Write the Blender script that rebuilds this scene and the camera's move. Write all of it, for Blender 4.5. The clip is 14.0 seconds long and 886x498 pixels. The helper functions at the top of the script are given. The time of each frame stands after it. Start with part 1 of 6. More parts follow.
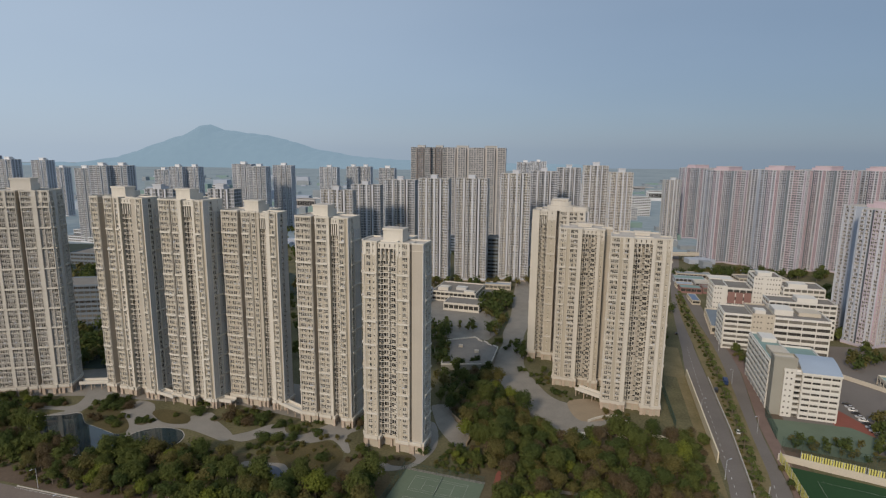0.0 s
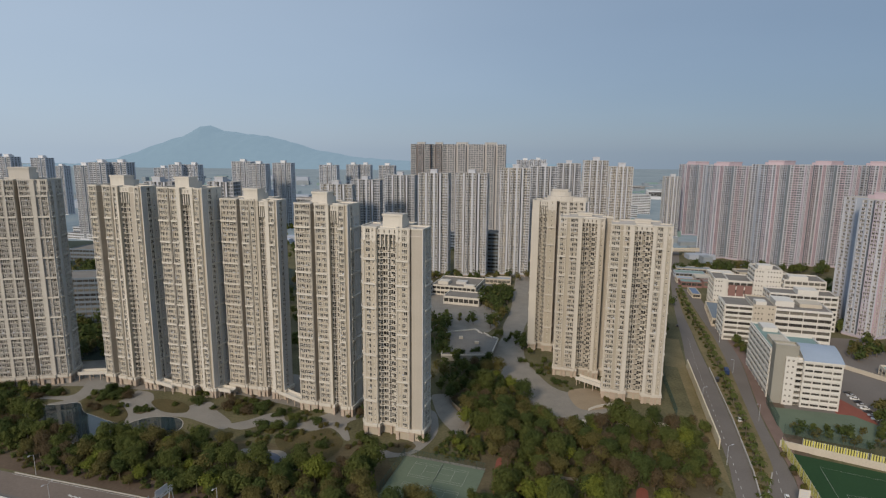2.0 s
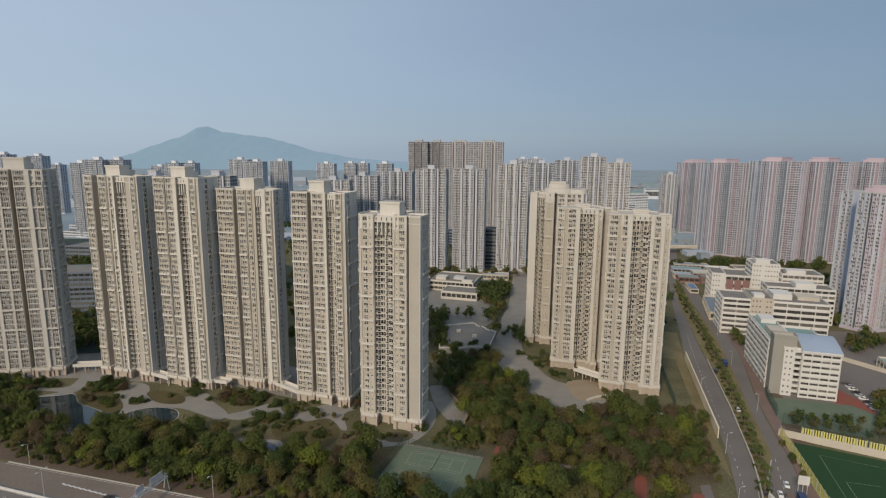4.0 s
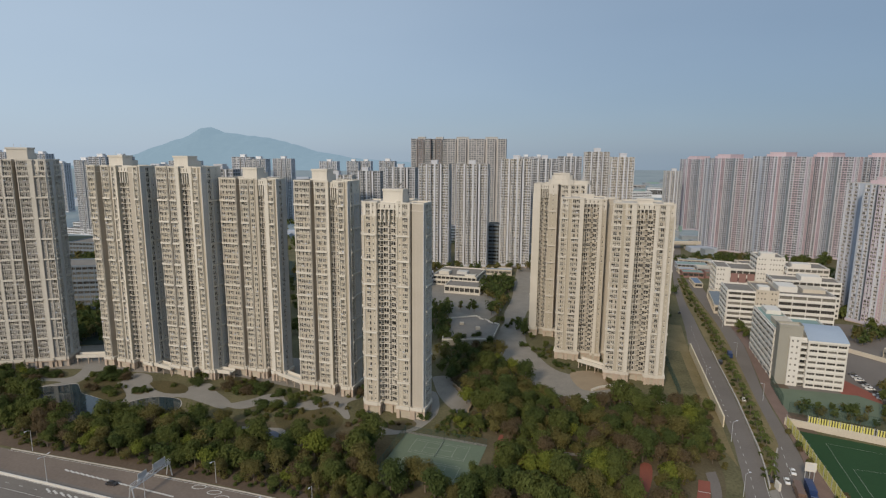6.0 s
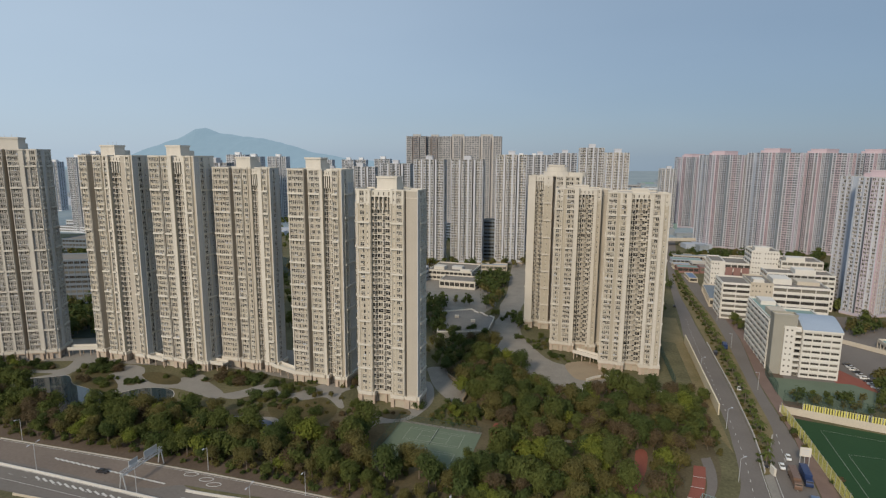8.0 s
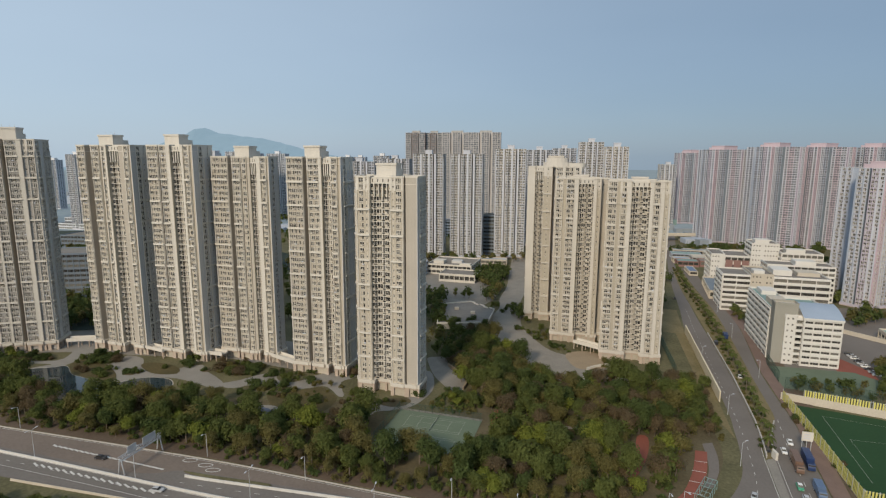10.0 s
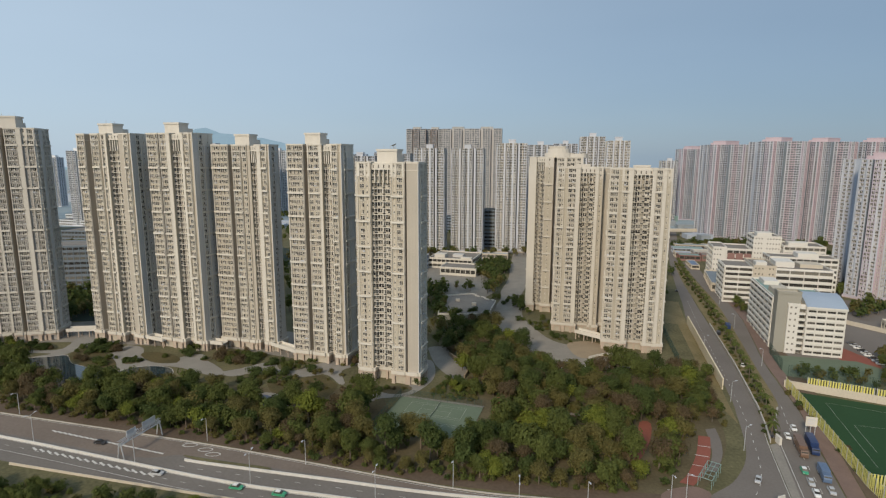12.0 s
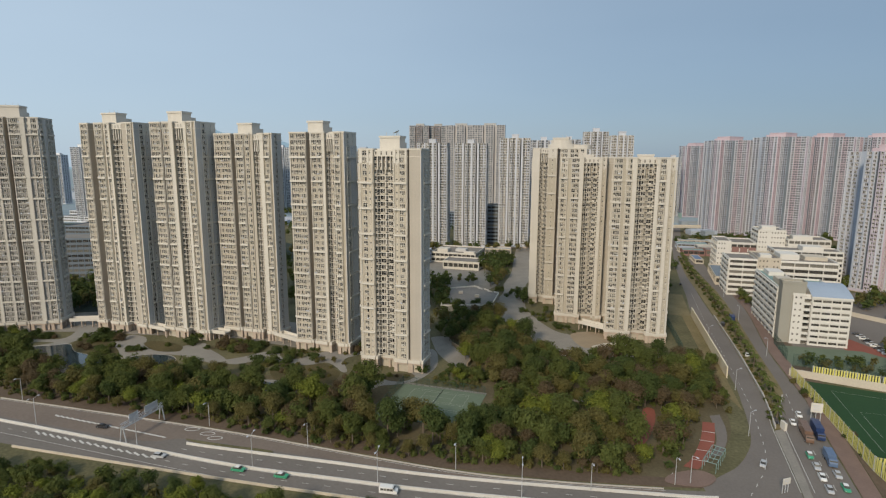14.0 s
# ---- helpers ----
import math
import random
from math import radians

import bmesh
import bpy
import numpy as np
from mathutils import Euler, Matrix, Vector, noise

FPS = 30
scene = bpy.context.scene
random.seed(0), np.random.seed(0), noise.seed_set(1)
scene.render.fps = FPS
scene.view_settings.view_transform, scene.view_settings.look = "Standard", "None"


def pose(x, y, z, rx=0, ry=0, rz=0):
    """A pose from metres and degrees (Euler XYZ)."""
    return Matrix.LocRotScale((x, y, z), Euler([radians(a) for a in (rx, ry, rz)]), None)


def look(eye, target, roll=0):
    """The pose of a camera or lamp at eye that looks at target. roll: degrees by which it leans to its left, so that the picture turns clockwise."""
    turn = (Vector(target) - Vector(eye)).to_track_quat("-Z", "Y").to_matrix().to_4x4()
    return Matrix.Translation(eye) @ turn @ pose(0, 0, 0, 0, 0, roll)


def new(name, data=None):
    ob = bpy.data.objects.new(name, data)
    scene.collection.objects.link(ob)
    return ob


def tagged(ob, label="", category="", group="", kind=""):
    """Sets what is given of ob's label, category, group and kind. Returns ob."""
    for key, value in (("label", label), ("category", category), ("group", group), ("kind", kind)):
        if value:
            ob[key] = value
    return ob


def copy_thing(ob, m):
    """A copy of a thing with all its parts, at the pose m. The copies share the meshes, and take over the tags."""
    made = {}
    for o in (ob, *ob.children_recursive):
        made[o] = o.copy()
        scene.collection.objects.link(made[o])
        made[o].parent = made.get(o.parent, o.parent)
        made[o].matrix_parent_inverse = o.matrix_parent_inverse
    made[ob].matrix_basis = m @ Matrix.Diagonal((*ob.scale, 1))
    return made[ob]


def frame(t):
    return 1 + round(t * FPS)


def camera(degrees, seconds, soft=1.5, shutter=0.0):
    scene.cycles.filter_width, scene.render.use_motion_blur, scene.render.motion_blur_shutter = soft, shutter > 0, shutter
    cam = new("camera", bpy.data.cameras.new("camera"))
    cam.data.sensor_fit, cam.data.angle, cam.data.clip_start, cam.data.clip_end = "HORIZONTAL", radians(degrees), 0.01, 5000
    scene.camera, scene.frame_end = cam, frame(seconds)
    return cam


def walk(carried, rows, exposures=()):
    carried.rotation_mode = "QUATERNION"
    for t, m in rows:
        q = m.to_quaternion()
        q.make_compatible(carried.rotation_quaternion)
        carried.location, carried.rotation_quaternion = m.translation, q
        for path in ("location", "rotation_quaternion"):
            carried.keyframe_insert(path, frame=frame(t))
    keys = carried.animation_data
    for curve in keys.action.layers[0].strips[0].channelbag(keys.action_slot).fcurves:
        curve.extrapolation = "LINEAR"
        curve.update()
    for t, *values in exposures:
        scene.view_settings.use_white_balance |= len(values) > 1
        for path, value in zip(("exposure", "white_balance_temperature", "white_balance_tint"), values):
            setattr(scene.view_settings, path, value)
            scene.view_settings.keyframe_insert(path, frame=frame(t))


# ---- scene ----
cam = camera(77.4, 14.0, soft=1.25)
PATH = [
    (0, (0.104, 0.467, 141.411), (0.041, 2.434, 141.057), 0.6),
    (0.5, (-0.011, 0.328, 139.685), (-0.069, 2.296, 139.331), 0.5),
    (1, (0.18, 0.18, 137.581), (0.121, 2.148, 137.229), 0.5),
    (1.5, (0.066, 0.114, 135.879), (-0.003, 2.081, 135.527), 0.6),
    (2, (0.249, 0.252, 134.246), (0.186, 2.221, 133.897), 0.5),
    (2.5, (0.263, 0.295, 132.779), (0.207, 2.264, 132.433), 0.5),
    (3, (0.507, 0.412, 131.182), (0.452, 2.382, 130.838), 0.5),
    (5.5, (0.064, 0.259, 123.225), (0.01, 2.229, 122.884), 0.5),
    (6, (0.213, 0.337, 121.742), (0.148, 2.307, 121.403), 0.4),
    (6.5, (0.109, 0.253, 120.218), (0.025, 2.222, 119.881), 0.4),
    (7, (0.669, 0.268, 118.641), (0.588, 2.238, 118.304), 0.4),
    (7.5, (0.784, 0.435, 117.034), (0.733, 2.406, 116.699), 0.4),
    (8, (0.896, 0.396, 115.421), (0.846, 2.367, 115.088), 0.4),
    (10.5, (0.778, 0.413, 107.911), (0.729, 2.385, 107.579), 0.2),
    (11, (0.858, 0.461, 106.317), (0.806, 2.432, 105.986), 0.2),
    (11.5, (0.84, 0.457, 104.855), (0.788, 2.429, 104.524), 0.2),
    (12, (0.688, 0.598, 103.204), (0.637, 2.57, 102.873), 0.2),
    (12.5, (0.712, 0.496, 101.824), (0.648, 2.468, 101.493), 0.3),
    (13, (0.704, 0.413, 100.224), (0.635, 2.385, 99.892), 0.2),
    (13.5, (0.854, 0.426, 98.438), (0.791, 2.398, 98.109), 0.1),
    (14, (0.815, 0.343, 97.243), (0.753, 2.315, 96.914), 0.2),
]
walk(cam, [(t, look(eye, target, roll)) for t, eye, target, roll in PATH], [(0.0, -0.03, 6500, 13), (14.0, 0.22, 6560, 9)])

# ---- world, sun, exposure ----
SUN_ELEV, SUN_AZ = 31.0, 154.0   # degrees; azimuth counted to the left of straight ahead
world = bpy.data.worlds.new("sky")
scene.world = world
world.use_nodes = True
wn = world.node_tree
sky = wn.nodes.new("ShaderNodeTexSky")
sky.sky_type = "NISHITA"
sky.sun_disc = False
sky.sun_elevation = radians(SUN_ELEV)
sky.sun_rotation = radians(-SUN_AZ)
sky.altitude = 100
sky.air_density, sky.dust_density, sky.ozone_density = 1.0, 0.7, 4.0
# morning haze: the clear sky is veiled by an even grey-blue, lighter on the sun's side
wco = wn.nodes.new("ShaderNodeTexCoord")
wdot = wn.nodes.new("ShaderNodeVectorMath")
wdot.operation = "DOT_PRODUCT"
wdot.inputs[1].default_value = (-0.80, -0.15, 0.42)
wn.links.new(wco.outputs["Generated"], wdot.inputs[0])
wmr = wn.nodes.new("ShaderNodeMapRange")
wmr.inputs["From Min"].default_value, wmr.inputs["From Max"].default_value = -0.75, 0.75
wmr.interpolation_type = "SMOOTHSTEP"
wn.links.new(wdot.outputs["Value"], wmr.inputs["Value"])
veil = wn.nodes.new("ShaderNodeMix")
veil.data_type = "RGBA"
veil.inputs[6].default_value = (1.55, 2.2, 3.0, 1)
veil.inputs[7].default_value = (3.85, 4.8, 5.8, 1)
cmap = wn.nodes.new("ShaderNodeMapping")
cmap.inputs["Scale"].default_value = (1.0, 1.0, 4.0)
wn.links.new(wco.outputs["Generated"], cmap.inputs["Vector"])
cloud = wn.nodes.new("ShaderNodeTexNoise")
cloud.inputs["Scale"].default_value, cloud.inputs["Detail"].default_value = 1.6, 3
wn.links.new(cmap.outputs[0], cloud.inputs["Vector"])
cadd = wn.nodes.new("ShaderNodeMath")
cadd.operation = "MULTIPLY_ADD"
cadd.inputs[1].default_value = 0.22
wn.links.new(cloud.outputs["Fac"], cadd.inputs[0])
csub = wn.nodes.new("ShaderNodeMath")
csub.operation = "SUBTRACT"
csub.inputs[1].default_value = 0.11
wn.links.new(wmr.outputs[0], csub.inputs[0])
wn.links.new(csub.outputs[0], cadd.inputs[2])
wn.links.new(cadd.outputs[0], veil.inputs[0])
wmix = wn.nodes.new("ShaderNodeMix")
wmix.data_type = "RGBA"
wmix.inputs[0].default_value = 0.86
wn.links.new(sky.outputs["Color"], wmix.inputs[6])
wn.links.new(veil.outputs[2], wmix.inputs[7])
wn.nodes["Background"].inputs["Strength"].default_value = 0.115
wn.links.new(wmix.outputs[2], wn.nodes["Background"].inputs["Color"])
sun = new("sun", bpy.data.lights.new("sun", "SUN"))
sun.data.energy, sun.data.angle, sun.data.color = 2.55, radians(10), (1.0, 0.85, 0.66)
_d = Vector((-math.sin(radians(SUN_AZ)) * math.cos(radians(SUN_ELEV)), math.cos(radians(SUN_AZ)) * math.cos(radians(SUN_ELEV)), math.sin(radians(SUN_ELEV))))
sun.matrix_world = look(tuple(_d * 300), (0, 0, 0))


# ---- materials ----
def mat(name, color, rough=0.85, vary=0.12, scale=0.2, fine=3.0, streak=0.0, metal=0.0, tint=None, bump=0.0, each=0.0, spec=0.3):
    """A painted or natural surface: base colour with broad stains, fine grain, optional rain streaks and a change from piece to piece."""
    m = bpy.data.materials.new(name)
    m.use_nodes = True
    n, l = m.node_tree.nodes, m.node_tree.links
    b = n["Principled BSDF"]
    b.inputs["Roughness"].default_value, b.inputs["Metallic"].default_value = rough, metal
    b.inputs["Specular IOR Level"].default_value = spec
    co = n.new("ShaderNodeTexCoord")
    big = n.new("ShaderNodeTexNoise")
    big.inputs["Scale"].default_value, big.inputs["Detail"].default_value = scale, 5
    l.new(co.outputs["Object"], big.inputs["Vector"])
    small = n.new("ShaderNodeTexNoise")
    small.inputs["Scale"].default_value, small.inputs["Detail"].default_value = fine, 4
    l.new(co.outputs["Object"], small.inputs["Vector"])
    add = n.new("ShaderNodeMath")
    add.operation = "ADD"
    l.new(big.outputs["Fac"], add.inputs[0])
    l.new(small.outputs["Fac"], add.inputs[1])
    last = add.outputs[0]
    if streak:
        mp = n.new("ShaderNodeMapping")
        mp.inputs["Scale"].default_value = (1.1, 1.1, 0.03)
        l.new(co.outputs["Object"], mp.inputs["Vector"])
        st = n.new("ShaderNodeTexNoise")
        st.inputs["Scale"].default_value, st.inputs["Detail"].default_value = 1.0, 4
        l.new(mp.outputs[0], st.inputs["Vector"])
        mul = n.new("ShaderNodeMath")
        mul.operation = "MULTIPLY_ADD"
        mul.inputs[1].default_value = streak
        l.new(st.outputs["Fac"], mul.inputs[0])
        l.new(last, mul.inputs[2])
        last = mul.outputs[0]
    if each:
        isl = n.new("ShaderNodeNewGeometry")
        inf = n.new("ShaderNodeObjectInfo")
        a2 = n.new("ShaderNodeMath")
        l.new(isl.outputs["Random Per Island"], a2.inputs[0])
        l.new(inf.outputs["Random"], a2.inputs[1])
        fr = n.new("ShaderNodeMath")
        fr.operation = "FRACT"
        l.new(a2.outputs[0], fr.inputs[0])
        m3 = n.new("ShaderNodeMath")
        m3.operation = "MULTIPLY_ADD"
        m3.inputs[1].default_value = each
        l.new(fr.outputs[0], m3.inputs[0])
        l.new(last, m3.inputs[2])
        last = m3.outputs[0]
    mid = 1.0 + 0.5 * streak + 0.5 * each
    ramp = n.new("ShaderNodeMapRange")
    ramp.inputs["From Min"].default_value, ramp.inputs["From Max"].default_value = mid - 0.45 - 0.5 * each, mid + 0.45 + 0.5 * each
    l.new(last, ramp.inputs["Value"])
    mix = n.new("ShaderNodeMix")
    mix.data_type = "RGBA"
    t = tint or color
    mix.inputs[6].default_value = (*[c * (1 - vary) for c in color], 1)
    mix.inputs[7].default_value = (*[min(1, c * (1 + vary)) for c in t], 1)
    l.new(ramp.outputs[0], mix.inputs[0])
    l.new(mix.outputs[2], b.inputs["Base Color"])
    if bump:
        bp = n.new("ShaderNodeBump")
        bp.inputs["Strength"].default_value, bp.inputs["Distance"].default_value = bump, 0.1
        l.new(small.outputs["Fac"], bp.inputs["Height"])
        l.new(bp.outputs[0], b.inputs["Normal"])
    return m


def glass_mat(name, dark, light, rough=0.12):
    """Window panes: mostly dark rooms behind, some with pale curtains, differing from pane to pane."""
    m = bpy.data.materials.new(name)
    m.use_nodes = True
    n, l = m.node_tree.nodes, m.node_tree.links
    b = n["Principled BSDF"]
    b.inputs["Roughness"].default_value, b.inputs["Specular IOR Level"].default_value = rough, 0.3
    g, o = n.new("ShaderNodeNewGeometry"), n.new("ShaderNodeObjectInfo")
    a, f = n.new("ShaderNodeMath"), n.new("ShaderNodeMath")
    f.operation = "FRACT"
    l.new(g.outputs["Random Per Island"], a.inputs[0])
    l.new(o.outputs["Random"], a.inputs[1])
    l.new(a.outputs[0], f.inputs[0])
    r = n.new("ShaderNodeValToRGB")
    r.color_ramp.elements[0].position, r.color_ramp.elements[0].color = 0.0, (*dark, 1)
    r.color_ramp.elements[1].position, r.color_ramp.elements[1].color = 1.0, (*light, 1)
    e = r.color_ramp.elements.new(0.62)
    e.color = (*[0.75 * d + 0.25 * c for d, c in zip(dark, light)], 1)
    l.new(f.outputs[0], r.inputs[0])
    l.new(r.outputs[0], b.inputs["Base Color"])
    return m


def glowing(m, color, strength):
    """A far backdrop given emission: the haze before it is put in as a glow."""
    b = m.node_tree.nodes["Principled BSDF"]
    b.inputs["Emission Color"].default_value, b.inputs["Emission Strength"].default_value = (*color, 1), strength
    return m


M = {
    "cream": mat("cream_render", (0.45, 0.405, 0.328), 0.85, 0.13, 0.08, 1.6, 0.7),
    "white": mat("white_render", (0.59, 0.556, 0.49), 0.8, 0.10, 0.1, 2.0, 0.5),
    "grey": mat("grey_render", (0.52, 0.51, 0.49), 0.85, 0.12, 0.08, 1.6, 0.7),
    "ochre": mat("taupe_render", (0.43, 0.39, 0.33), 0.85, 0.12, 0.08, 1.6, 0.6),
    "infill": mat("tan_infill_render", (0.515, 0.468, 0.386), 0.85, 0.16, 0.12, 1.6, 0.7),
    "tan": mat("tan_render", (0.425, 0.386, 0.315), 0.85, 0.13, 0.08, 1.6, 0.7),
    "shell": mat("grey_cream_render", (0.315, 0.30, 0.28), 0.85, 0.13, 0.08, 1.6, 0.7),
    "offwhite": mat("offwhite_render", (0.545, 0.512, 0.452), 0.8, 0.10, 0.1, 2.0, 0.5),
    "stone": mat("pink_stone", (0.45, 0.37, 0.30), 0.8, 0.15, 0.4, 3.0, 0.2),
    "roof": mat("roof_screed", (0.46, 0.42, 0.37), 0.95, 0.2, 0.15, 1.2),
    "roofgrey": mat("weathered_roof", (0.20, 0.185, 0.165), 0.95, 0.2, 0.12, 1.0),
    "frame": mat("window_frame", (0.34, 0.31, 0.27), 0.5, 0.06, 1.0, 6.0),
    "whiteframe": mat("white_window_frame", (0.60, 0.57, 0.51), 0.5, 0.06, 1.0, 6.0),
    "rail": mat("rail_and_opening_shade", (0.085, 0.078, 0.066), 0.5, 0.1, 1.0, 6.0),
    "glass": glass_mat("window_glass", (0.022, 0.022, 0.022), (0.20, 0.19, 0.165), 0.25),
    # far panes and walls: haze put into the colour, paler and bluer
    "farglass": glass_mat("hazed_window_glass", (0.10, 0.115, 0.135), (0.27, 0.275, 0.29), 0.3),
    "faded": mat("hazed_blue_grey_render", (0.66, 0.68, 0.71), 0.9, 0.06, 0.05, 0.8, 0.4),
    "dusk": mat("hazed_grey_render", (0.58, 0.60, 0.62), 0.9, 0.06, 0.05, 0.8, 0.4),
    "pale": mat("pale_render", (0.40, 0.40, 0.39), 0.85, 0.10, 0.06, 1.0, 0.6),
    "greige": mat("greige_render", (0.45, 0.43, 0.415), 0.85, 0.12, 0.06, 1.0, 0.5),
    "brown": mat("brown_render", (0.30, 0.23, 0.20), 0.85, 0.12, 0.06, 1.0, 0.4),
    "pink": mat("pink_render", (0.50, 0.405, 0.445), 0.85, 0.10, 0.06, 1.0, 0.4),
    "rose": mat("pale_pink_render", (0.49, 0.45, 0.515), 0.85, 0.10, 0.06, 1.0, 0.4),
    "bluegrey": mat("blue_grey_render", (0.37, 0.41, 0.475), 0.85, 0.10, 0.06, 1.0, 0.4),
    "lightgrey": mat("light_grey_render", (0.51, 0.53, 0.575), 0.85, 0.10, 0.06, 1.0, 0.4),
    "asphalt": mat("asphalt", (0.165, 0.145, 0.128), 0.9, 0.16, 0.06, 1.2, bump=0.1),
    "slip": mat("brown_asphalt", (0.18, 0.145, 0.12), 0.9, 0.22, 0.05, 1.0, bump=0.1),
    "gardenpath": mat("garden_paving", (0.245, 0.23, 0.205), 0.9, 0.18, 0.12, 1.5),
    "highway": mat("worn_asphalt", (0.165, 0.148, 0.132), 0.9, 0.18, 0.05, 1.0, bump=0.1),
    "paving": mat("pale_paving", (0.235, 0.215, 0.185), 0.9, 0.22, 0.12, 1.5),
    "brickpave": mat("red_paving", (0.19, 0.13, 0.105), 0.9, 0.2, 0.15, 2.0),
    "sand": mat("tan_paving", (0.29, 0.225, 0.15), 0.9, 0.15, 0.15, 2.0),
    "grass": mat("grass", (0.085, 0.085, 0.04), 0.95, 0.35, 0.05, 0.8, tint=(0.13, 0.115, 0.06), bump=0.4),
    "lawn": mat("lawn", (0.064, 0.061, 0.024), 0.95, 0.3, 0.08, 1.2, tint=(0.1, 0.077, 0.034), bump=0.3),
    "earth": mat("woodland_floor", (0.11, 0.09, 0.05), 0.95, 0.35, 0.08, 0.9, bump=0.4),
    "bank": mat("bare_bank", (0.115, 0.083, 0.058), 0.95, 0.3, 0.06, 0.8, bump=0.4),
    # lowland haze put in as grey-blue emission
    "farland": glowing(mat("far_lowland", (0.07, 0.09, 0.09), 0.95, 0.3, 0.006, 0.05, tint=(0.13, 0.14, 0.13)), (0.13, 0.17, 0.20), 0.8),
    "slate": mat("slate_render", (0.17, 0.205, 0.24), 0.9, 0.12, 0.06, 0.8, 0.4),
    # roof paint toned grey-blue to carry the haze
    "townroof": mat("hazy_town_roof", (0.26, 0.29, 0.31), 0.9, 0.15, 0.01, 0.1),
    "scrub": mat("dark_scrub", (0.035, 0.05, 0.04), 0.95, 0.3, 0.02, 0.2),
    "curtain": mat("pale_curtain", (0.52, 0.49, 0.43), 0.9, 0.15, 0.3, 2.0),
    "verge": mat("dry_verge", (0.15, 0.13, 0.055), 0.95, 0.3, 0.08, 0.9, tint=(0.19, 0.15, 0.08), bump=0.3),
    "water": mat("pond_water", (0.02, 0.035, 0.04), 0.06, 0.2, 0.05, 0.5, spec=0.5),
    "court": mat("court_green", (0.125, 0.16, 0.11), 0.85, 0.15, 0.1, 1.5),
    "turf": mat("artificial_turf", (0.018, 0.055, 0.018), 0.9, 0.15, 0.05, 1.0),
    "track": mat("red_track", (0.25, 0.085, 0.06), 0.9, 0.15, 0.15, 2.0),
    "play": mat("play_surface", (0.10, 0.12, 0.16), 0.9, 0.2, 0.15, 1.5),
    "line": mat("white_marking", (0.56, 0.545, 0.51), 0.8, 0.12, 0.4, 2.0),
    "courtline": mat("worn_court_line", (0.30, 0.32, 0.27), 0.8, 0.2, 0.4, 2.0),
    "concrete": mat("concrete", (0.50, 0.45, 0.37), 0.9, 0.14, 0.1, 1.5, 0.3),
    "tanwall": mat("tan_wall_paint", (0.64, 0.56, 0.41), 0.85, 0.12, 0.1, 1.5, 0.3),
    "kerb": mat("kerb_concrete", (0.42, 0.39, 0.35), 0.9, 0.14, 0.2, 2.0),
    "school": mat("school_white", (0.62, 0.60, 0.555), 0.8, 0.07, 0.08, 1.5, 0.4),
    "schoolgrey": mat("school_grey", (0.30, 0.29, 0.25), 0.85, 0.08, 0.08, 1.5, 0.3),
    "blueroof": mat("blue_metal_roof", (0.30, 0.36, 0.44), 0.5, 0.08, 0.1, 1.5),
    "greenroof": mat("green_roof", (0.20, 0.29, 0.27), 0.8, 0.12, 0.1, 1.5),
    "redpanel": mat("red_panel", (0.25, 0.145, 0.13), 0.8, 0.1, 0.1, 1.5),
    "yellow": mat("yellow_fence", (0.60, 0.55, 0.16), 0.6, 0.1, 0.3, 2.0),
    "mesh": mat("fence_green", (0.05, 0.085, 0.065), 0.6, 0.1, 0.3, 2.0),
    "steel": mat("galvanised_steel", (0.52, 0.53, 0.54), 0.45, 0.08, 0.5, 3.0, metal=0.3),
    "bark": mat("bark", (0.16, 0.13, 0.10), 0.95, 0.25, 0.8, 4.0),
    "bluetarp": mat("blue_tarp", (0.13, 0.19, 0.29), 0.6, 0.1, 0.3, 2.0),
    "black": mat("rubber", (0.025, 0.025, 0.025), 0.7, 0.1, 1.0, 4.0),
}
LEAF = [
    mat("leaf_deep", (0.058, 0.082, 0.026), 0.8, 0.3, 0.12, 0.6, tint=(0.085, 0.112, 0.034), each=0.8, spec=0.15),
    mat("leaf_mid", (0.084, 0.106, 0.03), 0.8, 0.3, 0.12, 0.6, tint=(0.122, 0.142, 0.04), each=0.8, spec=0.15),
    mat("leaf_bright", (0.13, 0.165, 0.028), 0.8, 0.28, 0.12, 0.6, tint=(0.19, 0.21, 0.04), each=0.8, spec=0.15),
    mat("leaf_olive", (0.118, 0.11, 0.038), 0.8, 0.3, 0.12, 0.6, tint=(0.165, 0.146, 0.052), each=0.8, spec=0.15),
    mat("leaf_rust", (0.105, 0.08, 0.045), 0.8, 0.3, 0.12, 0.6, tint=(0.145, 0.108, 0.06), each=0.8, spec=0.15),
]
for _m in LEAF:
    # leaves let some light through
    _n, _l = _m.node_tree.nodes, _m.node_tree.links
    _b = _n["Principled BSDF"]
    _t, _x = _n.new("ShaderNodeBsdfTranslucent"), _n.new("ShaderNodeMixShader")
    _x.inputs[0].default_value = 0.38
    _l.new(_b.inputs["Base Color"].links[0].from_socket, _t.inputs["Color"])
    _l.new(_b.outputs[0], _x.inputs[1])
    _l.new(_t.outputs[0], _x.inputs[2])
    _l.new(_x.outputs[0], _n["Material Output"].inputs["Surface"])



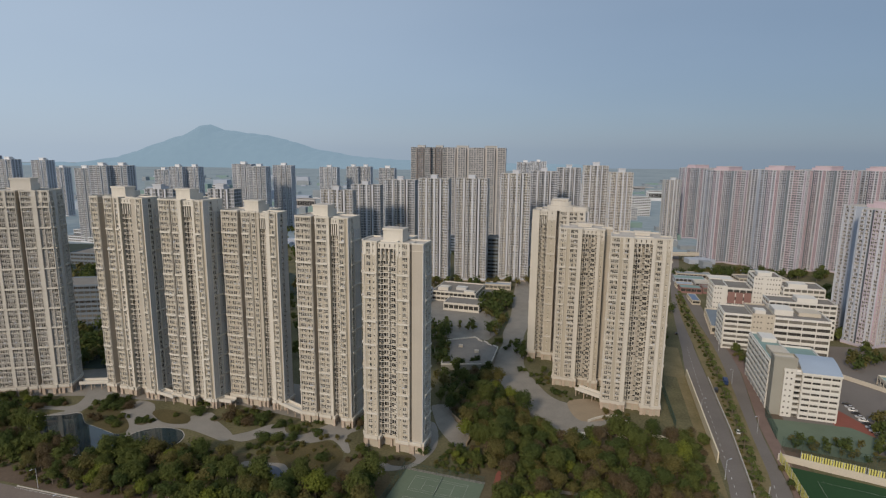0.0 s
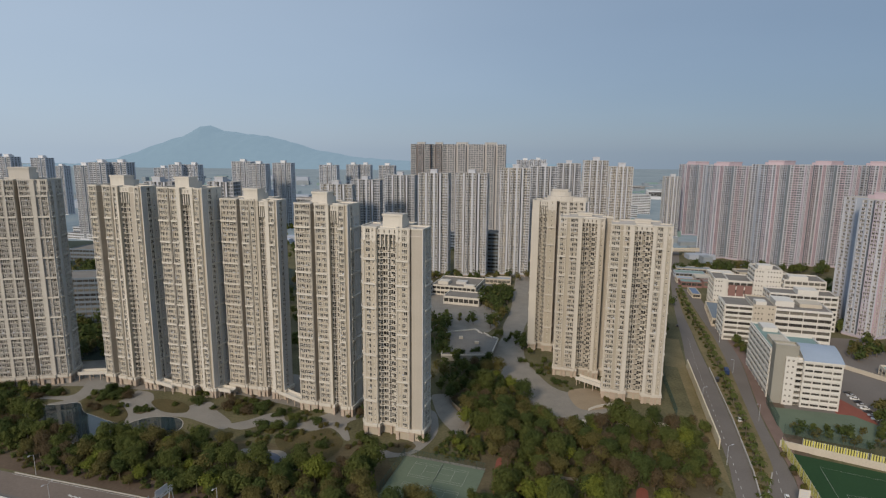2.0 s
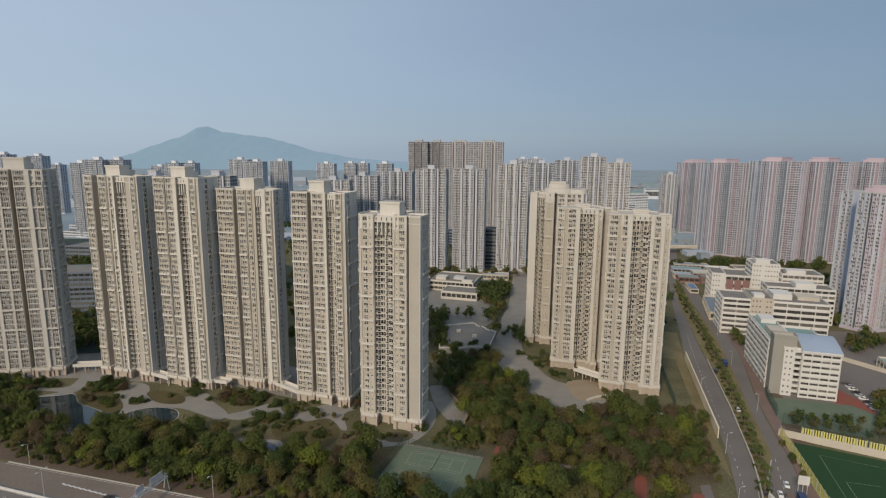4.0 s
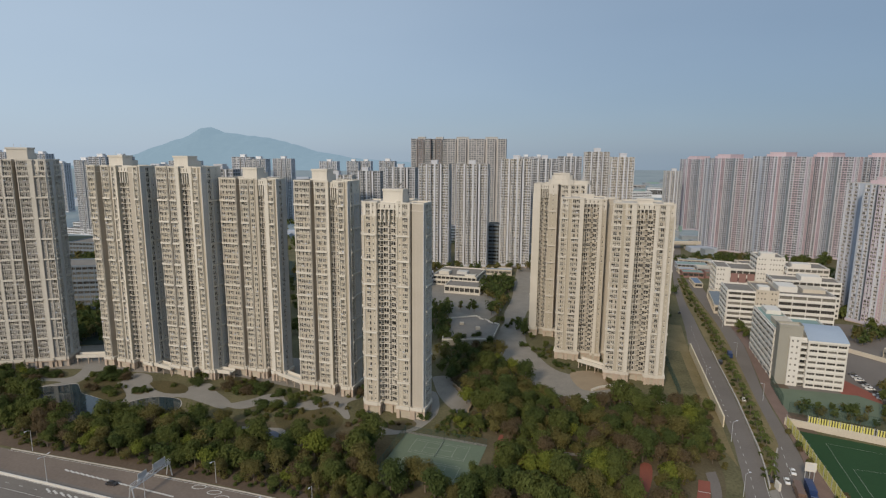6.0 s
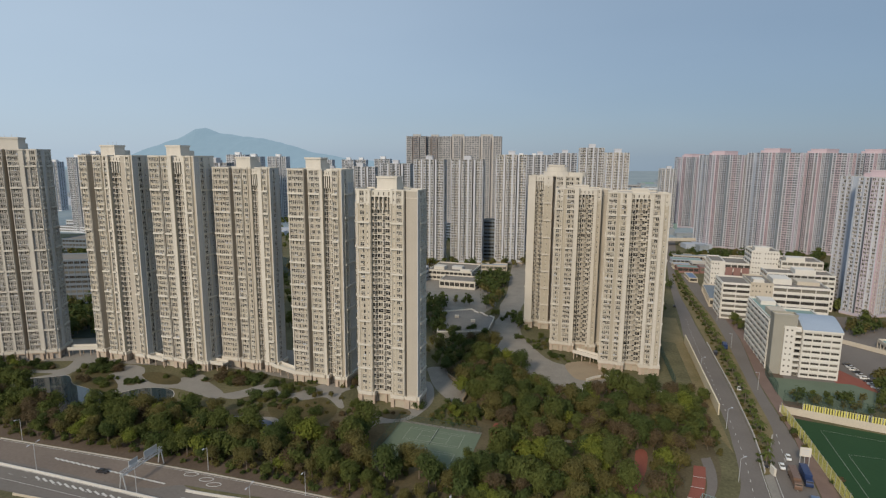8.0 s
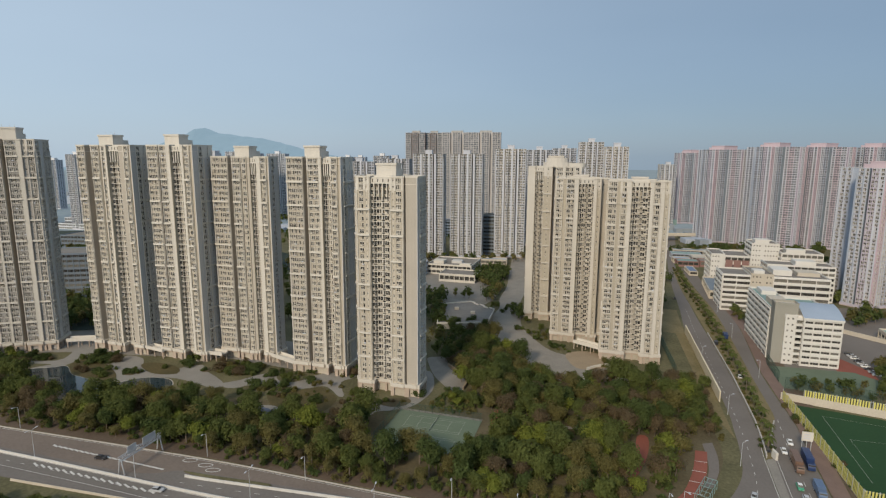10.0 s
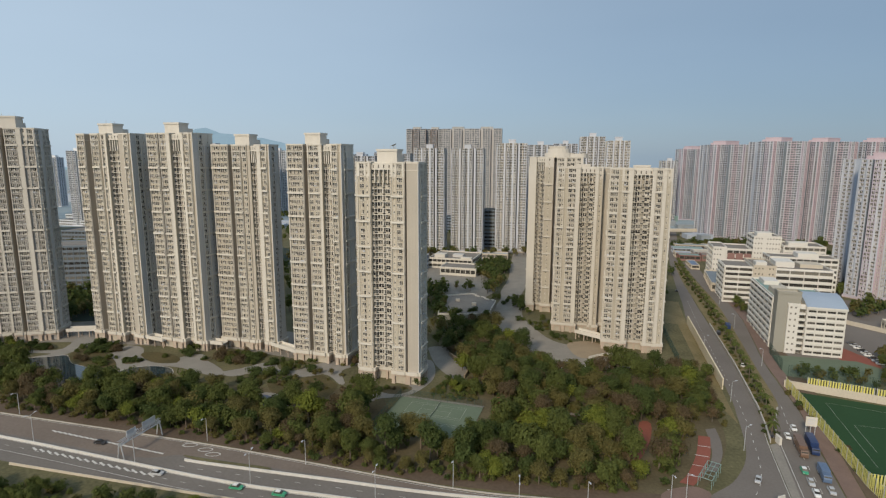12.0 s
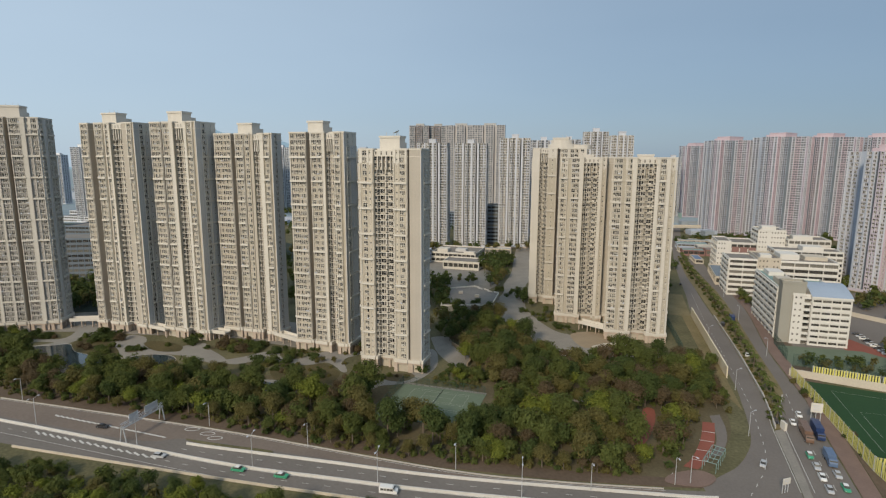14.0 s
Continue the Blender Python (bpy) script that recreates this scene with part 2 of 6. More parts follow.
# ---- mesh helpers ----
class Geo:
    """Collects boxes, prisms and sheets with a material number each, to become one mesh."""

    def __init__(self):
        self.v, self.f, self.m = [], [], []

    def quad(self, a, b, c, d, m=0):
        i = len(self.v)
        self.v += [a, b, c, d]
        self.f.append((i, i + 1, i + 2, i + 3))
        self.m.append(m)

    def prism(self, pts, z0, z1, m=0, mtop=None, bottom=False):
        i, k = len(self.v), len(pts)
        self.v += [(x, y, z0) for x, y in pts] + [(x, y, z1) for x, y in pts]
        for a in range(k):
            b = (a + 1) % k
            self.f.append((i + a, i + b, i + k + b, i + k + a))
            self.m.append(m)
        self.f.append(tuple(range(i + k, i + 2 * k)))
        self.m.append(m if mtop is None else mtop)
        if bottom:
            self.f.append(tuple(range(i + k - 1, i - 1, -1)))
            self.m.append(m)

    def box(self, x0, x1, y0, y1, z0, z1, m=0, mtop=None, bottom=True):
        self.prism([(x0, y0), (x1, y0), (x1, y1), (x0, y1)], z0, z1, m, mtop, bottom)

    def slab(self, p, u, n, a0, a1, d0, d1, z0, z1, m=0):
        """A box on a facade: p the edge's start, u along it, n outward; a along, d outward."""
        c = [(p[0] + u[0] * a + n[0] * d, p[1] + u[1] * a + n[1] * d) for a, d in ((a0, d0), (a0, d1), (a1, d1), (a1, d0))]
        self.prism(c[::-1], z0, z1, m, bottom=True)

    def bar(self, a, b, r, m=0, sides=5, r2=None):
        a, b = Vector(a), Vector(b)
        w = (b - a).normalized()
        s = w.cross(Vector((0.31, 0.17, 0.93))).normalized()
        t = w.cross(s)
        i = len(self.v)
        for c, rr in ((a, r), (b, r if r2 is None else r2)):
            for k in range(sides):
                q = c + (s * math.cos(k * 2 * math.pi / sides) + t * math.sin(k * 2 * math.pi / sides)) * rr
                self.v.append(tuple(q))
        for k in range(sides):
            j = (k + 1) % sides
            self.f.append((i + k, i + j, i + sides + j, i + sides + k))
            self.m.append(m)
        self.f.append(tuple(range(i + sides, i + 2 * sides)))
        self.m.append(m)
        self.f.append(tuple(range(i + sides - 1, i - 1, -1)))
        self.m.append(m)

    def mesh(self, name, mats):
        me = bpy.data.meshes.new(name)
        me.from_pydata(self.v, [], self.f)
        for x in mats:
            me.materials.append(x)
        me.polygons.foreach_set("material_index", self.m)
        me.update()
        return me


def weld(g):
    """Joins corners that lie in one place."""
    seen, order = {}, []
    for v in g.v:
        key = tuple(round(c, 4) for c in v)
        if key not in seen:
            seen[key] = len(seen)
        order.append(seen[key])
    g.v = list(seen)
    g.f = [tuple(order[i] for i in f) for f in g.f]
    return g


def root(name, x=0, y=0, z=0, rz=0):
    ob = new(name)
    ob.empty_display_size = 1
    ob.matrix_basis = pose(x, y, z, 0, 0, rz)
    return ob


def part(name, geo, mats, parent=None, label=""):
    ob = new(name, geo.mesh(name, mats) if isinstance(geo, Geo) else geo)
    ob.parent = parent
    return tagged(ob, label)


LAYER = [0.0]


def sheet(name, pts, z, material, label, category="ground", thick=0.0):
    """A flat piece of ground; each lies a little above the one before."""
    g = Geo()
    LAYER[0] += 0.004
    z += LAYER[0]
    if thick:
        g.prism(pts, z - thick, z, 0)
    else:
        i = len(g.v)
        g.v += [(x, y, z) for x, y in pts]
        g.f.append(tuple(range(len(pts))))
        g.m.append(0)
    ob = part(name, g, [material])
    return tagged(ob, label, category, kind="structure")


def strip(left, right):
    return list(left) + list(reversed(right))


def smooth(pts, n=6, closed=True):
    """A rounder outline through the given corners."""
    out, k = [], len(pts)
    rng = range(k) if closed else range(k - 1)
    for i in rng:
        p = [Vector((*pts[(i + j) % k if closed else min(max(i + j, 0), k - 1)], 0)) for j in (-1, 0, 1, 2)]
        for s in range(n):
            t = s / n
            q = 0.5 * (2 * p[1] + (p[2] - p[0]) * t + (2 * p[0] - 5 * p[1] + 4 * p[2] - p[3]) * t * t + (3 * p[1] - p[0] - 3 * p[2] + p[3]) * t ** 3)
            out.append((q.x, q.y))
    if not closed:
        out.append(tuple(pts[-1]))
    return out


# ---- ground and roads ----
GRID = -15.3   # degrees by which the estate's streets are turned
sheet("ground", [(-4600, -900), (4600, -900), (4600, 4700), (-4600, 4700)], 0.0, M["grass"], "dull green and tan grass covering the flat ground")
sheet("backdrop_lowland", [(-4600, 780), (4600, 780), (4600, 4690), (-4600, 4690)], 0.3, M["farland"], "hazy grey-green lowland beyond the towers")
sheet("scrubland", [(-1000, 330), (-205, 330), (-150, 560), (-330, 780), (-1000, 780)], 0.05, M["scrub"], "dark scrub and trees behind the estate")
UP = [(-420, 262), (-300, 232), (-185, 205.5), (-87, 183), (-5, 160.5), (30, 155), (62, 152.5), (74, 152)]
LO = [(-420, 222), (-300, 199), (-185, 178), (-150, 170), (-74, 154), (-32, 146), (0, 140.5), (60, 134), (74, 133)]
sheet("road_highway", strip(smooth(LO, 5, False), smooth(UP, 5, False)), 0.06, M["highway"], "worn grey dual carriageway with pale markings", "road")
SLIP = [(-420, 250), (-300, 221.5), (-170, 190), (-112, 175), (-93, 176.5), (-60, 169.5), (-1, 157.5), (60, 150.5)]
sheet("road_slip", strip(smooth(SLIP, 5, False), smooth([(x, y - 0.3) for x, y in UP[:7]], 5, False)), 0.065, M["slip"], "brownish worn slip road beside the trees", "road")
LEFT = [(74, 154.5), (82, 160.3), (90, 166), (98.5, 176), (104, 185.5), (109.5, 199), (114, 212), (123, 241), (146, 338), (163, 392), (188, 474), (222, 575), (300, 800)]
MIDL = [(74, 133), (96, 133), (101, 150), (114.5, 190), (120, 203), (126, 220), (140, 268), (158, 337), (173, 395), (199, 480), (236, 585), (316, 800)]
sheet("road_street", strip(smooth(MIDL, 4, False), smooth(LEFT, 4, False)), 0.05, M["asphalt"], "grey-brown asphalt street curving into a junction", "road")
PRT = [(100, 134), (104, 150), (119, 192), (125, 205), (134, 219), (139, 230), (149.7, 266), (174.5, 347), (189, 400), (202, 457), (223.5, 547)]
RRT = [(113, 134), (118, 151), (133, 194), (142, 218), (157, 272), (183.8, 347), (198, 400), (212, 457), (236, 547)]
sheet("road_side", strip(smooth(RRT, 4, False), smooth(PRT, 4, False)), 0.05, M["asphalt"], "grey asphalt lanes beside the planted strip", "road")
sheet("pavement_divider", strip([(96.5, 133.2), (101.2, 150), (114.7, 190)], [(99.5, 133.2), (103.8, 150), (118.7, 191.5)]), 0.16, M["paving"], "pale concrete divider between the lanes", "pavement", 0.16)
MED = [(115.5, 191), (120.5, 203), (126.5, 220), (140.5, 268), (158.5, 337), (173.5, 395), (191, 463), (216, 546)]
sheet("planting_strip", strip(smooth(PRT[2:9] + [(202, 460), (223.5, 547)], 4, False), smooth(MED, 4, False)), 0.15, M["verge"], "strip of grass and shrubs between the streets", "verge", 0.15)
sheet("verge_lawn", [(111.5, 206), (120.2, 239), (144.4, 337), (160.5, 392), (150, 396), (132, 340), (124, 300), (112, 262)], 0.055, M["verge"], "yellow-green grass bank below the tan wall", "verge")
sheet("pavement_right", strip([(118, 134), (124, 151), (139, 192), (148, 216), (163, 271), (190, 346), (205, 400)], [(113.4, 134), (118.4, 151), (133.4, 194), (142.4, 218), (157.4, 272), (184.2, 347), (198.4, 400)]), 0.14, M["brickpave"], "reddish brown paved footway beside the street", "pavement", 0.14)
sheet("pavement_bank", strip([(124.3, 151), (139.3, 192), (148.3, 216), (163.3, 271), (190.3, 346)], [(131, 151), (147, 192), (156, 222), (171, 271), (197, 346)]), 0.10, M["bank"], "bare brown earth bank along the footway", "verge", 0.1)

# woodland floor, estate paving
WOOD = smooth([(-420, 268), (-185, 211), (-87, 189), (-5, 166), (60, 159), (76, 160), (92, 178), (103, 200), (110, 240), (118, 262), (96, 270), (62, 262), (48, 262), (20, 246), (6, 228), (-24, 212), (-36, 238), (-60, 232), (-100, 236), (-150, 240), (-210, 250), (-300, 290), (-420, 330)], 4)
sheet("woodland_floor", WOOD, 0.02, M["earth"], "dark leaf-strewn earth beneath the belt of trees", "ground")
sheet("bank", strip([(-420, 263), (-300, 233.5), (-185, 207), (-87, 184.5), (-5, 162), (30, 156.5), (62, 154), (74, 153.5)], [(-420, 274), (-300, 244), (-185, 217), (-87, 194), (-5, 169), (30, 162), (62, 159), (73, 158)]), 0.1, M["bank"], "reddish bare earth verge between trees and road", "verge", 0.1)
PATHS = [
    ([(-265, 285), (-240, 279), (-214, 278), (-213, 289), (-218, 303), (-206, 308), (-200, 292), (-203, 276), (-205, 270), (-213, 263), (-221, 260), (-224, 262.5), (-217, 269), (-213, 273), (-240, 274.5), (-262, 278)], "pale path curving past the pond to the towers"),
    ([(-186, 267), (-182.5, 271.6), (-180, 280), (-180, 287), (-169, 283), (-161, 269), (-151, 262), (-140, 262.4), (-142, 270), (-133, 275), (-126, 266), (-120, 260.5), (-112, 252), (-114, 246), (-124, 250.6), (-137, 256.6), (-148, 257.4), (-156, 255.4), (-160, 251.6), (-161, 244.3), (-165, 246.3), (-167, 254.7), (-172, 262), (-181, 264)], "pale garden paving between the ponds"),
    ([(-114, 250), (-105, 256), (-97, 263.4), (-90, 263), (-86, 256), (-78, 254), (-66, 266), (-52.6, 272), (-49, 262), (-55, 254.6), (-50.5, 240), (-53, 239), (-57.7, 246), (-63, 250), (-72, 246.4), (-84, 250), (-96, 250.8), (-105, 246)], "pale garden path before the row of towers"),
    ([(-42, 221), (-37, 219), (-32.7, 224), (-26.5, 225.5), (-19, 229), (-14, 236), (-10, 246), (-9.5, 258), (-12, 270), (-18, 270), (-16, 256), (-17, 247), (-20, 239), (-26, 233), (-31, 232), (-34, 235), (-37, 231), (-41, 227.5)], "pale path curving round the corner tower"),
]
for pts, lab in PATHS:
    sheet("pavement_garden", smooth(pts, 3), 0.05, M["gardenpath"], lab, "pavement")
sheet("pavement_podium", [(-262, 288), (-200, 292), (-180, 288), (-120, 284), (-82, 270), (-50, 268), (-48, 300), (-120, 320), (-215, 335), (-262, 320)], 0.03, M["paving"], "grey paved podium under the row of towers", "pavement")
sheet("pavement_ramp", smooth([(-14, 290), (-13.6, 282), (-9.6, 264), (-2.2, 248.7), (1.5, 246.5), (4.4, 248), (5.8, 260), (-1.4, 273.5), (-5, 290)], 4), 0.05, M["paving"], "grey-brown service drive beside the corner tower", "pavement")
DRIVE = smooth([(56, 259), (47, 262), (36, 290), (24, 330), (22, 345), (26, 370), (33, 395), (35, 420), (44, 460), (52, 520), (64, 600), (80, 600), (72, 520), (60, 450), (50, 410), (47, 380), (44, 350), (50, 318), (58, 300), (76, 290), (80, 276), (66, 266)], 4)
sheet("pavement_drive", DRIVE, 0.06, M["paving"], "grey paved estate drive winding between towers", "pavement")
sheet("court_netted", [(113, 270), (122, 268), (139, 338), (128, 342)], 0.06, M["grass"], "dark green netted ball court behind the wall", "court")
sheet("pavement_forecourt", smooth([(66, 276), (62, 288), (64, 300), (78, 302), (86, 286), (80, 278)], 4), 0.08, M["sand"], "tan paved forecourt before the tower entrance", "pavement")
sheet("pavement_estate", [(-30, 405), (-30, 560), (36, 560), (32, 420), (22, 400)], 0.04, M["paving"], "grey paved yard of the low centre", "pavement")
sheet("pavement_carpark", [(160, 262), (176, 300), (200, 352), (216, 410), (300, 400), (290, 330), (262, 262), (232, 240), (196, 250)], 0.04, M["asphalt"], "grey tarmac yard behind the school", "pavement")
sheet("pavement_school", [(198, 272), (203, 300), (212, 300), (216, 276), (210, 262)], 0.05, M["track"], "red-brown paved strip beside the school", "pavement")
sheet("pavement_sports", [(158, 256), (166, 285), (206, 276), (214, 262), (190, 242)], 0.05, M["court"], "faded green sports ground before the school", "pavement")
sheet("lawn_front", smooth([(-86, 239), (-76, 242.5), (-64, 248.5), (-58.6, 244), (-53, 236.4), (-55.5, 224.6), (-64, 217.5), (-75.7, 223)], 4), 0.06, M["lawn"], "sunlit olive lawn in the estate garden", "lawn")
sheet("lawn_tower", smooth([(-164, 272), (-162, 277), (-151, 275), (-142, 269), (-140.7, 263), (-151, 262.3)], 4), 0.09, M["lawn"], "small lawn at the foot of a tower", "lawn", 0.05)
sheet("lawn_bush", smooth([(-198, 266), (-202, 274), (-200, 282), (-189, 278), (-173, 264), (-167, 255), (-170, 251), (-180, 255), (-188, 259)], 4), 0.10, M["lawn"], "kidney-shaped lawn beside the pond", "lawn", 0.06)
sheet("island_bed", smooth([(-168, 263), (-166.8, 266.4), (-162, 264.5), (-161, 260.6), (-165, 259.6)], 3), 0.2, M["earth"], "oval planting bed in the paving", "bed", 0.15)
sheet("island_bed", smooth([(-131, 268), (-128, 269.6), (-124.5, 267.6), (-127, 265)], 3), 0.2, M["earth"], "round planting bed in the paving", "bed", 0.15)
sheet("bed_tower", smooth([(-34, 236), (-22, 238), (-19, 234), (-24, 229), (-31, 230)], 3), 0.12, M["earth"], "reddish planting bed before the corner tower", "bed", 0.08)
POND = [(-226, 262), (-218, 266), (-209, 268), (-202, 270), (-192.7, 260), (-185, 256.4), (-172, 250.3), (-165, 248.5), (-160, 242), (-163, 234), (-176, 230), (-196, 238), (-216, 250)]
POOL = [(-160.6, 243), (-162, 250), (-156, 255.6), (-148.4, 257), (-139.5, 254.7), (-135, 247), (-138, 238), (-150, 234)]
for pts, lab in ((POND, "dark still garden pond"), (POOL, "dark round garden pond beside the path")):
    c = Vector((sum(p[0] for p in pts) / len(pts), sum(p[1] for p in pts) / len(pts)))
    sheet("pond_rim", smooth([tuple(c + (Vector(p) - c) * 1.035) for p in pts], 5), 0.10, M["kerb"], "pale stone rim of the pond", "kerb", 0.08)
    sheet("water_pond", smooth(pts, 5), 0.11, M["water"], lab, "pond")
sheet("pavement_play", smooth([(-96.6, 224), (-97, 229), (-88, 228.5), (-78.4, 227.7), (-73.7, 221), (-68, 215), (-75, 207), (-88, 209.7)], 4), 0.06, M["gardenpath"], "pale edge of the playground", "playground")
sheet("play_surface", smooth([(-94, 222), (-92, 226), (-82, 226), (-76, 220), (-72, 214), (-77, 209), (-87, 211.5)], 4), 0.07, M["play"], "blue-grey playground surface with pale edge", "playground")
sheet("track_east", strip(smooth([(91.6, 196), (85.3, 182.7), (77.5, 170.5), (72.5, 165.2)], 4, False), smooth([(95.6, 195), (89.4, 181), (82, 169.5), (76.4, 163.4)], 4, False)), 0.1, M["track"], "curving red running path", "path")
sheet("path_east", strip(smooth([(96.4, 201), (93.5, 190), (90, 181), (84, 171.5)], 4, False), smooth([(100.6, 202), (98, 191.5), (93.8, 181.5), (87.5, 172)], 4, False)), 0.07, M["asphalt"], "dark tarmac path beside the running path", "path")
sheet("track_mid", smooth([(73, 206), (68, 192), (61, 179), (64, 178), (72, 191), (77, 205)], 3), 0.08, M["track"], "red path among the trees", "path")
sheet("track_west", smooth([(18, 226), (15.5, 214), (14.5, 200), (16.2, 200), (17.6, 213), (20, 225)], 3), 0.08, M["track"], "red path beside the tennis court", "path")

sheet("clearing", smooth([(34, 200), (46, 194), (60, 198), (62, 210), (52, 222), (38, 222)], 4), 0.05, M["lawn"], "small grassy clearing among the trees", "lawn")
sheet("path_clearing", smooth([(38, 224), (39, 216), (42, 212), (54, 210), (66, 204), (66, 206), (54, 212), (44, 214), (41, 218), (40.5, 224)], 3), 0.06, M["paving"], "narrow grey path through the clearing", "path")

# ---- residential towers ----
FH = 2.85


def window_mesh(w, h, mats, ledge=True, plain=False, kind=0):
    """A window unit facing -y, its lower middle at the origin: frame, mullions, panes, transom and a planter ledge under it."""
    g = Geo()
    if plain:
        g.quad((-w / 2, 0.1, 0), (w / 2, 0.1, 0), (w / 2, 0.1, h), (-w / 2, 0.1, h), 1)
        g.quad((-0.06, 0.05, 0), (0.06, 0.05, 0), (0.06, 0.05, h), (-0.06, 0.05, h), 0)
        g.quad((-w / 2, -0.45, -0.2), (w / 2, -0.45, -0.2), (w / 2, -0.45, 0), (-w / 2, -0.45, 0), 2)
        g.quad((-w / 2, -0.45, 0), (w / 2, -0.45, 0), (w / 2, 0.0, 0), (-w / 2, 0.0, 0), 2)
        return g.mesh("window", mats)
    f, y0, yf = 0.10, 0.2, -0.04
    x0, x1 = -w / 2, w / 2
    k = 4 if w > 3.2 else 3 if w > 2.3 else 2 if w > 1.2 else 1
    cuts = [x0]
    for i in range(k):
        a, b = x0 + w * i / k, x0 + w * (i + 1) / k
        cuts += [a + (f if i == 0 else 0.07), b - (f if i == k - 1 else 0.07)]
    cuts.append(x1)
    rows_ = [0, f, h - f, h] if kind == 0 else [0, f, h * 0.58, h * 0.58 + 0.1, h - f, h] if kind == 1 else [0, f, h * 0.34, h * 0.34 + 0.08, h - f, h]
    for i, (a, b) in enumerate(zip(cuts, cuts[1:])):
        for j, (c, d) in enumerate(zip(rows_, rows_[1:])):
            if i % 2 == 0 or j % 2 == 0:
                g.quad((a, yf, c), (b, yf, c), (b, yf, d), (a, yf, d), 0)
                continue
            back = 0.5 if (i // 2 + kind) % 3 == 0 and kind < 2 else y0
            for (p, q) in (((a, c), (b, c)), ((b, c), (b, d)), ((b, d), (a, d)), ((a, d), (a, c))):
                g.quad((p[0], yf, p[1]), (q[0], yf, q[1]), (q[0], back, q[1]), (p[0], back, p[1]), 0)
            g.quad((a, back, c), (b, back, c), (b, back, d), (a, back, d), 3 if kind == 2 and j == 1 and i // 2 == 0 else 1)
    if ledge:
        g.box(x0, x1, -0.44, yf, -0.2, 0.0, 2)
    return weld(g).mesh("window", mats)


def balcony_mesh(w, mats, seed, k=6):
    """A hollow-curved balcony storey facing -y: slab, parapet, posts, partly glazed in, with dark rooms behind."""
    g = Geo()
    rnd = random.Random(seed)
    k = 8 if w > 8 else 6 if w > 5 else 4
    xs_ = [-w / 2 + w * i / k for i in range(k + 1)]
    P = [(x, 1.5 * (1 - (2 * x / w) ** 2)) for x in xs_]
    zt, zc = 0.80, FH - 0.22
    g.prism(P + [(w / 2, 2.7), (-w / 2, 2.7)], -0.22, 0.10, 0, 0, True)
    for i in range(k):
        xa, xb = xs_[k - i], xs_[k - i - 1]
        g.quad((xb, 2.7, 0.10), (xa, 2.7, 0.10), (xa, 2.7, zc), (xb, 2.7, zc), (4, 2, 2, 4)[i % 4])
    for i, ((xa, ya), (xb, yb)) in enumerate(zip(P, P[1:])):
        style = (0.2, 0.9, 0.7, 0.9, 0.9, 0.2, 0.9, 0.5)[i] if rnd.random() < 0.78 else rnd.random()
        g.quad((xa, ya, 0.10), (xb, yb, 0.10), (xb, yb, zt), (xa, ya, zt), 5 if i % 3 != 1 else 2)
        g.prism([(xa, ya), (xb, yb), (xb, yb + 0.16), (xa, ya + 0.16)], zt, zt + 0.10, 3)
        if style < 0.3:
            zm = rnd.choice((1.5, 1.8))
            g.quad((xa, ya, zt + 0.10), (xb, yb, zt + 0.10), (xb, yb, zm), (xa, ya, zm), 2)
            g.quad((xa, ya, zm), (xb, yb, zm), (xb, yb, zm + 0.12), (xa, ya, zm + 0.12), 3)
            g.quad((xa, ya, zm + 0.12), (xb, yb, zm + 0.12), (xb, yb, 2.5), (xa, ya, 2.5), 2)
        elif style < 0.55:
            zm = rnd.uniform(1.3, 1.9)
            g.quad((xa, ya + 0.16, zt + 0.10), (xb, yb + 0.16, zt + 0.10), (xb, yb + 0.4, zm), (xa, ya + 0.4, zm), rnd.choice((0, 4, 6)))
    for i, (x, y) in enumerate(P):
        wide = i in (0, k // 2, k)
        e = 0.3 if wide else 0.13
        g.prism([(x, y), (x + e, y + 0.05), (x, y + (2.0 if wide else 0.24)), (x - e, y + 0.05)], 0.10, zc, 0 if wide else 3)
    return weld(g).mesh("balcony", mats)


WMESH = {}
RW = random.Random(5)


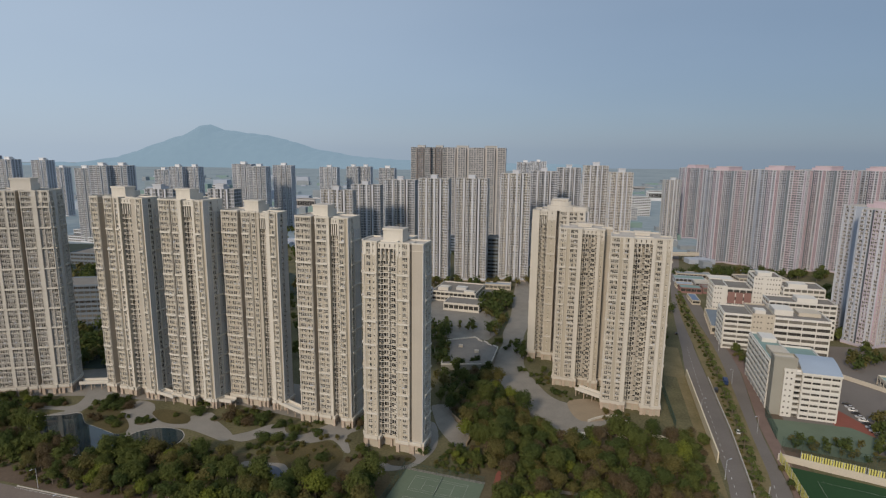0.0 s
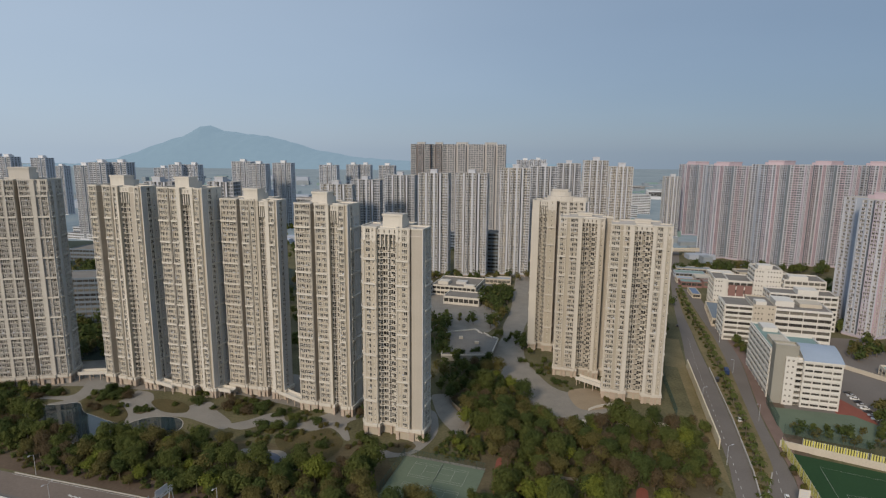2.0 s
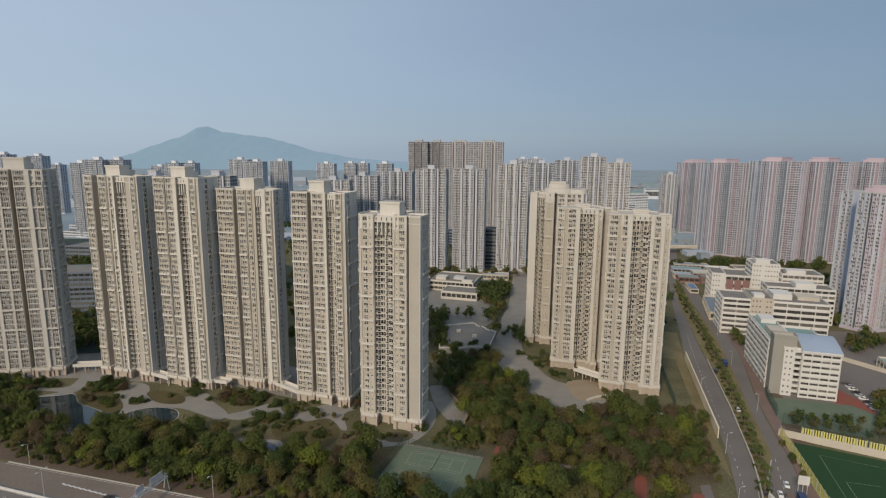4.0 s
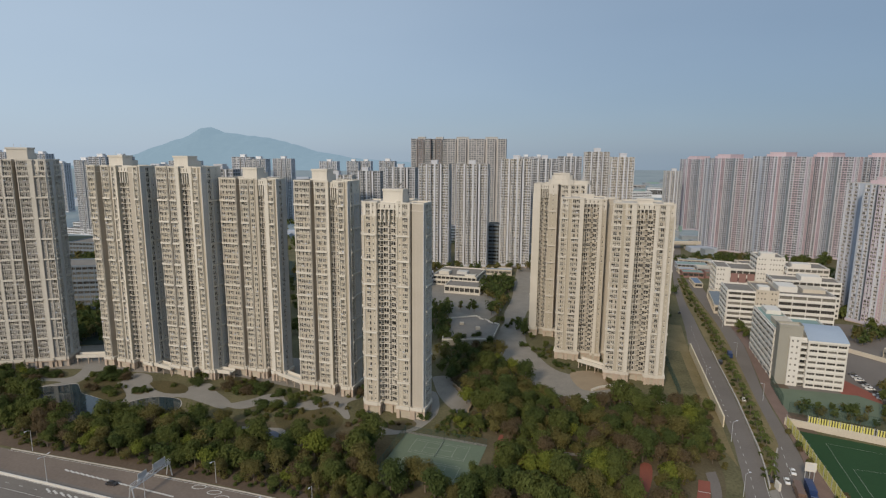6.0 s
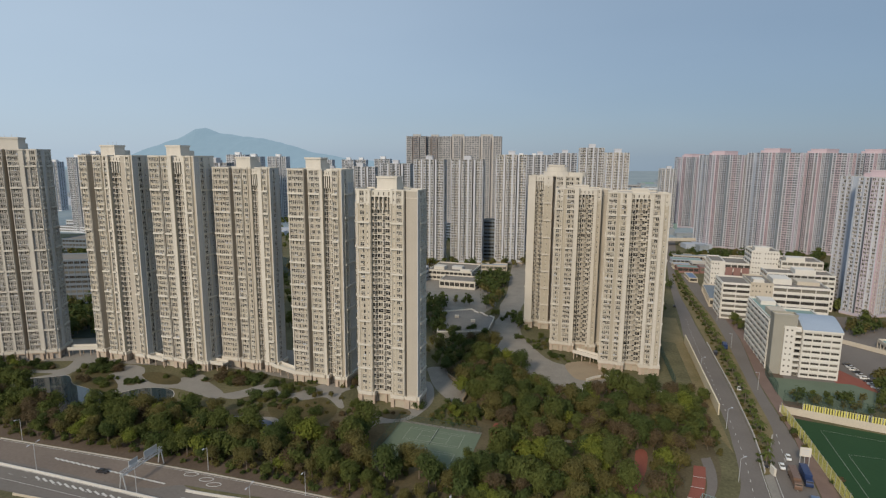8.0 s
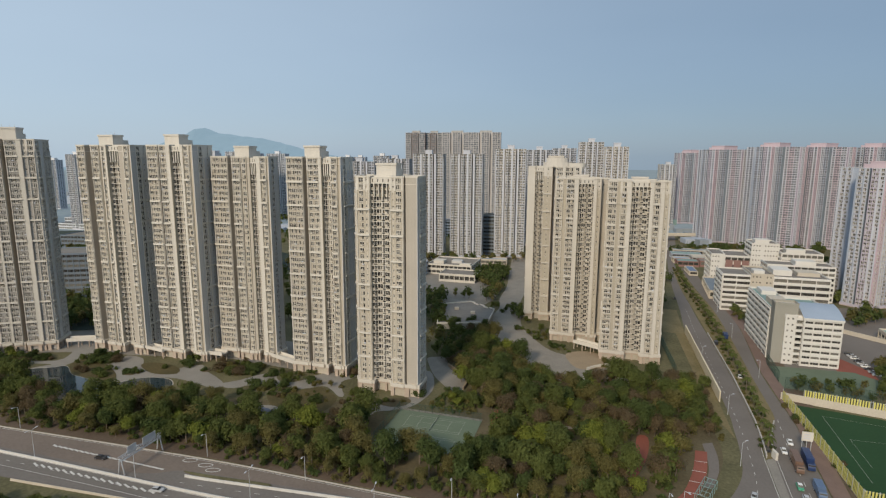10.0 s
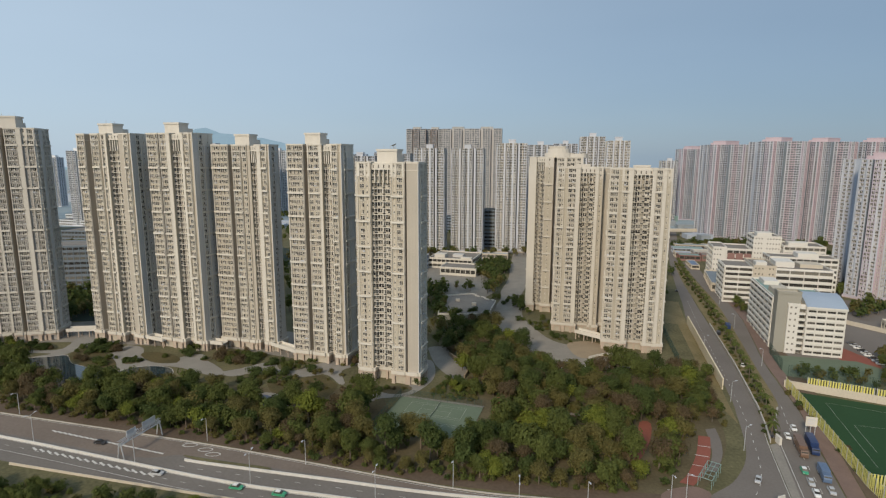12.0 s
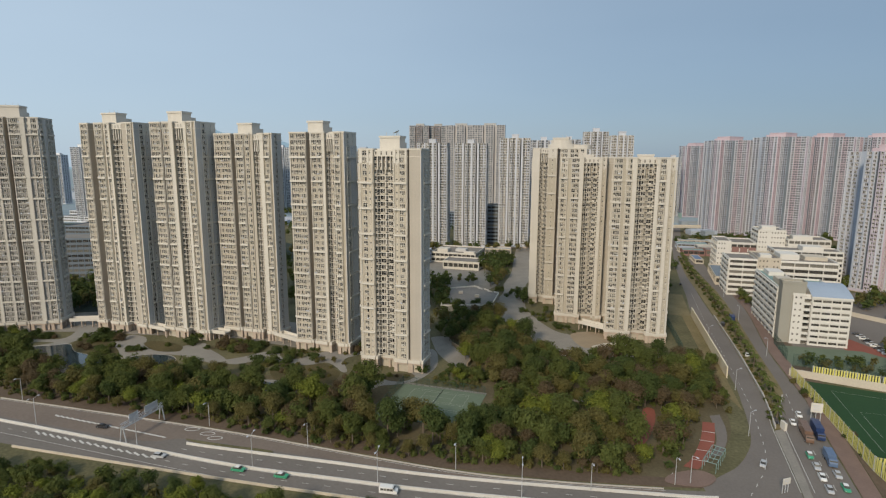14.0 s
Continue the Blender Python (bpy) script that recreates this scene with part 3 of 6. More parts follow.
def tower(name, x, y, rz, plan, floors, base, label, group, wall=("cream", "white"), single=190, crown=True, box=(0, 1, 9, 7.5, 6.0), fh=FH, z0=0.0, belts=4, dish=False, stone="stone", far=False):
    """A point block. plan: corners of the floor plan, counter-clockwise, each with the columns of the edge that begins there
    (w: window, n: narrow window, b: balcony, '' blank; a leading letter in capitals picks another wall colour)."""
    t = tagged(root(name, x, y, z0, rz), label, "apartment tower", group)
    mats = [M[wall[0]], M[wall[1]], M["grey"], M["ochre"], M["roof"], M["pink"], M["rose"], M["bluegrey"], M["lightgrey"], M["greige"], M["infill"], M["rail"], M["brown"], M["slate"]]
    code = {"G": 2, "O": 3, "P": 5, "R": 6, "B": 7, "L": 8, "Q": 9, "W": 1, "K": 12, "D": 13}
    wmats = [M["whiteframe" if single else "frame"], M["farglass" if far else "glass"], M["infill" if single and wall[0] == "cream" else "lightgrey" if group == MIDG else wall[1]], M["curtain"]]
    bmats = [M[wall[1] if wall[0] == "cream" else wall[0]], M["rail"], M["glass"], M["whiteframe"], M["ochre"], M[wall[0]], M["curtain"]]
    top = base + floors * fh
    g, rest, trim, clutter = Geo(), Geo(), Geo(), Geo()
    corners = [(p[0], p[1]) for p in plan]
    g.prism(corners, 0, top, 0, 4)
    T, made = 0.35, 0
    k = len(plan)
    for i in range(k):
        p, q, spec = Vector(plan[i][:2]), Vector(plan[(i + 1) % k][:2]), plan[i][2]
        before = Vector(plan[i - 1][:2])
        u = q - p
        ln = u.length
        u.normalize()
        n = Vector((u.y, -u.x))
        ub = (p - before).normalized()
        convex = ub.x * u.y - ub.y * u.x > 0.05
        wm = 0
        if spec and spec[0] in code:
            wm, spec = code[spec[0]], spec[1:]
        if ln < 3.2 and len(spec) > 1:
            spec = spec[0]
        widths = {"w": 2.9, "n": 0.8, "v": 2.1, "b": 12.0, "d": 2.5, "c": 3.0}
        heights = {"w": 1.9, "n": 1.15, "v": 1.9, "d": 1.9, "c": 2.1}
        cols = [(c, min(widths[c], ln * (1.0 if c == "b" else 0.94) / len(spec))) for c in spec]
        gap = (ln - sum(w for _, w in cols)) / (len(cols) + 1)
        a = -T if convex else 0.0
        pos = gap
        for c, w in cols:
            g.slab(p, u, n, a, pos, 0, T, base, top, wm)
            if crown and single:
                trim.slab(p, u, n, max(a, -0.3), pos, T, T + 0.14, top - 2 * fh, top, 1)
            a = pos + w
            mid = pos + w / 2
            if c == "b":
                for fl in range(floors - 1):
                    z = base + fl * fh
                    key = ("b", round(w, 2), wall, RW.randrange(6))
                    if key not in WMESH:
                        WMESH[key] = balcony_mesh(w, bmats, key[3])
                    ob = new("balcony", WMESH[key])
                    ob.parent = t
                    ang = math.degrees(math.atan2(u.y, u.x))
                    ob.matrix_basis = pose(p.x + u.x * mid + n.x * 3.2, p.y + u.y * mid + n.y * 3.2, z + 0.3, 0, 0, ang)
                D = 3.25
                g.slab(p, u, n, pos, pos + w, 0, D, top - fh + 0.1, top - fh + 0.8, 1)
                g.slab(p, u, n, pos, pos + w, 0, D, top - 0.6, top, 1)
                for q in range(5):
                    e = pos + w * q / 4
                    g.slab(p, u, n, max(pos, e - w / 10), min(pos + w, e + w / 10), 0, D - 0.02, top - fh + 0.8, top - 0.6, 1)
                # dark slab behind the crown openings, its colour standing for their shade
                g.slab(p, u, n, pos, pos + w, 0, D - 0.35, top - fh + 0.8, top - 0.6, 11)
                if crown:
                    for q in range(6):
                        e = pos + w * q / 5
                        g.slab(p, u, n, max(pos, e - 0.2), min(pos + w, e + 0.2), 0, D + 0.1, top - 3 * fh, top - fh + 0.1, 1)
            else:
                h = heights[c]
                sill = {"n": 1.0, "c": 0.5}.get(c, 0.62)
                simple = single == 0 or n.y > 0.3
                kinds = 1 if simple else 3
                for kd in range(kinds):
                    key = (c, round(w, 2), wall, far, simple, kd)
                    if key not in WMESH:
                        WMESH[key] = window_mesh(w, h, wmats, c != "n", simple, kd)
                ang = math.degrees(math.atan2(u.y, u.x))
                zprev = base
                inf = 10 if single and wall[0] == "cream" and wm == 0 else 8 if group == MIDG else wm
                for fl in range(floors):
                    src = WMESH[(c, round(w, 2), wall, far, simple, RW.randrange(kinds))]
                    z = base + fl * fh + sill
                    g.slab(p, u, n, pos, pos + w, 0, T - 0.06 * (inf != wm), zprev, z, 1 if crown and single and fl > floors - 3 else inf)
                    zprev = z + h
                    mtx = pose(p.x + u.x * mid + n.x * 0.24, p.y + u.y * mid + n.y * 0.24, z, 0, 0, ang)
                    if single and c != "n" and RW.random() < 0.3:
                        e = mid + RW.choice((-1, 1)) * (w / 2 - 0.45)
                        clutter.slab(p, u, n, e - 0.4, e + 0.4, T + 0.06, T + 0.5, z - 0.02, z + 0.5, RW.choice((0, 1, 1)))
                    if made < single and n.y < -0.2:
                        ob = new("window", src)
                        ob.parent = t
                        ob.matrix_basis = mtx
                        made += 1
                    else:
                        j = len(rest.v)
                        rest.v += [tuple(mtx @ v.co) for v in src.vertices]
                        rest.f += [tuple(j + e for e in f.vertices) for f in src.polygons]
                        rest.m += [f.material_index for f in src.polygons]
                g.slab(p, u, n, pos, pos + w, 0, T, zprev, top, wm)
            pos += w + gap
        g.slab(p, u, n, a, ln, 0, T, base, top, wm)
        if crown and single and cols:
            trim.slab(p, u, n, a, ln, T, T + 0.14, top - 2 * fh, top, 1)
        if belts and cols and "b" not in spec and ln > 2.4:
            for fl in range(belts, floors - 2, belts):
                z = base + fl * fh
                trim.slab(p, u, n, -0.1, ln + 0.1, T, T + 0.75, z - 0.3, z + 0.5, 1)
            for e in (0.12, ln - 0.12):
                trim.slab(p, u, n, e - 0.14, e + 0.14, T, T + 0.4, base, top - 2 * fh, 1)
        if group.startswith("pink") and n.y < 0.3 and cols:
            for e in [0.2, ln - 0.2] + [gap + (gap + cols[0][1]) * q - gap / 2 for q in range(1, len(cols))]:
                g.slab(p, u, n, e - 0.17, e + 0.17, T, T + 0.5, base, top, wm)
        if crown:
            trim.slab(p, u, n, -0.5 if convex else 0, ln, T, T + 0.22, top - fh - 0.15, top - fh + 0.15, 1)
            trim.slab(p, u, n, -0.5 if convex else 0, ln, T - 0.3, T + 0.22, top, top + 0.7, 1)
        if base > 1 and ln > 1.4:
            # ground storeys: stone piers with openings between them
            m = max(1, int(ln / 4.0))
            for s in range(m):
                b0, b1 = ln * s / m, ln * (s + 1) / m
                trim.slab(p, u, n, b0 - (0.6 if convex and s == 0 else 0), b0 + 1.0, T - 0.3, T + 0.7, 0, base - 1.4, 2)
                trim.slab(p, u, n, b0 + 1.0, b1, T - 0.1, T + 0.55, base - 2.2, base - 1.4, 2)
            trim.slab(p, u, n, -0.75 if convex else 0, ln, T - 0.3, T + 0.9, base - 1.4, base + 0.1, 1)
    part("wall", g, mats, t)
    if trim.f:
        part("trim", trim, [M[wall[0]], M[wall[1]], M[stone]], t, "pale bands, cornice and stone piers")
    if clutter.f:
        tagged(part("air_conditioner", clutter, [M["lightgrey"], M["frame"]], t), kind="stuff")
    if rest.f:
        tagged(part("side_window", rest, wmats, t), kind="stuff")
    bx, by, bw, bd, bh = box
    mr = Geo()
    mr.box(bx - bw / 2, bx + bw / 2, by - bd / 2, by + bd / 2, top, top + bh - 0.5, 0)
    mr.box(bx - bw / 2 - 0.35, bx + bw / 2 + 0.35, by - bd / 2 - 0.35, by + bd / 2 + 0.35, top + bh - 0.9, top + bh, 0, 1)
    mr.box(bx - bw / 2 + 1, bx + bw / 2 - 1, by + bd / 2 + 0.3, by + bd / 2 + 4.5, top, top + bh * 0.55, 0, 1)
    if bw > 9:
        for e in (-0.3, 0.05, 0.3):
            mr.bar((bx + bw * e, by, top + bh), (bx + bw * e, by, top + bh + 1.6), 0.06, 1, 4)
    part("machine_room", mr, [M["pink" if group.startswith("pink") else wall[1]], M["roof"]], t, "pale rooftop machine room")
    if dish:
        d = Geo()
        d.bar((bx + 2, by, top + bh), (bx + 2, by, top + bh + 1.4), 0.12, 0)
        for ring in range(4):
            for s in range(12):
                r0, r1 = ring * 0.32, ring * 0.32 + 0.32
                a0, a1 = s * math.pi / 6, (s + 1) * math.pi / 6
                P = lambda r, a: (bx + 2 + r * math.cos(a), by + r * math.sin(a) * 0.8, top + bh + 1.4 + 0.3 * r * r + 0.45 * r * math.cos(a))
                d.quad(P(r0, a0), P(r1, a0), P(r1, a1), P(r0, a1), 0)
        part("satellite_dish", d, [M["schoolgrey"]], t, "dark satellite dish on the roof")
    return t


def stepped(front, flank, right, rear=(2.0, 9.0), left=None):
    """A floor plan from its front, read from left to right: (x0, x1, kind, columns, colour), with kind
    w: window wing, p: proud pier, s: slot, b: hollow balcony bay, x: plain wall; then the right flank, front to back."""
    depth = {"w": -12.6, "p": -13.0, "x": -12.2, "b": -8.8}
    out = []
    for x0, x1, kind, cols, colour in front:
        y = depth[kind] if kind in depth else -12.2 + float(kind[1:])
        if out and abs(out[-1][1] - y) < 0.01:
            out.pop()
        elif out:
            out[-1] = (*out[-1][:2], "O" if kind[0] == "s" or out[-1][1] > -10 else "")
        out += [(x0, y, colour + cols), (x1, y, "")]
    x, y = right, out[-1][1]
    out.pop()
    for dy, cols in flank:
        out.append((x, y, cols))
        y += dy
    lx = front[0][0] if left is None else left
    return out + [(x, y, ""), (rear[0], y, ""), (*rear, "wwww"), (lx + 4, rear[1], ""), (lx + 4, 2.0, ""), (lx, 2.0, "wvw")]


def win(x0, x1, cols, colour=""):
    return (x0, x1, "w", cols, colour)


PLAN_T2 = stepped([win(-19.0, -14.0, "vv"), (-14.0, -9.2, "s4.2", "", "O"), win(-9.2, -4.2, "vv"), (-4.2, -2.2, "x", "", "O"), win(-2.2, 0.2, "v"), (0.2, 1.0, "p", "", "W"), (1.0, 9.0, "b", "b", ""), (9.0, 12.4, "x", "", "O"), win(12.4, 15.2, "v"), (15.2, 16.2, "x", "", "")], [(3.0, "G"), (3.0, "Gv"), (4.4, "Gn")], 16.2, (2.0, 7.0))
PLAN_T3 = stepped([win(-12.0, -5.6, "vvv"), (-5.6, -4.1, "s3.0", "", "O"), win(-4.1, 0.3, "vv"), (0.3, 2.2, "p", "", "W"), (2.2, 9.4, "b", "b", ""), (9.4, 10.4, "p", "", "W"), win(10.4, 14.0, "d"), (14.0, 15.5, "x", "", "")], [(3.3, "G"), (4.0, "Gv"), (6.8, "Gn")], 15.5, (3.0, 8.0))
PLAN_T4 = stepped([win(-14.6, -5.0, "vvvv"), (-5.0, -2.0, "s3.4", "", "O"), win(-2.0, 2.6, "vv"), (2.6, 3.7, "s1.4", "", "O"), win(3.7, 6.1, "v"), (6.1, 7.8, "x", "", "O"), (7.8, 13.0, "b", "b", ""), (13.0, 14.6, "p", "", "W"), win(14.6, 18.0, "d"), (18.0, 19.0, "x", "", "")], [(2.0, "G"), (2.4, "Gv"), (3.4, "G")], 19.0, (8.0, 7.0))
PLAN_T5 = stepped([win(-13.7, -5.4, "vvvv"), (-5.4, -2.6, "s3.5", "", "O"), win(-2.6, 3.6, "dd"), (3.6, 4.7, "p", "", "W"), (4.7, 10.0, "b", "b", ""), win(10.0, 13.0, "d"), (13.0, 14.5, "x", "", "")], [(1.8, "G"), (3.4, "Gv"), (7.2, "Gn")], 14.5, (3.0, 8.0))
# corner tower: wing, wide balcony bay, wing, slit, blank wing, shaded flank
PLAN_T6 = [(-13.6, -3.0, "v"), (-13.6, -9.6, "v")] + stepped([win(-11.6, -5.6, "vn"), (-5.6, 4.4, "b", "b", ""), win(4.4, 10.3, "nd"), (10.3, 11.7, "s5.0", "", "O"), (11.7, 16.4, "x", "", "O")], [(2.0, "G"), (3.6, "Gw"), (4.6, "Gw")], 16.4, (6.0, 9.0), -13.6)
PLAN_R7 = stepped([win(-15.6, -11.4, "vv"), (-11.4, -9.6, "x", "", ""), win(-9.6, -6.0, "v"), (-6.0, -4.4, "p", "", "W"), (-4.4, 5.2, "b", "b", ""), (5.2, 6.6, "p", "", "W"), win(6.6, 10.0, "d"), (10.0, 11.6, "p", "", "W"), (11.6, 14.0, "x", "n", "")], [(4.0, "Gv"), (6.0, "Gvv")], 14.0, (9.0, 10.0))
PLAN_R8 = stepped([win(-11.2, -7.4, "vn"), (-7.4, -5.2, "x", "", ""), win(-5.2, -0.8, "vv"), (-0.8, 1.2, "p", "", "W"), (1.2, 10.0, "b", "b", ""), (10.0, 11.4, "p", "", "W"), (11.4, 13.6, "x", "n", ""), (13.6, 18.0, "s6.0", "", "O")], [(1.0, "G"), (4.0, "G")], 18.0, (12.0, 9.0))
PLAN_R9 = stepped([(-16.4, -12.4, "x", "", "W"), (-12.4, -6.6, "b", "b", ""), (-6.6, -1.4, "x", "n", ""), (-1.4, 1.2, "s6.0", "", "Q"), win(1.2, 5.6, "vv"), (5.6, 7.0, "p", "", "W"), win(7.0, 12.0, "vv"), (12.0, 17.0, "x", "v", "")], [(5.0, "G"), (6.0, "Gvv")], 17.0, (12.0, 10.0))
# K: brown on the slit's back wall, its shade put into the paint
PLAN_T1 = stepped([win(-22.0, -14.6, "vvv"), (-14.6, -13.2, "p", "", "W"), win(-13.2, -7.8, "dd"), (-7.8, -7.0, "p", "", "W"), win(-7.0, -2.7, "dv"), (-2.7, -0.1, "s8.0", "", "K"), win(-0.1, 5.5, "vvv"), (5.5, 7.4, "p", "", "W"), (7.4, 10.0, "x", "n", ""), win(10.0, 13.6, "d")], [(4.0, "Gvv"), (4.2, "G"), (3.0, "Gv"), (4.4, "Gw")], 13.6, (2.0, 10.0))
MIDG = "pale towers beyond the estate"
EST = "towers of the near estate"
CL = "cream apartment tower with stacked windows and pale bands"
tower("apartment_tower", -241.4, 304.4, 13.6, PLAN_T1, 39, 5.5, "greyish cream apartment tower at the row's end", EST, ("shell", "offwhite"), box=(-1.5, -4, 10, 8, 7.0))
tower("apartment_tower", -182, 305, GRID, PLAN_T2, 38, 5.5, CL, EST, box=(-2.6, -6, 9.6, 6.5, 6.0))
tower("apartment_tower", -144.5, 296, GRID, PLAN_T3, 38, 5.5, CL, EST, box=(0.8, -6, 9.0, 6.5, 6.0))
tower("apartment_tower", -109.5, 297, GRID, PLAN_T4, 36, 5.5, CL, EST, box=(1.6, -6, 8.6, 6.5, 6.0))
tower("apartment_tower", -65, 278, GRID, PLAN_T5, 36, 5.5, CL, EST, box=(-1.8, -6, 8.2, 6.5, 6.0))
tower("apartment_tower", -29, 255, GRID, PLAN_T6, 33, 6.0, "cream corner tower with balconies and a satellite dish", EST, box=(1.0, -5.8, 9.4, 6.6, 6.2), dish=True)
tower("apartment_tower", 98.5, 300, GRID, PLAN_R7, 32, 5.5, "cream tower with a curved stack of balconies", EST, ("tan", "offwhite"), box=(0, 2, 8, 4, 2.2))
tower("apartment_tower", 72.5, 332, GRID, PLAN_R8, 32, 5.5, "cream tower with a curved stack of balconies beside the drive", EST, ("tan", "offwhite"), box=(2, 2, 8, 4, 2.2))
r9 = tower("apartment_tower", 67, 374, GRID, PLAN_R9, 34, 5.5, "cream tower with a stepped round penthouse", EST, ("tan", "offwhite"), box=(0, 0, 10, 9, 7.5))
for (bx, by, r, z0, z1) in ((1, -3, 9.5, 102.4, 105.6), (0.5, -2, 7.0, 105.6, 108.4), (13, -4, 6.0, 102.4, 105.2)):
    g = Geo()
    g.prism([(bx + r * math.cos(a * math.pi / 8), by + 0.7 * r * math.sin(a * math.pi / 8)) for a in range(16)], z0, z1, 0, 1)
    part("penthouse_drum", g, [M["offwhite"], M["roof"]], r9, "stepped round penthouse storey")

PLAN_D = [(-15, -9, "Wv"), (-12.4, -9, ""), (-12.4, -7.6, "cc"), (-7.6, -7.6, ""), (-7.6, -10.4, "W"), (-6.4, -10.4, "Q"), (-6.4, -4, "Q"), (-5.0, -4, ""), (-5.0, -11, "v"), (-2.6, -11, ""), (-2.6, -8.6, "c"), (0.8, -8.6, ""), (0.8, -11.4, "W"), (2.2, -11.4, ""), (2.2, -10.4, "v"), (5.0, -10.4, "Q"), (5.0, -4, "Q"), (6.8, -4, "Q"), (6.8, -10, "W"), (8, -10, ""), (8, -7.6, "cc"), (12.6, -7.6, ""), (12.6, -9, "Wv"), (15, -9, "wcw"), (15, 9, ""), (-15, 9, "wcw")]
ML = "pale grey apartment tower beyond the estate"
for (x, y, wd, fl, w, si) in ((-28, 590, 31, 39, "pale", 90), (12, 600, 33, 39, "pale", 90), (59, 604, 31, 41, "offwhite", 90),
                              (-125, 560, 33, 35, "pale", 40), (-103, 604, 32, 36, "pale", 0), (-71, 660, 35, 37, "pale", 0),
                              (100, 680, 32, 41, "pale", 0), (141, 740, 30, 42, "pale", 0), (152, 640, 26, 44, "pale", 60), (169, 598, 22, 42, "offwhite", 60),
                              (-236, 432, 24, 38, "pale", 0), (-191, 442, 22, 38, "pale", 0), (336, 900, 24, 34, "white", 0)):
    tower("apartment_tower", x, y, -8, [(a * wd / 30, b * (0.6 if x < -80 else 1), c) for a, b, c in PLAN_D], fl, 3, ML, MIDG, (w, "lightgrey"), single=si, belts=5 if si else 0, box=(0, -4, 7, 6, 4), crown=False, far=si == 0, fh=2.78)
PLAN_F = [(-15, -9, "Lcc"), (-8, -9, "Q"), (-8, -4, "Q"), (-6, -4, ""), (-6, -11, "vw"), (-1, -11, "Q"), (-1, -5, "Q"), (1, -5, "Q"), (1, -11, "Lwv"), (6, -11, ""), (6, -4, "Q"), (8, -4, "Q"), (8, -9, "cc"), (15, -9, "Lwcw"), (15, 9, ""), (-15, 9, "Lwcw")]
FARL = "far hazy grey apartment tower"
# the haze before these towers is in their pale wall paint
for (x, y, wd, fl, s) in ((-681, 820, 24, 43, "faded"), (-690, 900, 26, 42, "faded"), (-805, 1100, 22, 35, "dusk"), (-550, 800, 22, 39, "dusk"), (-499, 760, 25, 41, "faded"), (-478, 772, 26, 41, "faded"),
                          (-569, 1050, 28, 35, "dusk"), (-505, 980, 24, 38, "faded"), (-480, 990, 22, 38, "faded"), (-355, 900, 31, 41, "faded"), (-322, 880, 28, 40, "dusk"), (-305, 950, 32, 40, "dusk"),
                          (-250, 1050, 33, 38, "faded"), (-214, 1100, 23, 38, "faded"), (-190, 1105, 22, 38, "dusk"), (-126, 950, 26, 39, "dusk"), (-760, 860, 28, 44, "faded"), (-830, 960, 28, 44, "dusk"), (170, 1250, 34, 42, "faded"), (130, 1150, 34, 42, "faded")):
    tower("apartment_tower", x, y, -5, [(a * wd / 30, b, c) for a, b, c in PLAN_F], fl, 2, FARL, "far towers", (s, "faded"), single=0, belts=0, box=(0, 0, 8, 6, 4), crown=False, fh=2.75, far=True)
PLAN_E = [(-22, -8, "Qwww"), (-10, -8, "Q"), (-10, -4, "Q"), (-6, -4, "Q"), (-6, -9, "www"), (6, -9, "Q"), (6, -4, "Q"), (10, -4, "Q"), (10, -8, "Qwww"), (22, -8, "wwww"), (22, 10, ""), (-22, 10, "Qwww")]
for (x, y, wd) in ((-63, 880, 30), (-35, 884, 28), (1, 872, 45), (45, 866, 45)):
    tower("apartment_tower", x, y, -8, [(a * wd / 44, b, c) for a, b, c in PLAN_E], 51, 2, "tall brown and cream slab tower rising behind", "tall brown towers", ("brown" if x < -10 else "greige", "pale"), single=0, belts=0, box=(0, 0, wd * 0.4, 6, 3), crown=False, fh=2.8, far=True)

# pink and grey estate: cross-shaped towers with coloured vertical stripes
# D edges: slot faces in dark slate, recess shade put into the paint
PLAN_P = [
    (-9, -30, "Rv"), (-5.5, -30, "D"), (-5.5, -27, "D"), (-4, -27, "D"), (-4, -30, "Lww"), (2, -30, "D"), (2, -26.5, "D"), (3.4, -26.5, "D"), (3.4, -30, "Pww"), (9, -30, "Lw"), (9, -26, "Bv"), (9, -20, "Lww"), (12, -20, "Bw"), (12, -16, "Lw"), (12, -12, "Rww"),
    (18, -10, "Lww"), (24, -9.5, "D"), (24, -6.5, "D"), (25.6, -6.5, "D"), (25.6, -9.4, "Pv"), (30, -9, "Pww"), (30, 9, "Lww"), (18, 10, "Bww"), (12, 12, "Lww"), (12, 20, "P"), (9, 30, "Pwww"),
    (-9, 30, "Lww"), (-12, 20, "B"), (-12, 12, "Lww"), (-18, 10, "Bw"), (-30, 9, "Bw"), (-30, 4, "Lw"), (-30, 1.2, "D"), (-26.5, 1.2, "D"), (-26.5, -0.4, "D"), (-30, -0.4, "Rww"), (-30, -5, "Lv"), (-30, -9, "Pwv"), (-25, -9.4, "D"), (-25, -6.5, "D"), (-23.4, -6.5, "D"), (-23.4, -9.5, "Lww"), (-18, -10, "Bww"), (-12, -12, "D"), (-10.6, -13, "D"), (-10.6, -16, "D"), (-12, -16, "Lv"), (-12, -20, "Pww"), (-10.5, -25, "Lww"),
]


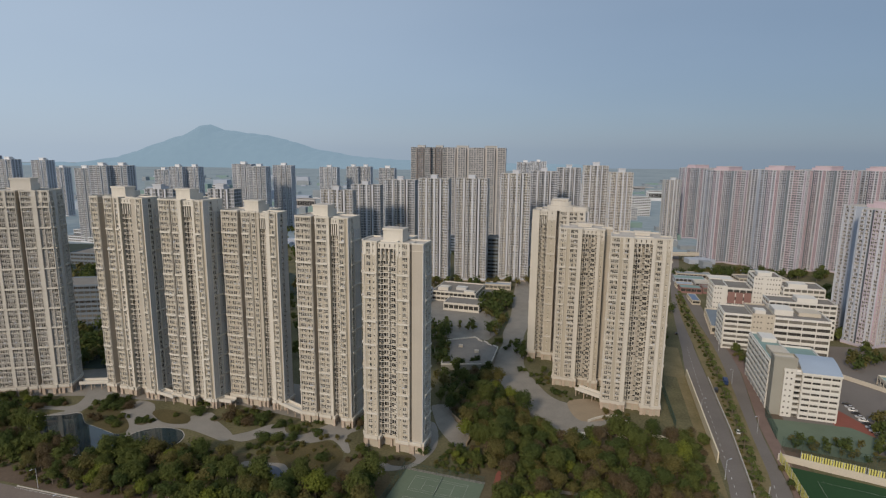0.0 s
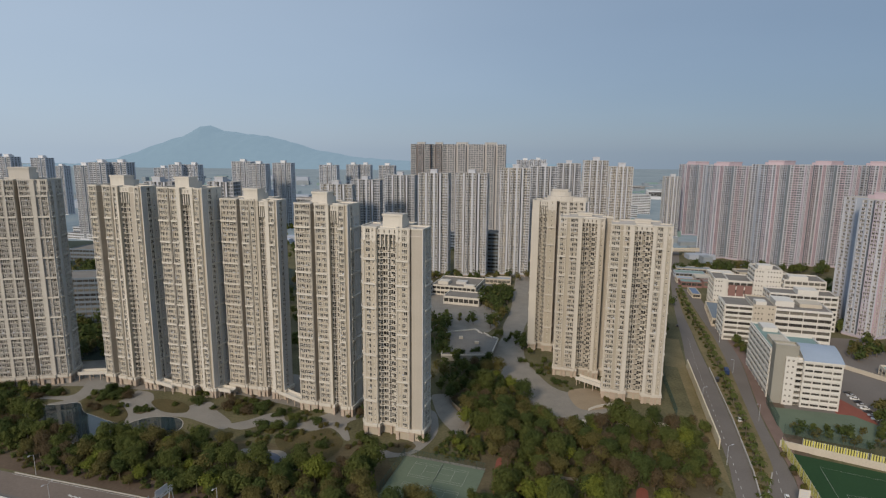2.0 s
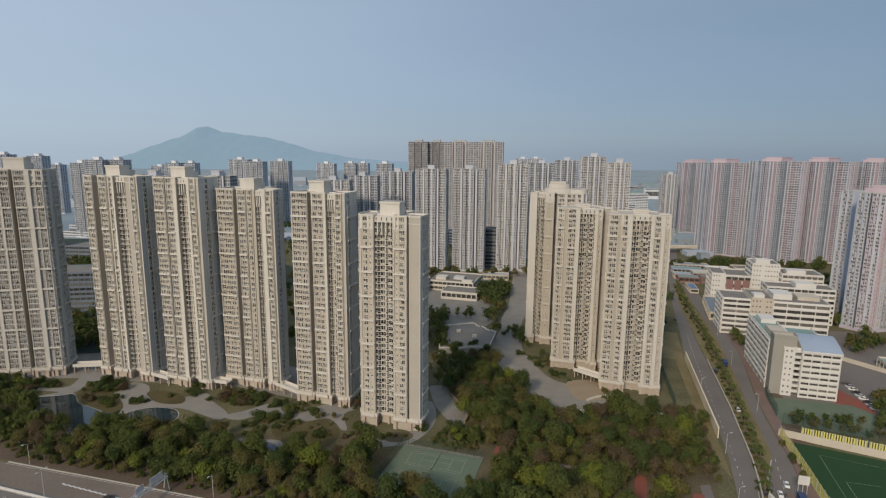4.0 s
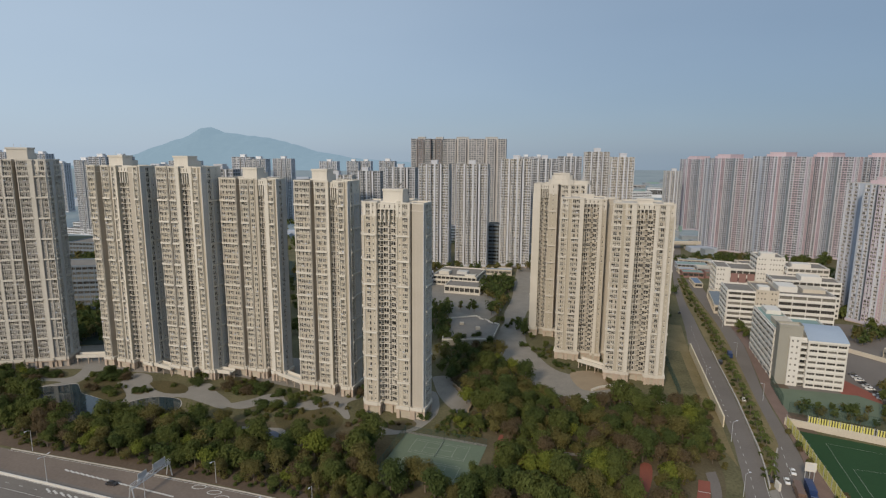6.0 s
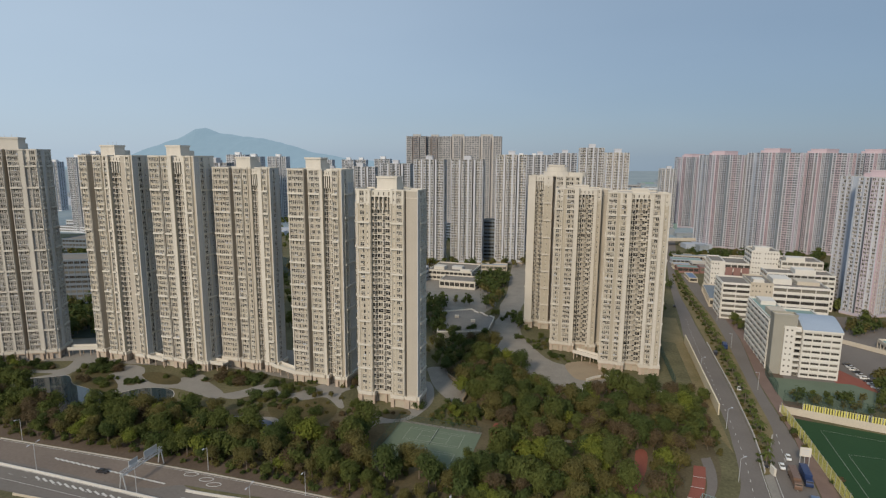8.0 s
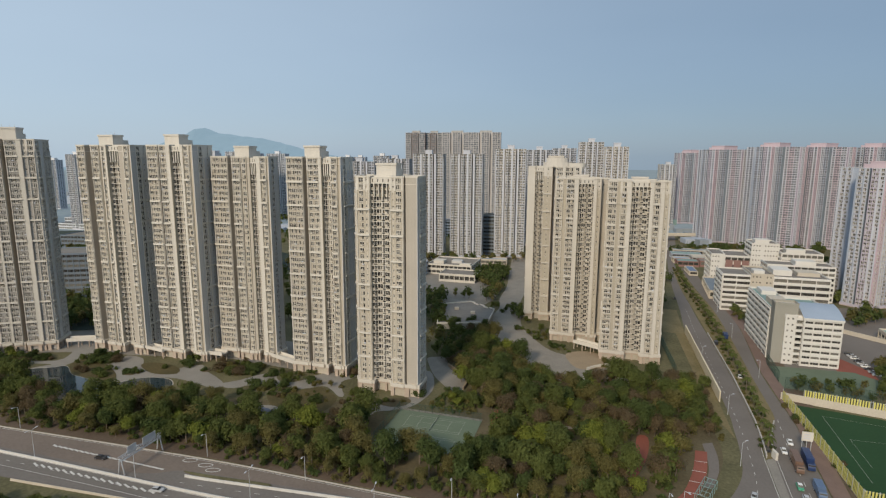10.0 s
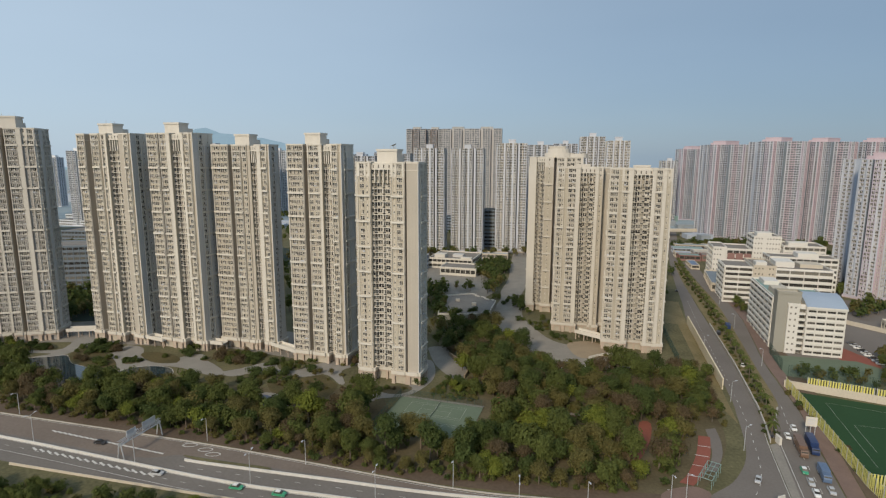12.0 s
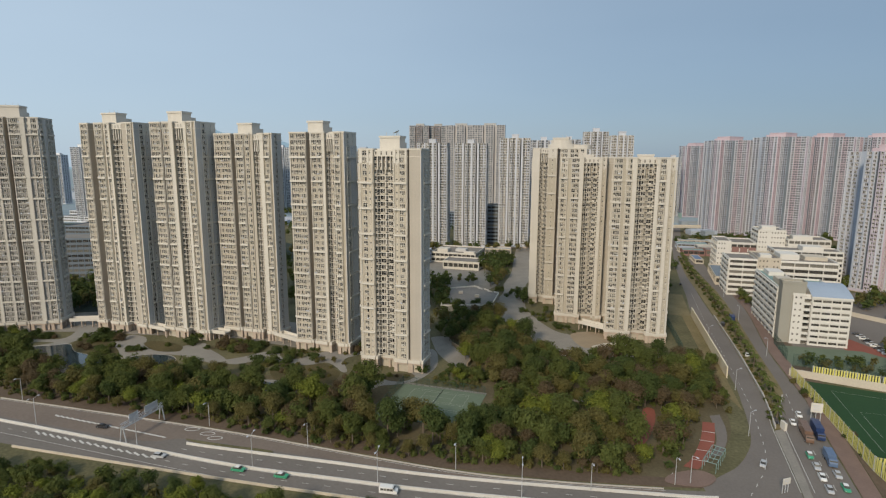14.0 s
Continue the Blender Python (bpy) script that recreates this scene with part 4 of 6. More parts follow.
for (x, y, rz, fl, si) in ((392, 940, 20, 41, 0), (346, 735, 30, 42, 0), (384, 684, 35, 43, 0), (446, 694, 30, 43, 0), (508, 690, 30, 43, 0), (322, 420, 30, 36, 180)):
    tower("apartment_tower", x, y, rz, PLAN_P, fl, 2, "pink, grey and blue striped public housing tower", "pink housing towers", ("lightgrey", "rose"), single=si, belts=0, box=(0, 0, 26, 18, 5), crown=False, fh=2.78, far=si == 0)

# ---- distant hills ----
hill = Geo()
R = random.Random(4)
xs = np.linspace(-3400, 900, 90)


def ridge(x):
    """Height of the hill's skyline along its length."""
    pts = [(-3330, 5), (-2930, 10), (-2580, 75), (-2260, 201), (-2090, 251), (-2000, 306), (-1950, 314), (-1880, 286), (-1770, 261), (-1550, 244), (-1330, 196), (-1097, 130), (-830, 85), (-530, 60), (-130, 45), (170, 40), (570, 40), (970, 40)]
    return float(np.interp(x, [p[0] for p in pts], [p[1] for p in pts])) + 14 * noise.noise(Vector((x * 0.01, 0, 3))) + 5 * noise.noise(Vector((x * 0.04, 0, 5)))


rows = 7
for i, x in enumerate(xs):
    for j in range(rows):
        f = j / (rows - 1)
        hill.v.append((float(x) + 60 * noise.noise(Vector((x * 0.003, j, 1))), 3900 + 420 * f, max(0.0, ridge(x)) * math.sin(f * math.pi / 2) ** 0.8 + (12 * noise.noise(Vector((x * 0.02, j * 0.9, 2))) if 0 < j < rows - 1 else 0)))
for i in range(len(xs) - 1):
    for j in range(rows - 1):
        a = i * rows + j
        hill.f.append((a, a + rows, a + rows + 1, a + 1))
        hill.m.append(0)
# blue-grey emission puts the haze over the hillside
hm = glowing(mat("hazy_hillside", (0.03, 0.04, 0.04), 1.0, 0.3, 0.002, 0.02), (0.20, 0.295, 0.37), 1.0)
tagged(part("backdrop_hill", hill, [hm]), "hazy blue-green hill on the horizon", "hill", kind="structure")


# ---- school and low buildings ----
UX, UY = Vector((math.cos(radians(GRID)), math.sin(radians(GRID)))), Vector((-math.sin(radians(GRID)), math.cos(radians(GRID))))


def block(name, x, y, w, d, h, label, storeys, wall="school", roof="roofgrey", rz=GRID, parapet=1.0, front="strip", side="strip", category="building", extras=()):
    """A low block, its front left corner at x, y: walls with recessed window bands or bays, projecting slabs, parapet and roof."""
    t = tagged(root(name, x, y, 0, rz), label, category)
    g, win, ribs = Geo(), [], []
    near = y < 420
    far_ribs = Geo()
    g.box(0, w, 0, d, 0, h, 0, 1)
    for (a, b, c, e) in ((0, w, -0.25, 0.25), (0, w, d - 0.25, d + 0.25), (-0.25, 0.25, 0.25, d - 0.25), (w - 0.25, w + 0.25, 0.25, d - 0.25)):
        g.box(a, b, c, e, h - 0.4, h + parapet, 0)
    fh = h / storeys
    for face, (p, u, n, ln, kind) in {"f": ((0, 0), (1, 0), (0, -1), w, front), "l": ((0, d), (0, -1), (-1, 0), d, side), "r": ((w, 0), (0, 1), (1, 0), d, side)}.items():
        if kind == "blank":
            continue
        bays = max(1, int(ln / (7.5 if kind == "gallery" else 4.2)))
        bw = ln / bays
        for s in range(storeys):
            z = s * fh
            if kind != "small":
                ribs.append(("ledge", (p, u, n, 0, ln, 0, 0.9 if kind == "gallery" else 0.35, z + fh - 0.35, z + fh + (0.9 if kind == "gallery" and s < storeys - 1 else 0.55 if s < storeys - 1 else -0.05))))
            if kind == "small":
                for b in range(int(ln / 2.2)):
                    a0 = 0.9 + b * 2.2
                    if b != 3:
                        win.append((p, u, n, a0, a0 + 0.8, z + fh * 0.5, z + fh * 0.78))
                continue
            if y > 360:
                win.append((p, u, n, 0.35, ln - 0.35, z + fh * 0.36, z + fh * 0.86))
                continue
            for b in range(bays):
                win.append((p, u, n, b * bw + 0.3, (b + 1) * bw - 0.3, z + fh * (0.36 if kind == "gallery" else 0.42), z + fh * (0.88 if kind == "gallery" else 0.76)))
        for b in range(bays + 1) if kind != "small" else ():
            e = min(max(b * bw, 0.25), ln - 0.25)
            ribs.append(("pier", (p, u, n, e - 0.25, e + 0.25, 0, 0.34 if kind == "strip" else 0.6, 0, h - 0.1)))
    for nm, args in ribs:
        q = Geo() if near else far_ribs
        q.slab(*args, 0)
        if near:
            part(nm, q, [M[wall]], t)
    if far_ribs.f:
        tagged(part("ledge", far_ribs, [M[wall]], t), kind="stuff")
    part("wall", g, [M[wall], M[roof]], t)
    for (p, u, n, a0, a1, z0, z1) in win:
        q = Geo()
        q.slab(p, u, n, a0, a1, 0, 0.06, z0, z1, 0)
        m = max(3, int((a1 - a0) / (1.4 if y < 420 else 5)))
        for k in range(1, m):
            a = a0 + (a1 - a0) * k / m
            q.slab(p, u, n, a - 0.05, a + 0.05, 0.062, 0.1, z0, z1, 1)
        part("window", q, [M["glass"], M["frame"]], t)
    for (nm, x0, x1, y0, y1, z0, z1, m) in extras:
        q = Geo()
        q.box(x0, x1, y0, y1, z0, z1, 0)
        part(nm, q, [M[m]], t)
    return t


S0 = Vector((175.8, 288.0))


def at(o, a, b):
    return tuple(o + UX * a + UY * b)


block("school_block", *at(S0, 0, 0), 5.2, 9, 26.5, "white school stair block with small square windows", 8, roof="concrete", side="blank", front="small")
stair = block("school_stair", *at(S0, 5.2, 1.6), 3.2, 8, 26.0, "open school stair with white landings", 8, roof="concrete", side="blank", front="blank")
for k in range(8):
    g = Geo()
    g.box(0, 3.2, -1.5, 0, k * 3.2 + 2.3, k * 3.2 + 3.5)
    part("landing", g, [M["school"]], stair)
    # a dark slab on the wall stands for the shade inside each landing
    g = Geo()
    g.box(0.1, 3.1, -0.06, -0.01, k * 3.2 + 0.3, k * 3.2 + 2.3)
    part("opening", g, [M["glass"]], stair)
band = block("school_block", *at(S0, 8.6, -0.6), 17.6, 17, 25.4, "white school block with window bands and a blue roof", 8)
g = Geo()
for k in range(8):
    a0, a1 = k / 8, (k + 1) / 8
    z0, z1 = 26.5 + 4.4 * math.sin(a0 * math.pi / 2), 26.5 + 4.4 * math.sin(a1 * math.pi / 2)
    g.quad((-0.5, -0.7 + 17.6 * a0, z0), (18.1, -0.7 + 17.6 * a0, z0), (18.1, -0.7 + 17.6 * a1, z1), (-0.5, -0.7 + 17.6 * a1, z1), 0)
    for xx in (-0.5, 18.1):
        g.quad((xx, -0.7 + 17.6 * a0, 25.4), (xx, -0.7 + 17.6 * a1, 25.4), (xx, -0.7 + 17.6 * a1, z1), (xx, -0.7 + 17.6 * a0, z0), 1)
g.quad((-0.5, -0.7, 25.4), (18.1, -0.7, 25.4), (18.1, -0.7, 26.5), (-0.5, -0.7, 26.5), 1)
g.quad((-0.5, 16.9, 25.4), (18.1, 16.9, 25.4), (18.1, 16.9, 30.9), (-0.5, 16.9, 30.9), 1)
part("roof_sheet", g, [M["blueroof"], M["school"]], band, "curved pale blue metal roof")
block("school_block", *at(S0, -5.2, 1.0), 11, 7, 32.5, "plain grey school end block", 8, wall="schoolgrey", front="blank", side="blank", roof="concrete")
block("school_block", *at(S0, -5.2, 8.0), 12, 50, 28, "long white school block with open galleries", 8, side="gallery", roof="greenroof", extras=(("rooftop_store", 2, 10, 8, 20, 28, 31, "concrete"), ("rooftop_store", 3, 11, 34, 46, 28, 30.5, "school")))
block("school_block", *at(S0, 8.4, 17.5), 15, 22, 27, "low white school wing with a green roof", 7, roof="greenroof")
S1 = Vector((192.0, 395.0))
block("school_block", *at(S1, 1, 0), 18, 26, 26, "cream school block with balcony galleries", 7, front="gallery", side="gallery")
block("school_block", *at(S1, 19, -1.5), 14, 30, 27.5, "cream school stair block beside the wing", 7, front="small", side="blank", wall="concrete", extras=(("rooftop_store", 2, 9, 4, 12, 27.5, 30, "school"),))
block("school_block", *at(S1, 33, -1.0), 35, 30, 26, "cream school wing with long window bands", 6, front="gallery", extras=(("rooftop_store", 2, 14, 10, 26, 26, 30, "school"), ("rooftop_store", 18, 32, 12, 26, 26, 28.5, "concrete")))
block("school_block", *at(S1, 7.6, 90), 10.5, 30, 26, "cream end block of a school hall", 6, front="small")
block("school_hall", *at(S1, 18.1, 90), 20, 30, 25, "school hall with tall brown-red window panels", 4, extras=tuple(("red_panel", 0.8 + 6.4 * k, 6.4 + 6.4 * k, -0.5, -0.36, 12, 22, "redpanel") for k in range(3)))
block("school_block", *at(S1, 38.1, 88), 20, 24, 37, "tall cream school block with a flat roof", 9, side="gallery", front="small", extras=(("rooftop_store", 3, 14, 6, 16, 37, 40, "school"),))
block("school_block", *at(S1, 58.5, 80), 30, 26, 31, "cream school wing with roof terraces", 7, front="strip", extras=(("rooftop_store", 4, 18, 4, 14, 31, 34, "school"),))
block("school_block", *at(S1, 40, 45), 46, 20, 27, "cream school wing beside the yard", 7, extras=(("rooftop_store", 20, 34, 4, 16, 27, 30.5, "school"),))
block("low_shop", 199, 426, 12, 54, 6, "low grey market building with a blue-grey roof", 1, wall="concrete", roof="slate", rz=-18)
for (x, y, w, d, h, wall, roof, lab) in ((225, 556, 20, 14, 5.5, "redpanel", "greenroof", "low shop with a maroon front and teal roof"), (247, 554, 22, 14, 6.0, "redpanel", "roofgrey", "low shop with a maroon front and grey roof"),
                                         (228, 574, 16, 12, 5.0, "concrete", "blueroof", "small shed with a pale blue roof"), (247, 574, 26, 16, 6.5, "pale", "concrete", "low pale market shed with a flat roof"),
                                         (236, 600, 30, 14, 5.5, "bluegrey", "greenroof", "low market shed with a teal roof"), (270, 592, 24, 20, 7.0, "white", "school", "white-roofed market shed among the low shops"),
                                         (246, 622, 36, 14, 6.0, "concrete", "townroof", "long grey market shed"), (219, 512, 7, 26, 4.0, "concrete", "bluetarp", "narrow stall with a blue awning")):
    block("low_shop", x, y, w, d, h, lab, 1, wall=wall, roof=roof, rz=-12, parapet=0.4)
flyover = tagged(root("flyover", 232, 735), "grey concrete flyover crossing behind the shops", "bridge")
for k in range(9):
    g = Geo()
    g.box(k * 26, k * 26 + 25.9, -6, 6, 6.4, 7.8, 0)
    part("deck", g, [M["concrete"]], flyover)
    for e in (-6.2, 5.8):
        g = Geo()
        g.box(k * 26, k * 26 + 25.9, e, e + 0.4, 7.8, 9.0, 0)
        part("parapet", g, [M["concrete"]], flyover)
    g = Geo()
    g.bar((k * 26 + 13, 0, 0), (k * 26 + 13, 0, 6.4), 1.1, 0, 8)
    part("pier", g, [M["schoolgrey"]], flyover)
block("low_centre", -14, 478, 32, 22, 6.5, "low white estate centre with small windows", 1, wall="white")
block("low_centre", -26, 510, 42, 40, 9, "white estate centre with roof boxes", 2, wall="white", extras=(("rooftop_store", 4, 14, 6, 16, 9, 12, "white"), ("rooftop_store", 20, 30, 12, 20, 9, 11.5, "grey"), ("rooftop_store", 30, 40, 4, 9, 9, 10.5, "white")))
RB = random.Random(11)
for i in range(26):
    block("low_building", RB.uniform(-900, 700), RB.uniform(1000, 2300), RB.uniform(40, 90), RB.uniform(30, 60), RB.uniform(8, 26), "pale building far out on the plain", 1, wall=RB.choice(("dusk", "greige", "grey")), roof="roofgrey", rz=RB.uniform(-20, 20))
for (x, y, w, d, h, c) in ((-318, 404, 56, 30, 34, "slate"), (-470, 640, 70, 40, 14, "slate"), (-590, 800, 90, 24, 8, "rose"), (-600, 830, 110, 40, 13, "white"), (-60, 500, 30, 20, 12, "lightgrey"), (70, 480, 30, 24, 16, "pale"),
                           (216, 760, 60, 30, 9, "lightgrey"), (240, 850, 60, 40, 14, "pale"), (230, 1000, 80, 40, 18, "lightgrey"), (190, 1100, 60, 30, 22, "pale"), (300, 590, 50, 20, 8, "concrete"), (118, 760, 40, 30, 12, "pale"),
                           (-130, 800, 60, 30, 20, "lightgrey"), (-20, 760, 50, 30, 20, "greige"), (300, 1150, 70, 40, 25, "pale"), (360, 1250, 60, 40, 40, "lightgrey"), (260, 1400, 60, 50, 60, "lightgrey")):
    block("low_building", x, y, w, d, h, "low pale building among the distant towers", max(1, int(h / 3.6)), wall=c if y < 700 else "dusk", rz=RB.choice((GRID, -5, 12)))

block("low_building", 30, 612, 15, 22, 44, "slate-blue block between pale towers", 11, wall="slate", rz=-8)
block("low_shop", 26, 556, 26, 12, 5, "low shed with a blue-grey roof", 1, wall="concrete", roof="blueroof", rz=-8)
# roofs of the town on the plain, too far to tell apart
town = Geo()
for i in range(420):
    x, y = RB.uniform(-1500, 1300), RB.uniform(980, 2700)
    w, d, h = RB.uniform(14, 60), RB.uniform(12, 40), RB.choice((4, 6, 8, 10, 16, 24))
    town.box(x, x + w, y, y + d, 0, h, RB.choice((0, 0, 1, 2, 3)))
for i in range(46):
    x, y = RB.choice((RB.uniform(285, 330), RB.uniform(120, 205), RB.uniform(-420, -240))), RB.uniform(640, 1000)
    town.box(x, x + RB.uniform(10, 34), y, y + RB.uniform(8, 20), 0, RB.choice((3, 4, 6, 9)), RB.choice((0, 0, 1, 3)))
# haze is in the roof colours; the farland boxes glow as well
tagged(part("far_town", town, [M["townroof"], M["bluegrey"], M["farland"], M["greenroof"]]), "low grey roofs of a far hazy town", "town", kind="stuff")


# raised plaza deck with pale parapets
def deck():
    t = tagged(root("raised_deck", 8, 370, 0), "grey raised roof deck with pale stepped parapets", "deck")
    pts = [(-19.3, -29), (13.3, -27), (20, 5), (4, 25.5), (-17, 18)]
    g = Geo()
    g.prism(pts, 0, 3.6, 1, 0)
    part("slab", g, [M["roofgrey"], M["schoolgrey"]], t)
    for i in range(len(pts)):
        p, q = Vector(pts[i]), Vector(pts[(i + 1) % len(pts)])
        u = (q - p).normalized()
        n = Vector((u.y, -u.x))
        ln = (q - p).length
        steps = 5 if i == 2 else 1
        for k in range(steps):
            s = Geo()
            off = 1.4 * (k % 2) if steps > 1 else 0
            s.slab(p, u, n, ln * k / steps + 0.3, ln * (k + 1) / steps, -0.4 - off, 0.05 - off, 3.6, 4.5, 0)
            part("parapet", s, [M["white"]], t)
    for (a, b) in ((-8, 4), (3, -6)):
        s = Geo()
        s.box(a, a + 3, b, b + 2.4, 3.6, 5.2)
        part("roof_hatch", s, [M["concrete"]], t)


deck()
block("yard_hut", 258, 322, 15, 13, 5, "low yard hut with a teal roof", 1, wall="concrete", roof="greenroof")
block("yard_hut", 276, 300, 18, 12, 6, "low grey hut beside the yard", 1, wall="concrete", roof="bluegrey")


def link(x0, y0, x1, y1, label="pale covered link between tower feet"):
    """A covered walkway: roof slab with parapet on round columns."""
    p, q = Vector((x0, y0)), Vector((x1, y1))
    ln = (q - p).length
    t = tagged(root("covered_walkway", x0, y0, 0, math.degrees(math.atan2(y1 - y0, x1 - x0))), label, "walkway")
    g = Geo()
    g.box(0, ln, -2.2, 2.2, 3.9, 4.3, 0)
    g.box(0, ln, -2.4, -2.15, 3.7, 5.6, 0)
    g.box(0, ln, 2.15, 2.4, 3.7, 5.6, 0)
    part("roof", g, [M["white"]], t)
    for i in range(max(2, int(ln / 5)) + 1):
        a = 0.5 + (ln - 1) * i / max(2, int(ln / 5))
        for s in (-1.8, 1.8):
            c = Geo()
            c.bar((a, s, 0), (a, s, 3.9), 0.28, 0, 8)
            part("column", c, [M["stone"]], t)


link(-170, 291, -157, 285)
link(-131, 283, -123, 281)
link(-96, 281, -80, 270)
link(-222, 300, -204, 303)
link(70, 309, 90, 290, "cream covered entrance canopy of the tower")


# ---- walls, fences, courts ----
def wall_run(name, pts, h, thick, material, label, cap=True):
    t = tagged(root(name, *pts[0]), label, "wall")
    for a, b in zip(pts, pts[1:]):
        p, q = Vector(a) - Vector(pts[0]), Vector(b) - Vector(pts[0])
        u = (q - p).normalized()
        n = Vector((u.y, -u.x))
        k = max(1, int((q - p).length / 6))
        for i in range(k):
            g = Geo()
            a0, a1 = (q - p).length * i / k, (q - p).length * (i + 1) / k
            g.slab(p, u, n, a0 + 0.02, a1 - 0.02, -thick / 2, thick / 2, 0, h)
            if cap:
                g.slab(p, u, n, a0, a1, -thick / 2 - 0.08, thick / 2 + 0.08, h, h + 0.2)
            part("panel", g, [material], t)
    return t


wall_run("noise_wall", [(120.6, 239), (145.4, 339)], 5.0, 0.5, M["tanwall"], "tan concrete wall beside the street")
wall_run("pitch_wall", [(150, 243), (180, 227), (226, 203)], 3.2, 0.4, M["concrete"], "pale concrete wall behind the football pitch")
wall_run("garden_wall", [(76, 263), (84, 258), (92, 263), (98, 262), (104, 256)], 2.2, 0.3, M["concrete"], "low pale garden wall with a zigzag line")
wall_run("garden_wall", [(-3, 278), (6.2, 261), (6.0, 252), (4.6, 247.5)], 1.6, 0.5, M["sand"], "curved tan wall round the service drive")
wall_run("yard_wall", [(228, 372), (246, 340), (270, 300), (282, 276)], 2.6, 0.4, M["concrete"], "pale wall along the school yard")
wall_run("garden_shed_wall", [(50, 257), (64, 258)], 2.6, 3.0, M["white"], "long low white garden shelter")


def slat_fence(name, pts, h, step, label, mats, base=0.0, solid=0.55):
    """Posts, two rails and flat slats; each slat and post is a piece."""
    t = tagged(root(name, *pts[0]), label, "fence")
    sg, pg = Geo(), Geo()
    sg.box(-step * solid / 2, step * solid / 2, -0.03, 0.03, base + 0.15, base + h)
    pg.box(-0.09, 0.09, -0.09, 0.09, 0, base + h + 0.3)
    sm, pm = sg.mesh("slat", [mats[0]]), pg.mesh("post", [mats[1]])
    for a, b in zip(pts, pts[1:]):
        p, q = Vector(a) - Vector(pts[0]), Vector(b) - Vector(pts[0])
        ln, ang = (q - p).length, math.degrees(math.atan2(q.y - p.y, q.x - p.x))
        u = (q - p).normalized()
        for z in (base + 0.3, base + h - 0.2):
            r = Geo()
            r.bar((*p, z), (*q, z), 0.05, 0, 4)
            part("rail", r, [mats[1]], t)
        for i in range(int(ln / step)):
            ob = new("slat", sm)
            ob.parent = t
            ob.matrix_basis = pose(*(p + u * (i + 0.5) * step), 0, 0, 0, ang)
        for i in range(int(ln / 4) + 1):
            ob = new("post", pm)
            ob.parent = t
            ob.matrix_basis = pose(*(p + u * min(ln, i * 4)), 0, 0, 0, ang)
    return t


slat_fence("pitch_fence", [(150.3, 242), (144, 215), (131.5, 165), (130, 152)], 5.0, 0.9, "tall yellow-green slatted fence beside the pitch", (M["yellow"], M["steel"]))
slat_fence("pitch_fence", [(131.5, 164.5), (150, 158)], 5.0, 0.9, "tall yellow-green slatted fence at the pitch's end", (M["yellow"], M["steel"]))
slat_fence("pitch_fence", [(158, 239.2), (180, 227.5), (226, 203.5)], 3.2, 1.0, "yellow-green slatted fence on the pitch wall", (M["yellow"], M["steel"]), base=3.0)
sheet("pitch_surround", [(133, 166), (150, 238), (180, 224), (226, 200), (200, 120), (150, 140)], 0.07, M["turf"], "dark green margin of the football pitch", "pitch")
sheet("pitch_turf", [(139.5, 171), (156, 229), (182, 218), (224, 198), (200, 130), (160, 150)], 0.09, M["turf"], "dark green artificial turf football pitch", "pitch")


def lines(name, segs, z, w, label, material=None):
    g = Geo()
    for (x0, y0, x1, y1) in segs:
        p, q = Vector((x0, y0)), Vector((x1, y1))
        u = (q - p).normalized()
        n = Vector((u.y, -u.x)) * w / 2
        g.quad((*(p - n), z + LAYER[0]), (*(p + n), z + LAYER[0]), (*(q + n), z + LAYER[0]), (*(q - n), z + LAYER[0]))
    return tagged(part(name, g, [material or M["line"]]), label, "marking", kind="structure")


lines("pitch_marking", [(143, 176, 158, 226), (158, 226, 182, 215), (150, 186, 156, 206), (156, 206, 168, 203), (182, 215, 222, 196)], 0.10, 0.12, "faint white lines of the football pitch", M["courtline"])

# tennis court, with fence and net
C0, CX, CY = Vector((-23, 226.5)), Vector((0.9605, -0.278)), Vector((-0.267, -0.9637))


def cp(a, b):
    return tuple(C0 + CX * a + CY * b)


sheet("tennis_surface", [cp(0, 0), cp(0, 31), cp(36.5, 31), cp(36.5, 0)], 0.08, M["court"], "green tennis court surface", "court")
sheet("tennis_apron", [cp(0, -1.6), cp(0, 0), cp(36.5, 0), cp(36.5, -1.6)], 0.11, M["paving"], "pale strip along the court", "court")
segs = []
for off in (3.0, 18.5):
    for b in (off, off + 1.37, off + 9.6, off + 10.97):
        segs.append((*cp(6.3, b), *cp(30.1, b)))
    for a in (6.3, 30.1):
        segs.append((*cp(a, off), *cp(a, off + 10.97)))
    for a in (11.8, 24.6):
        segs.append((*cp(a, off + 1.37), *cp(a, off + 9.6)))
    segs.append((*cp(11.8, off + 5.5), *cp(24.6, off + 5.5)))
lines("court_marking", segs, 0.09, 0.12, "worn pale tennis court lines", M["courtline"])
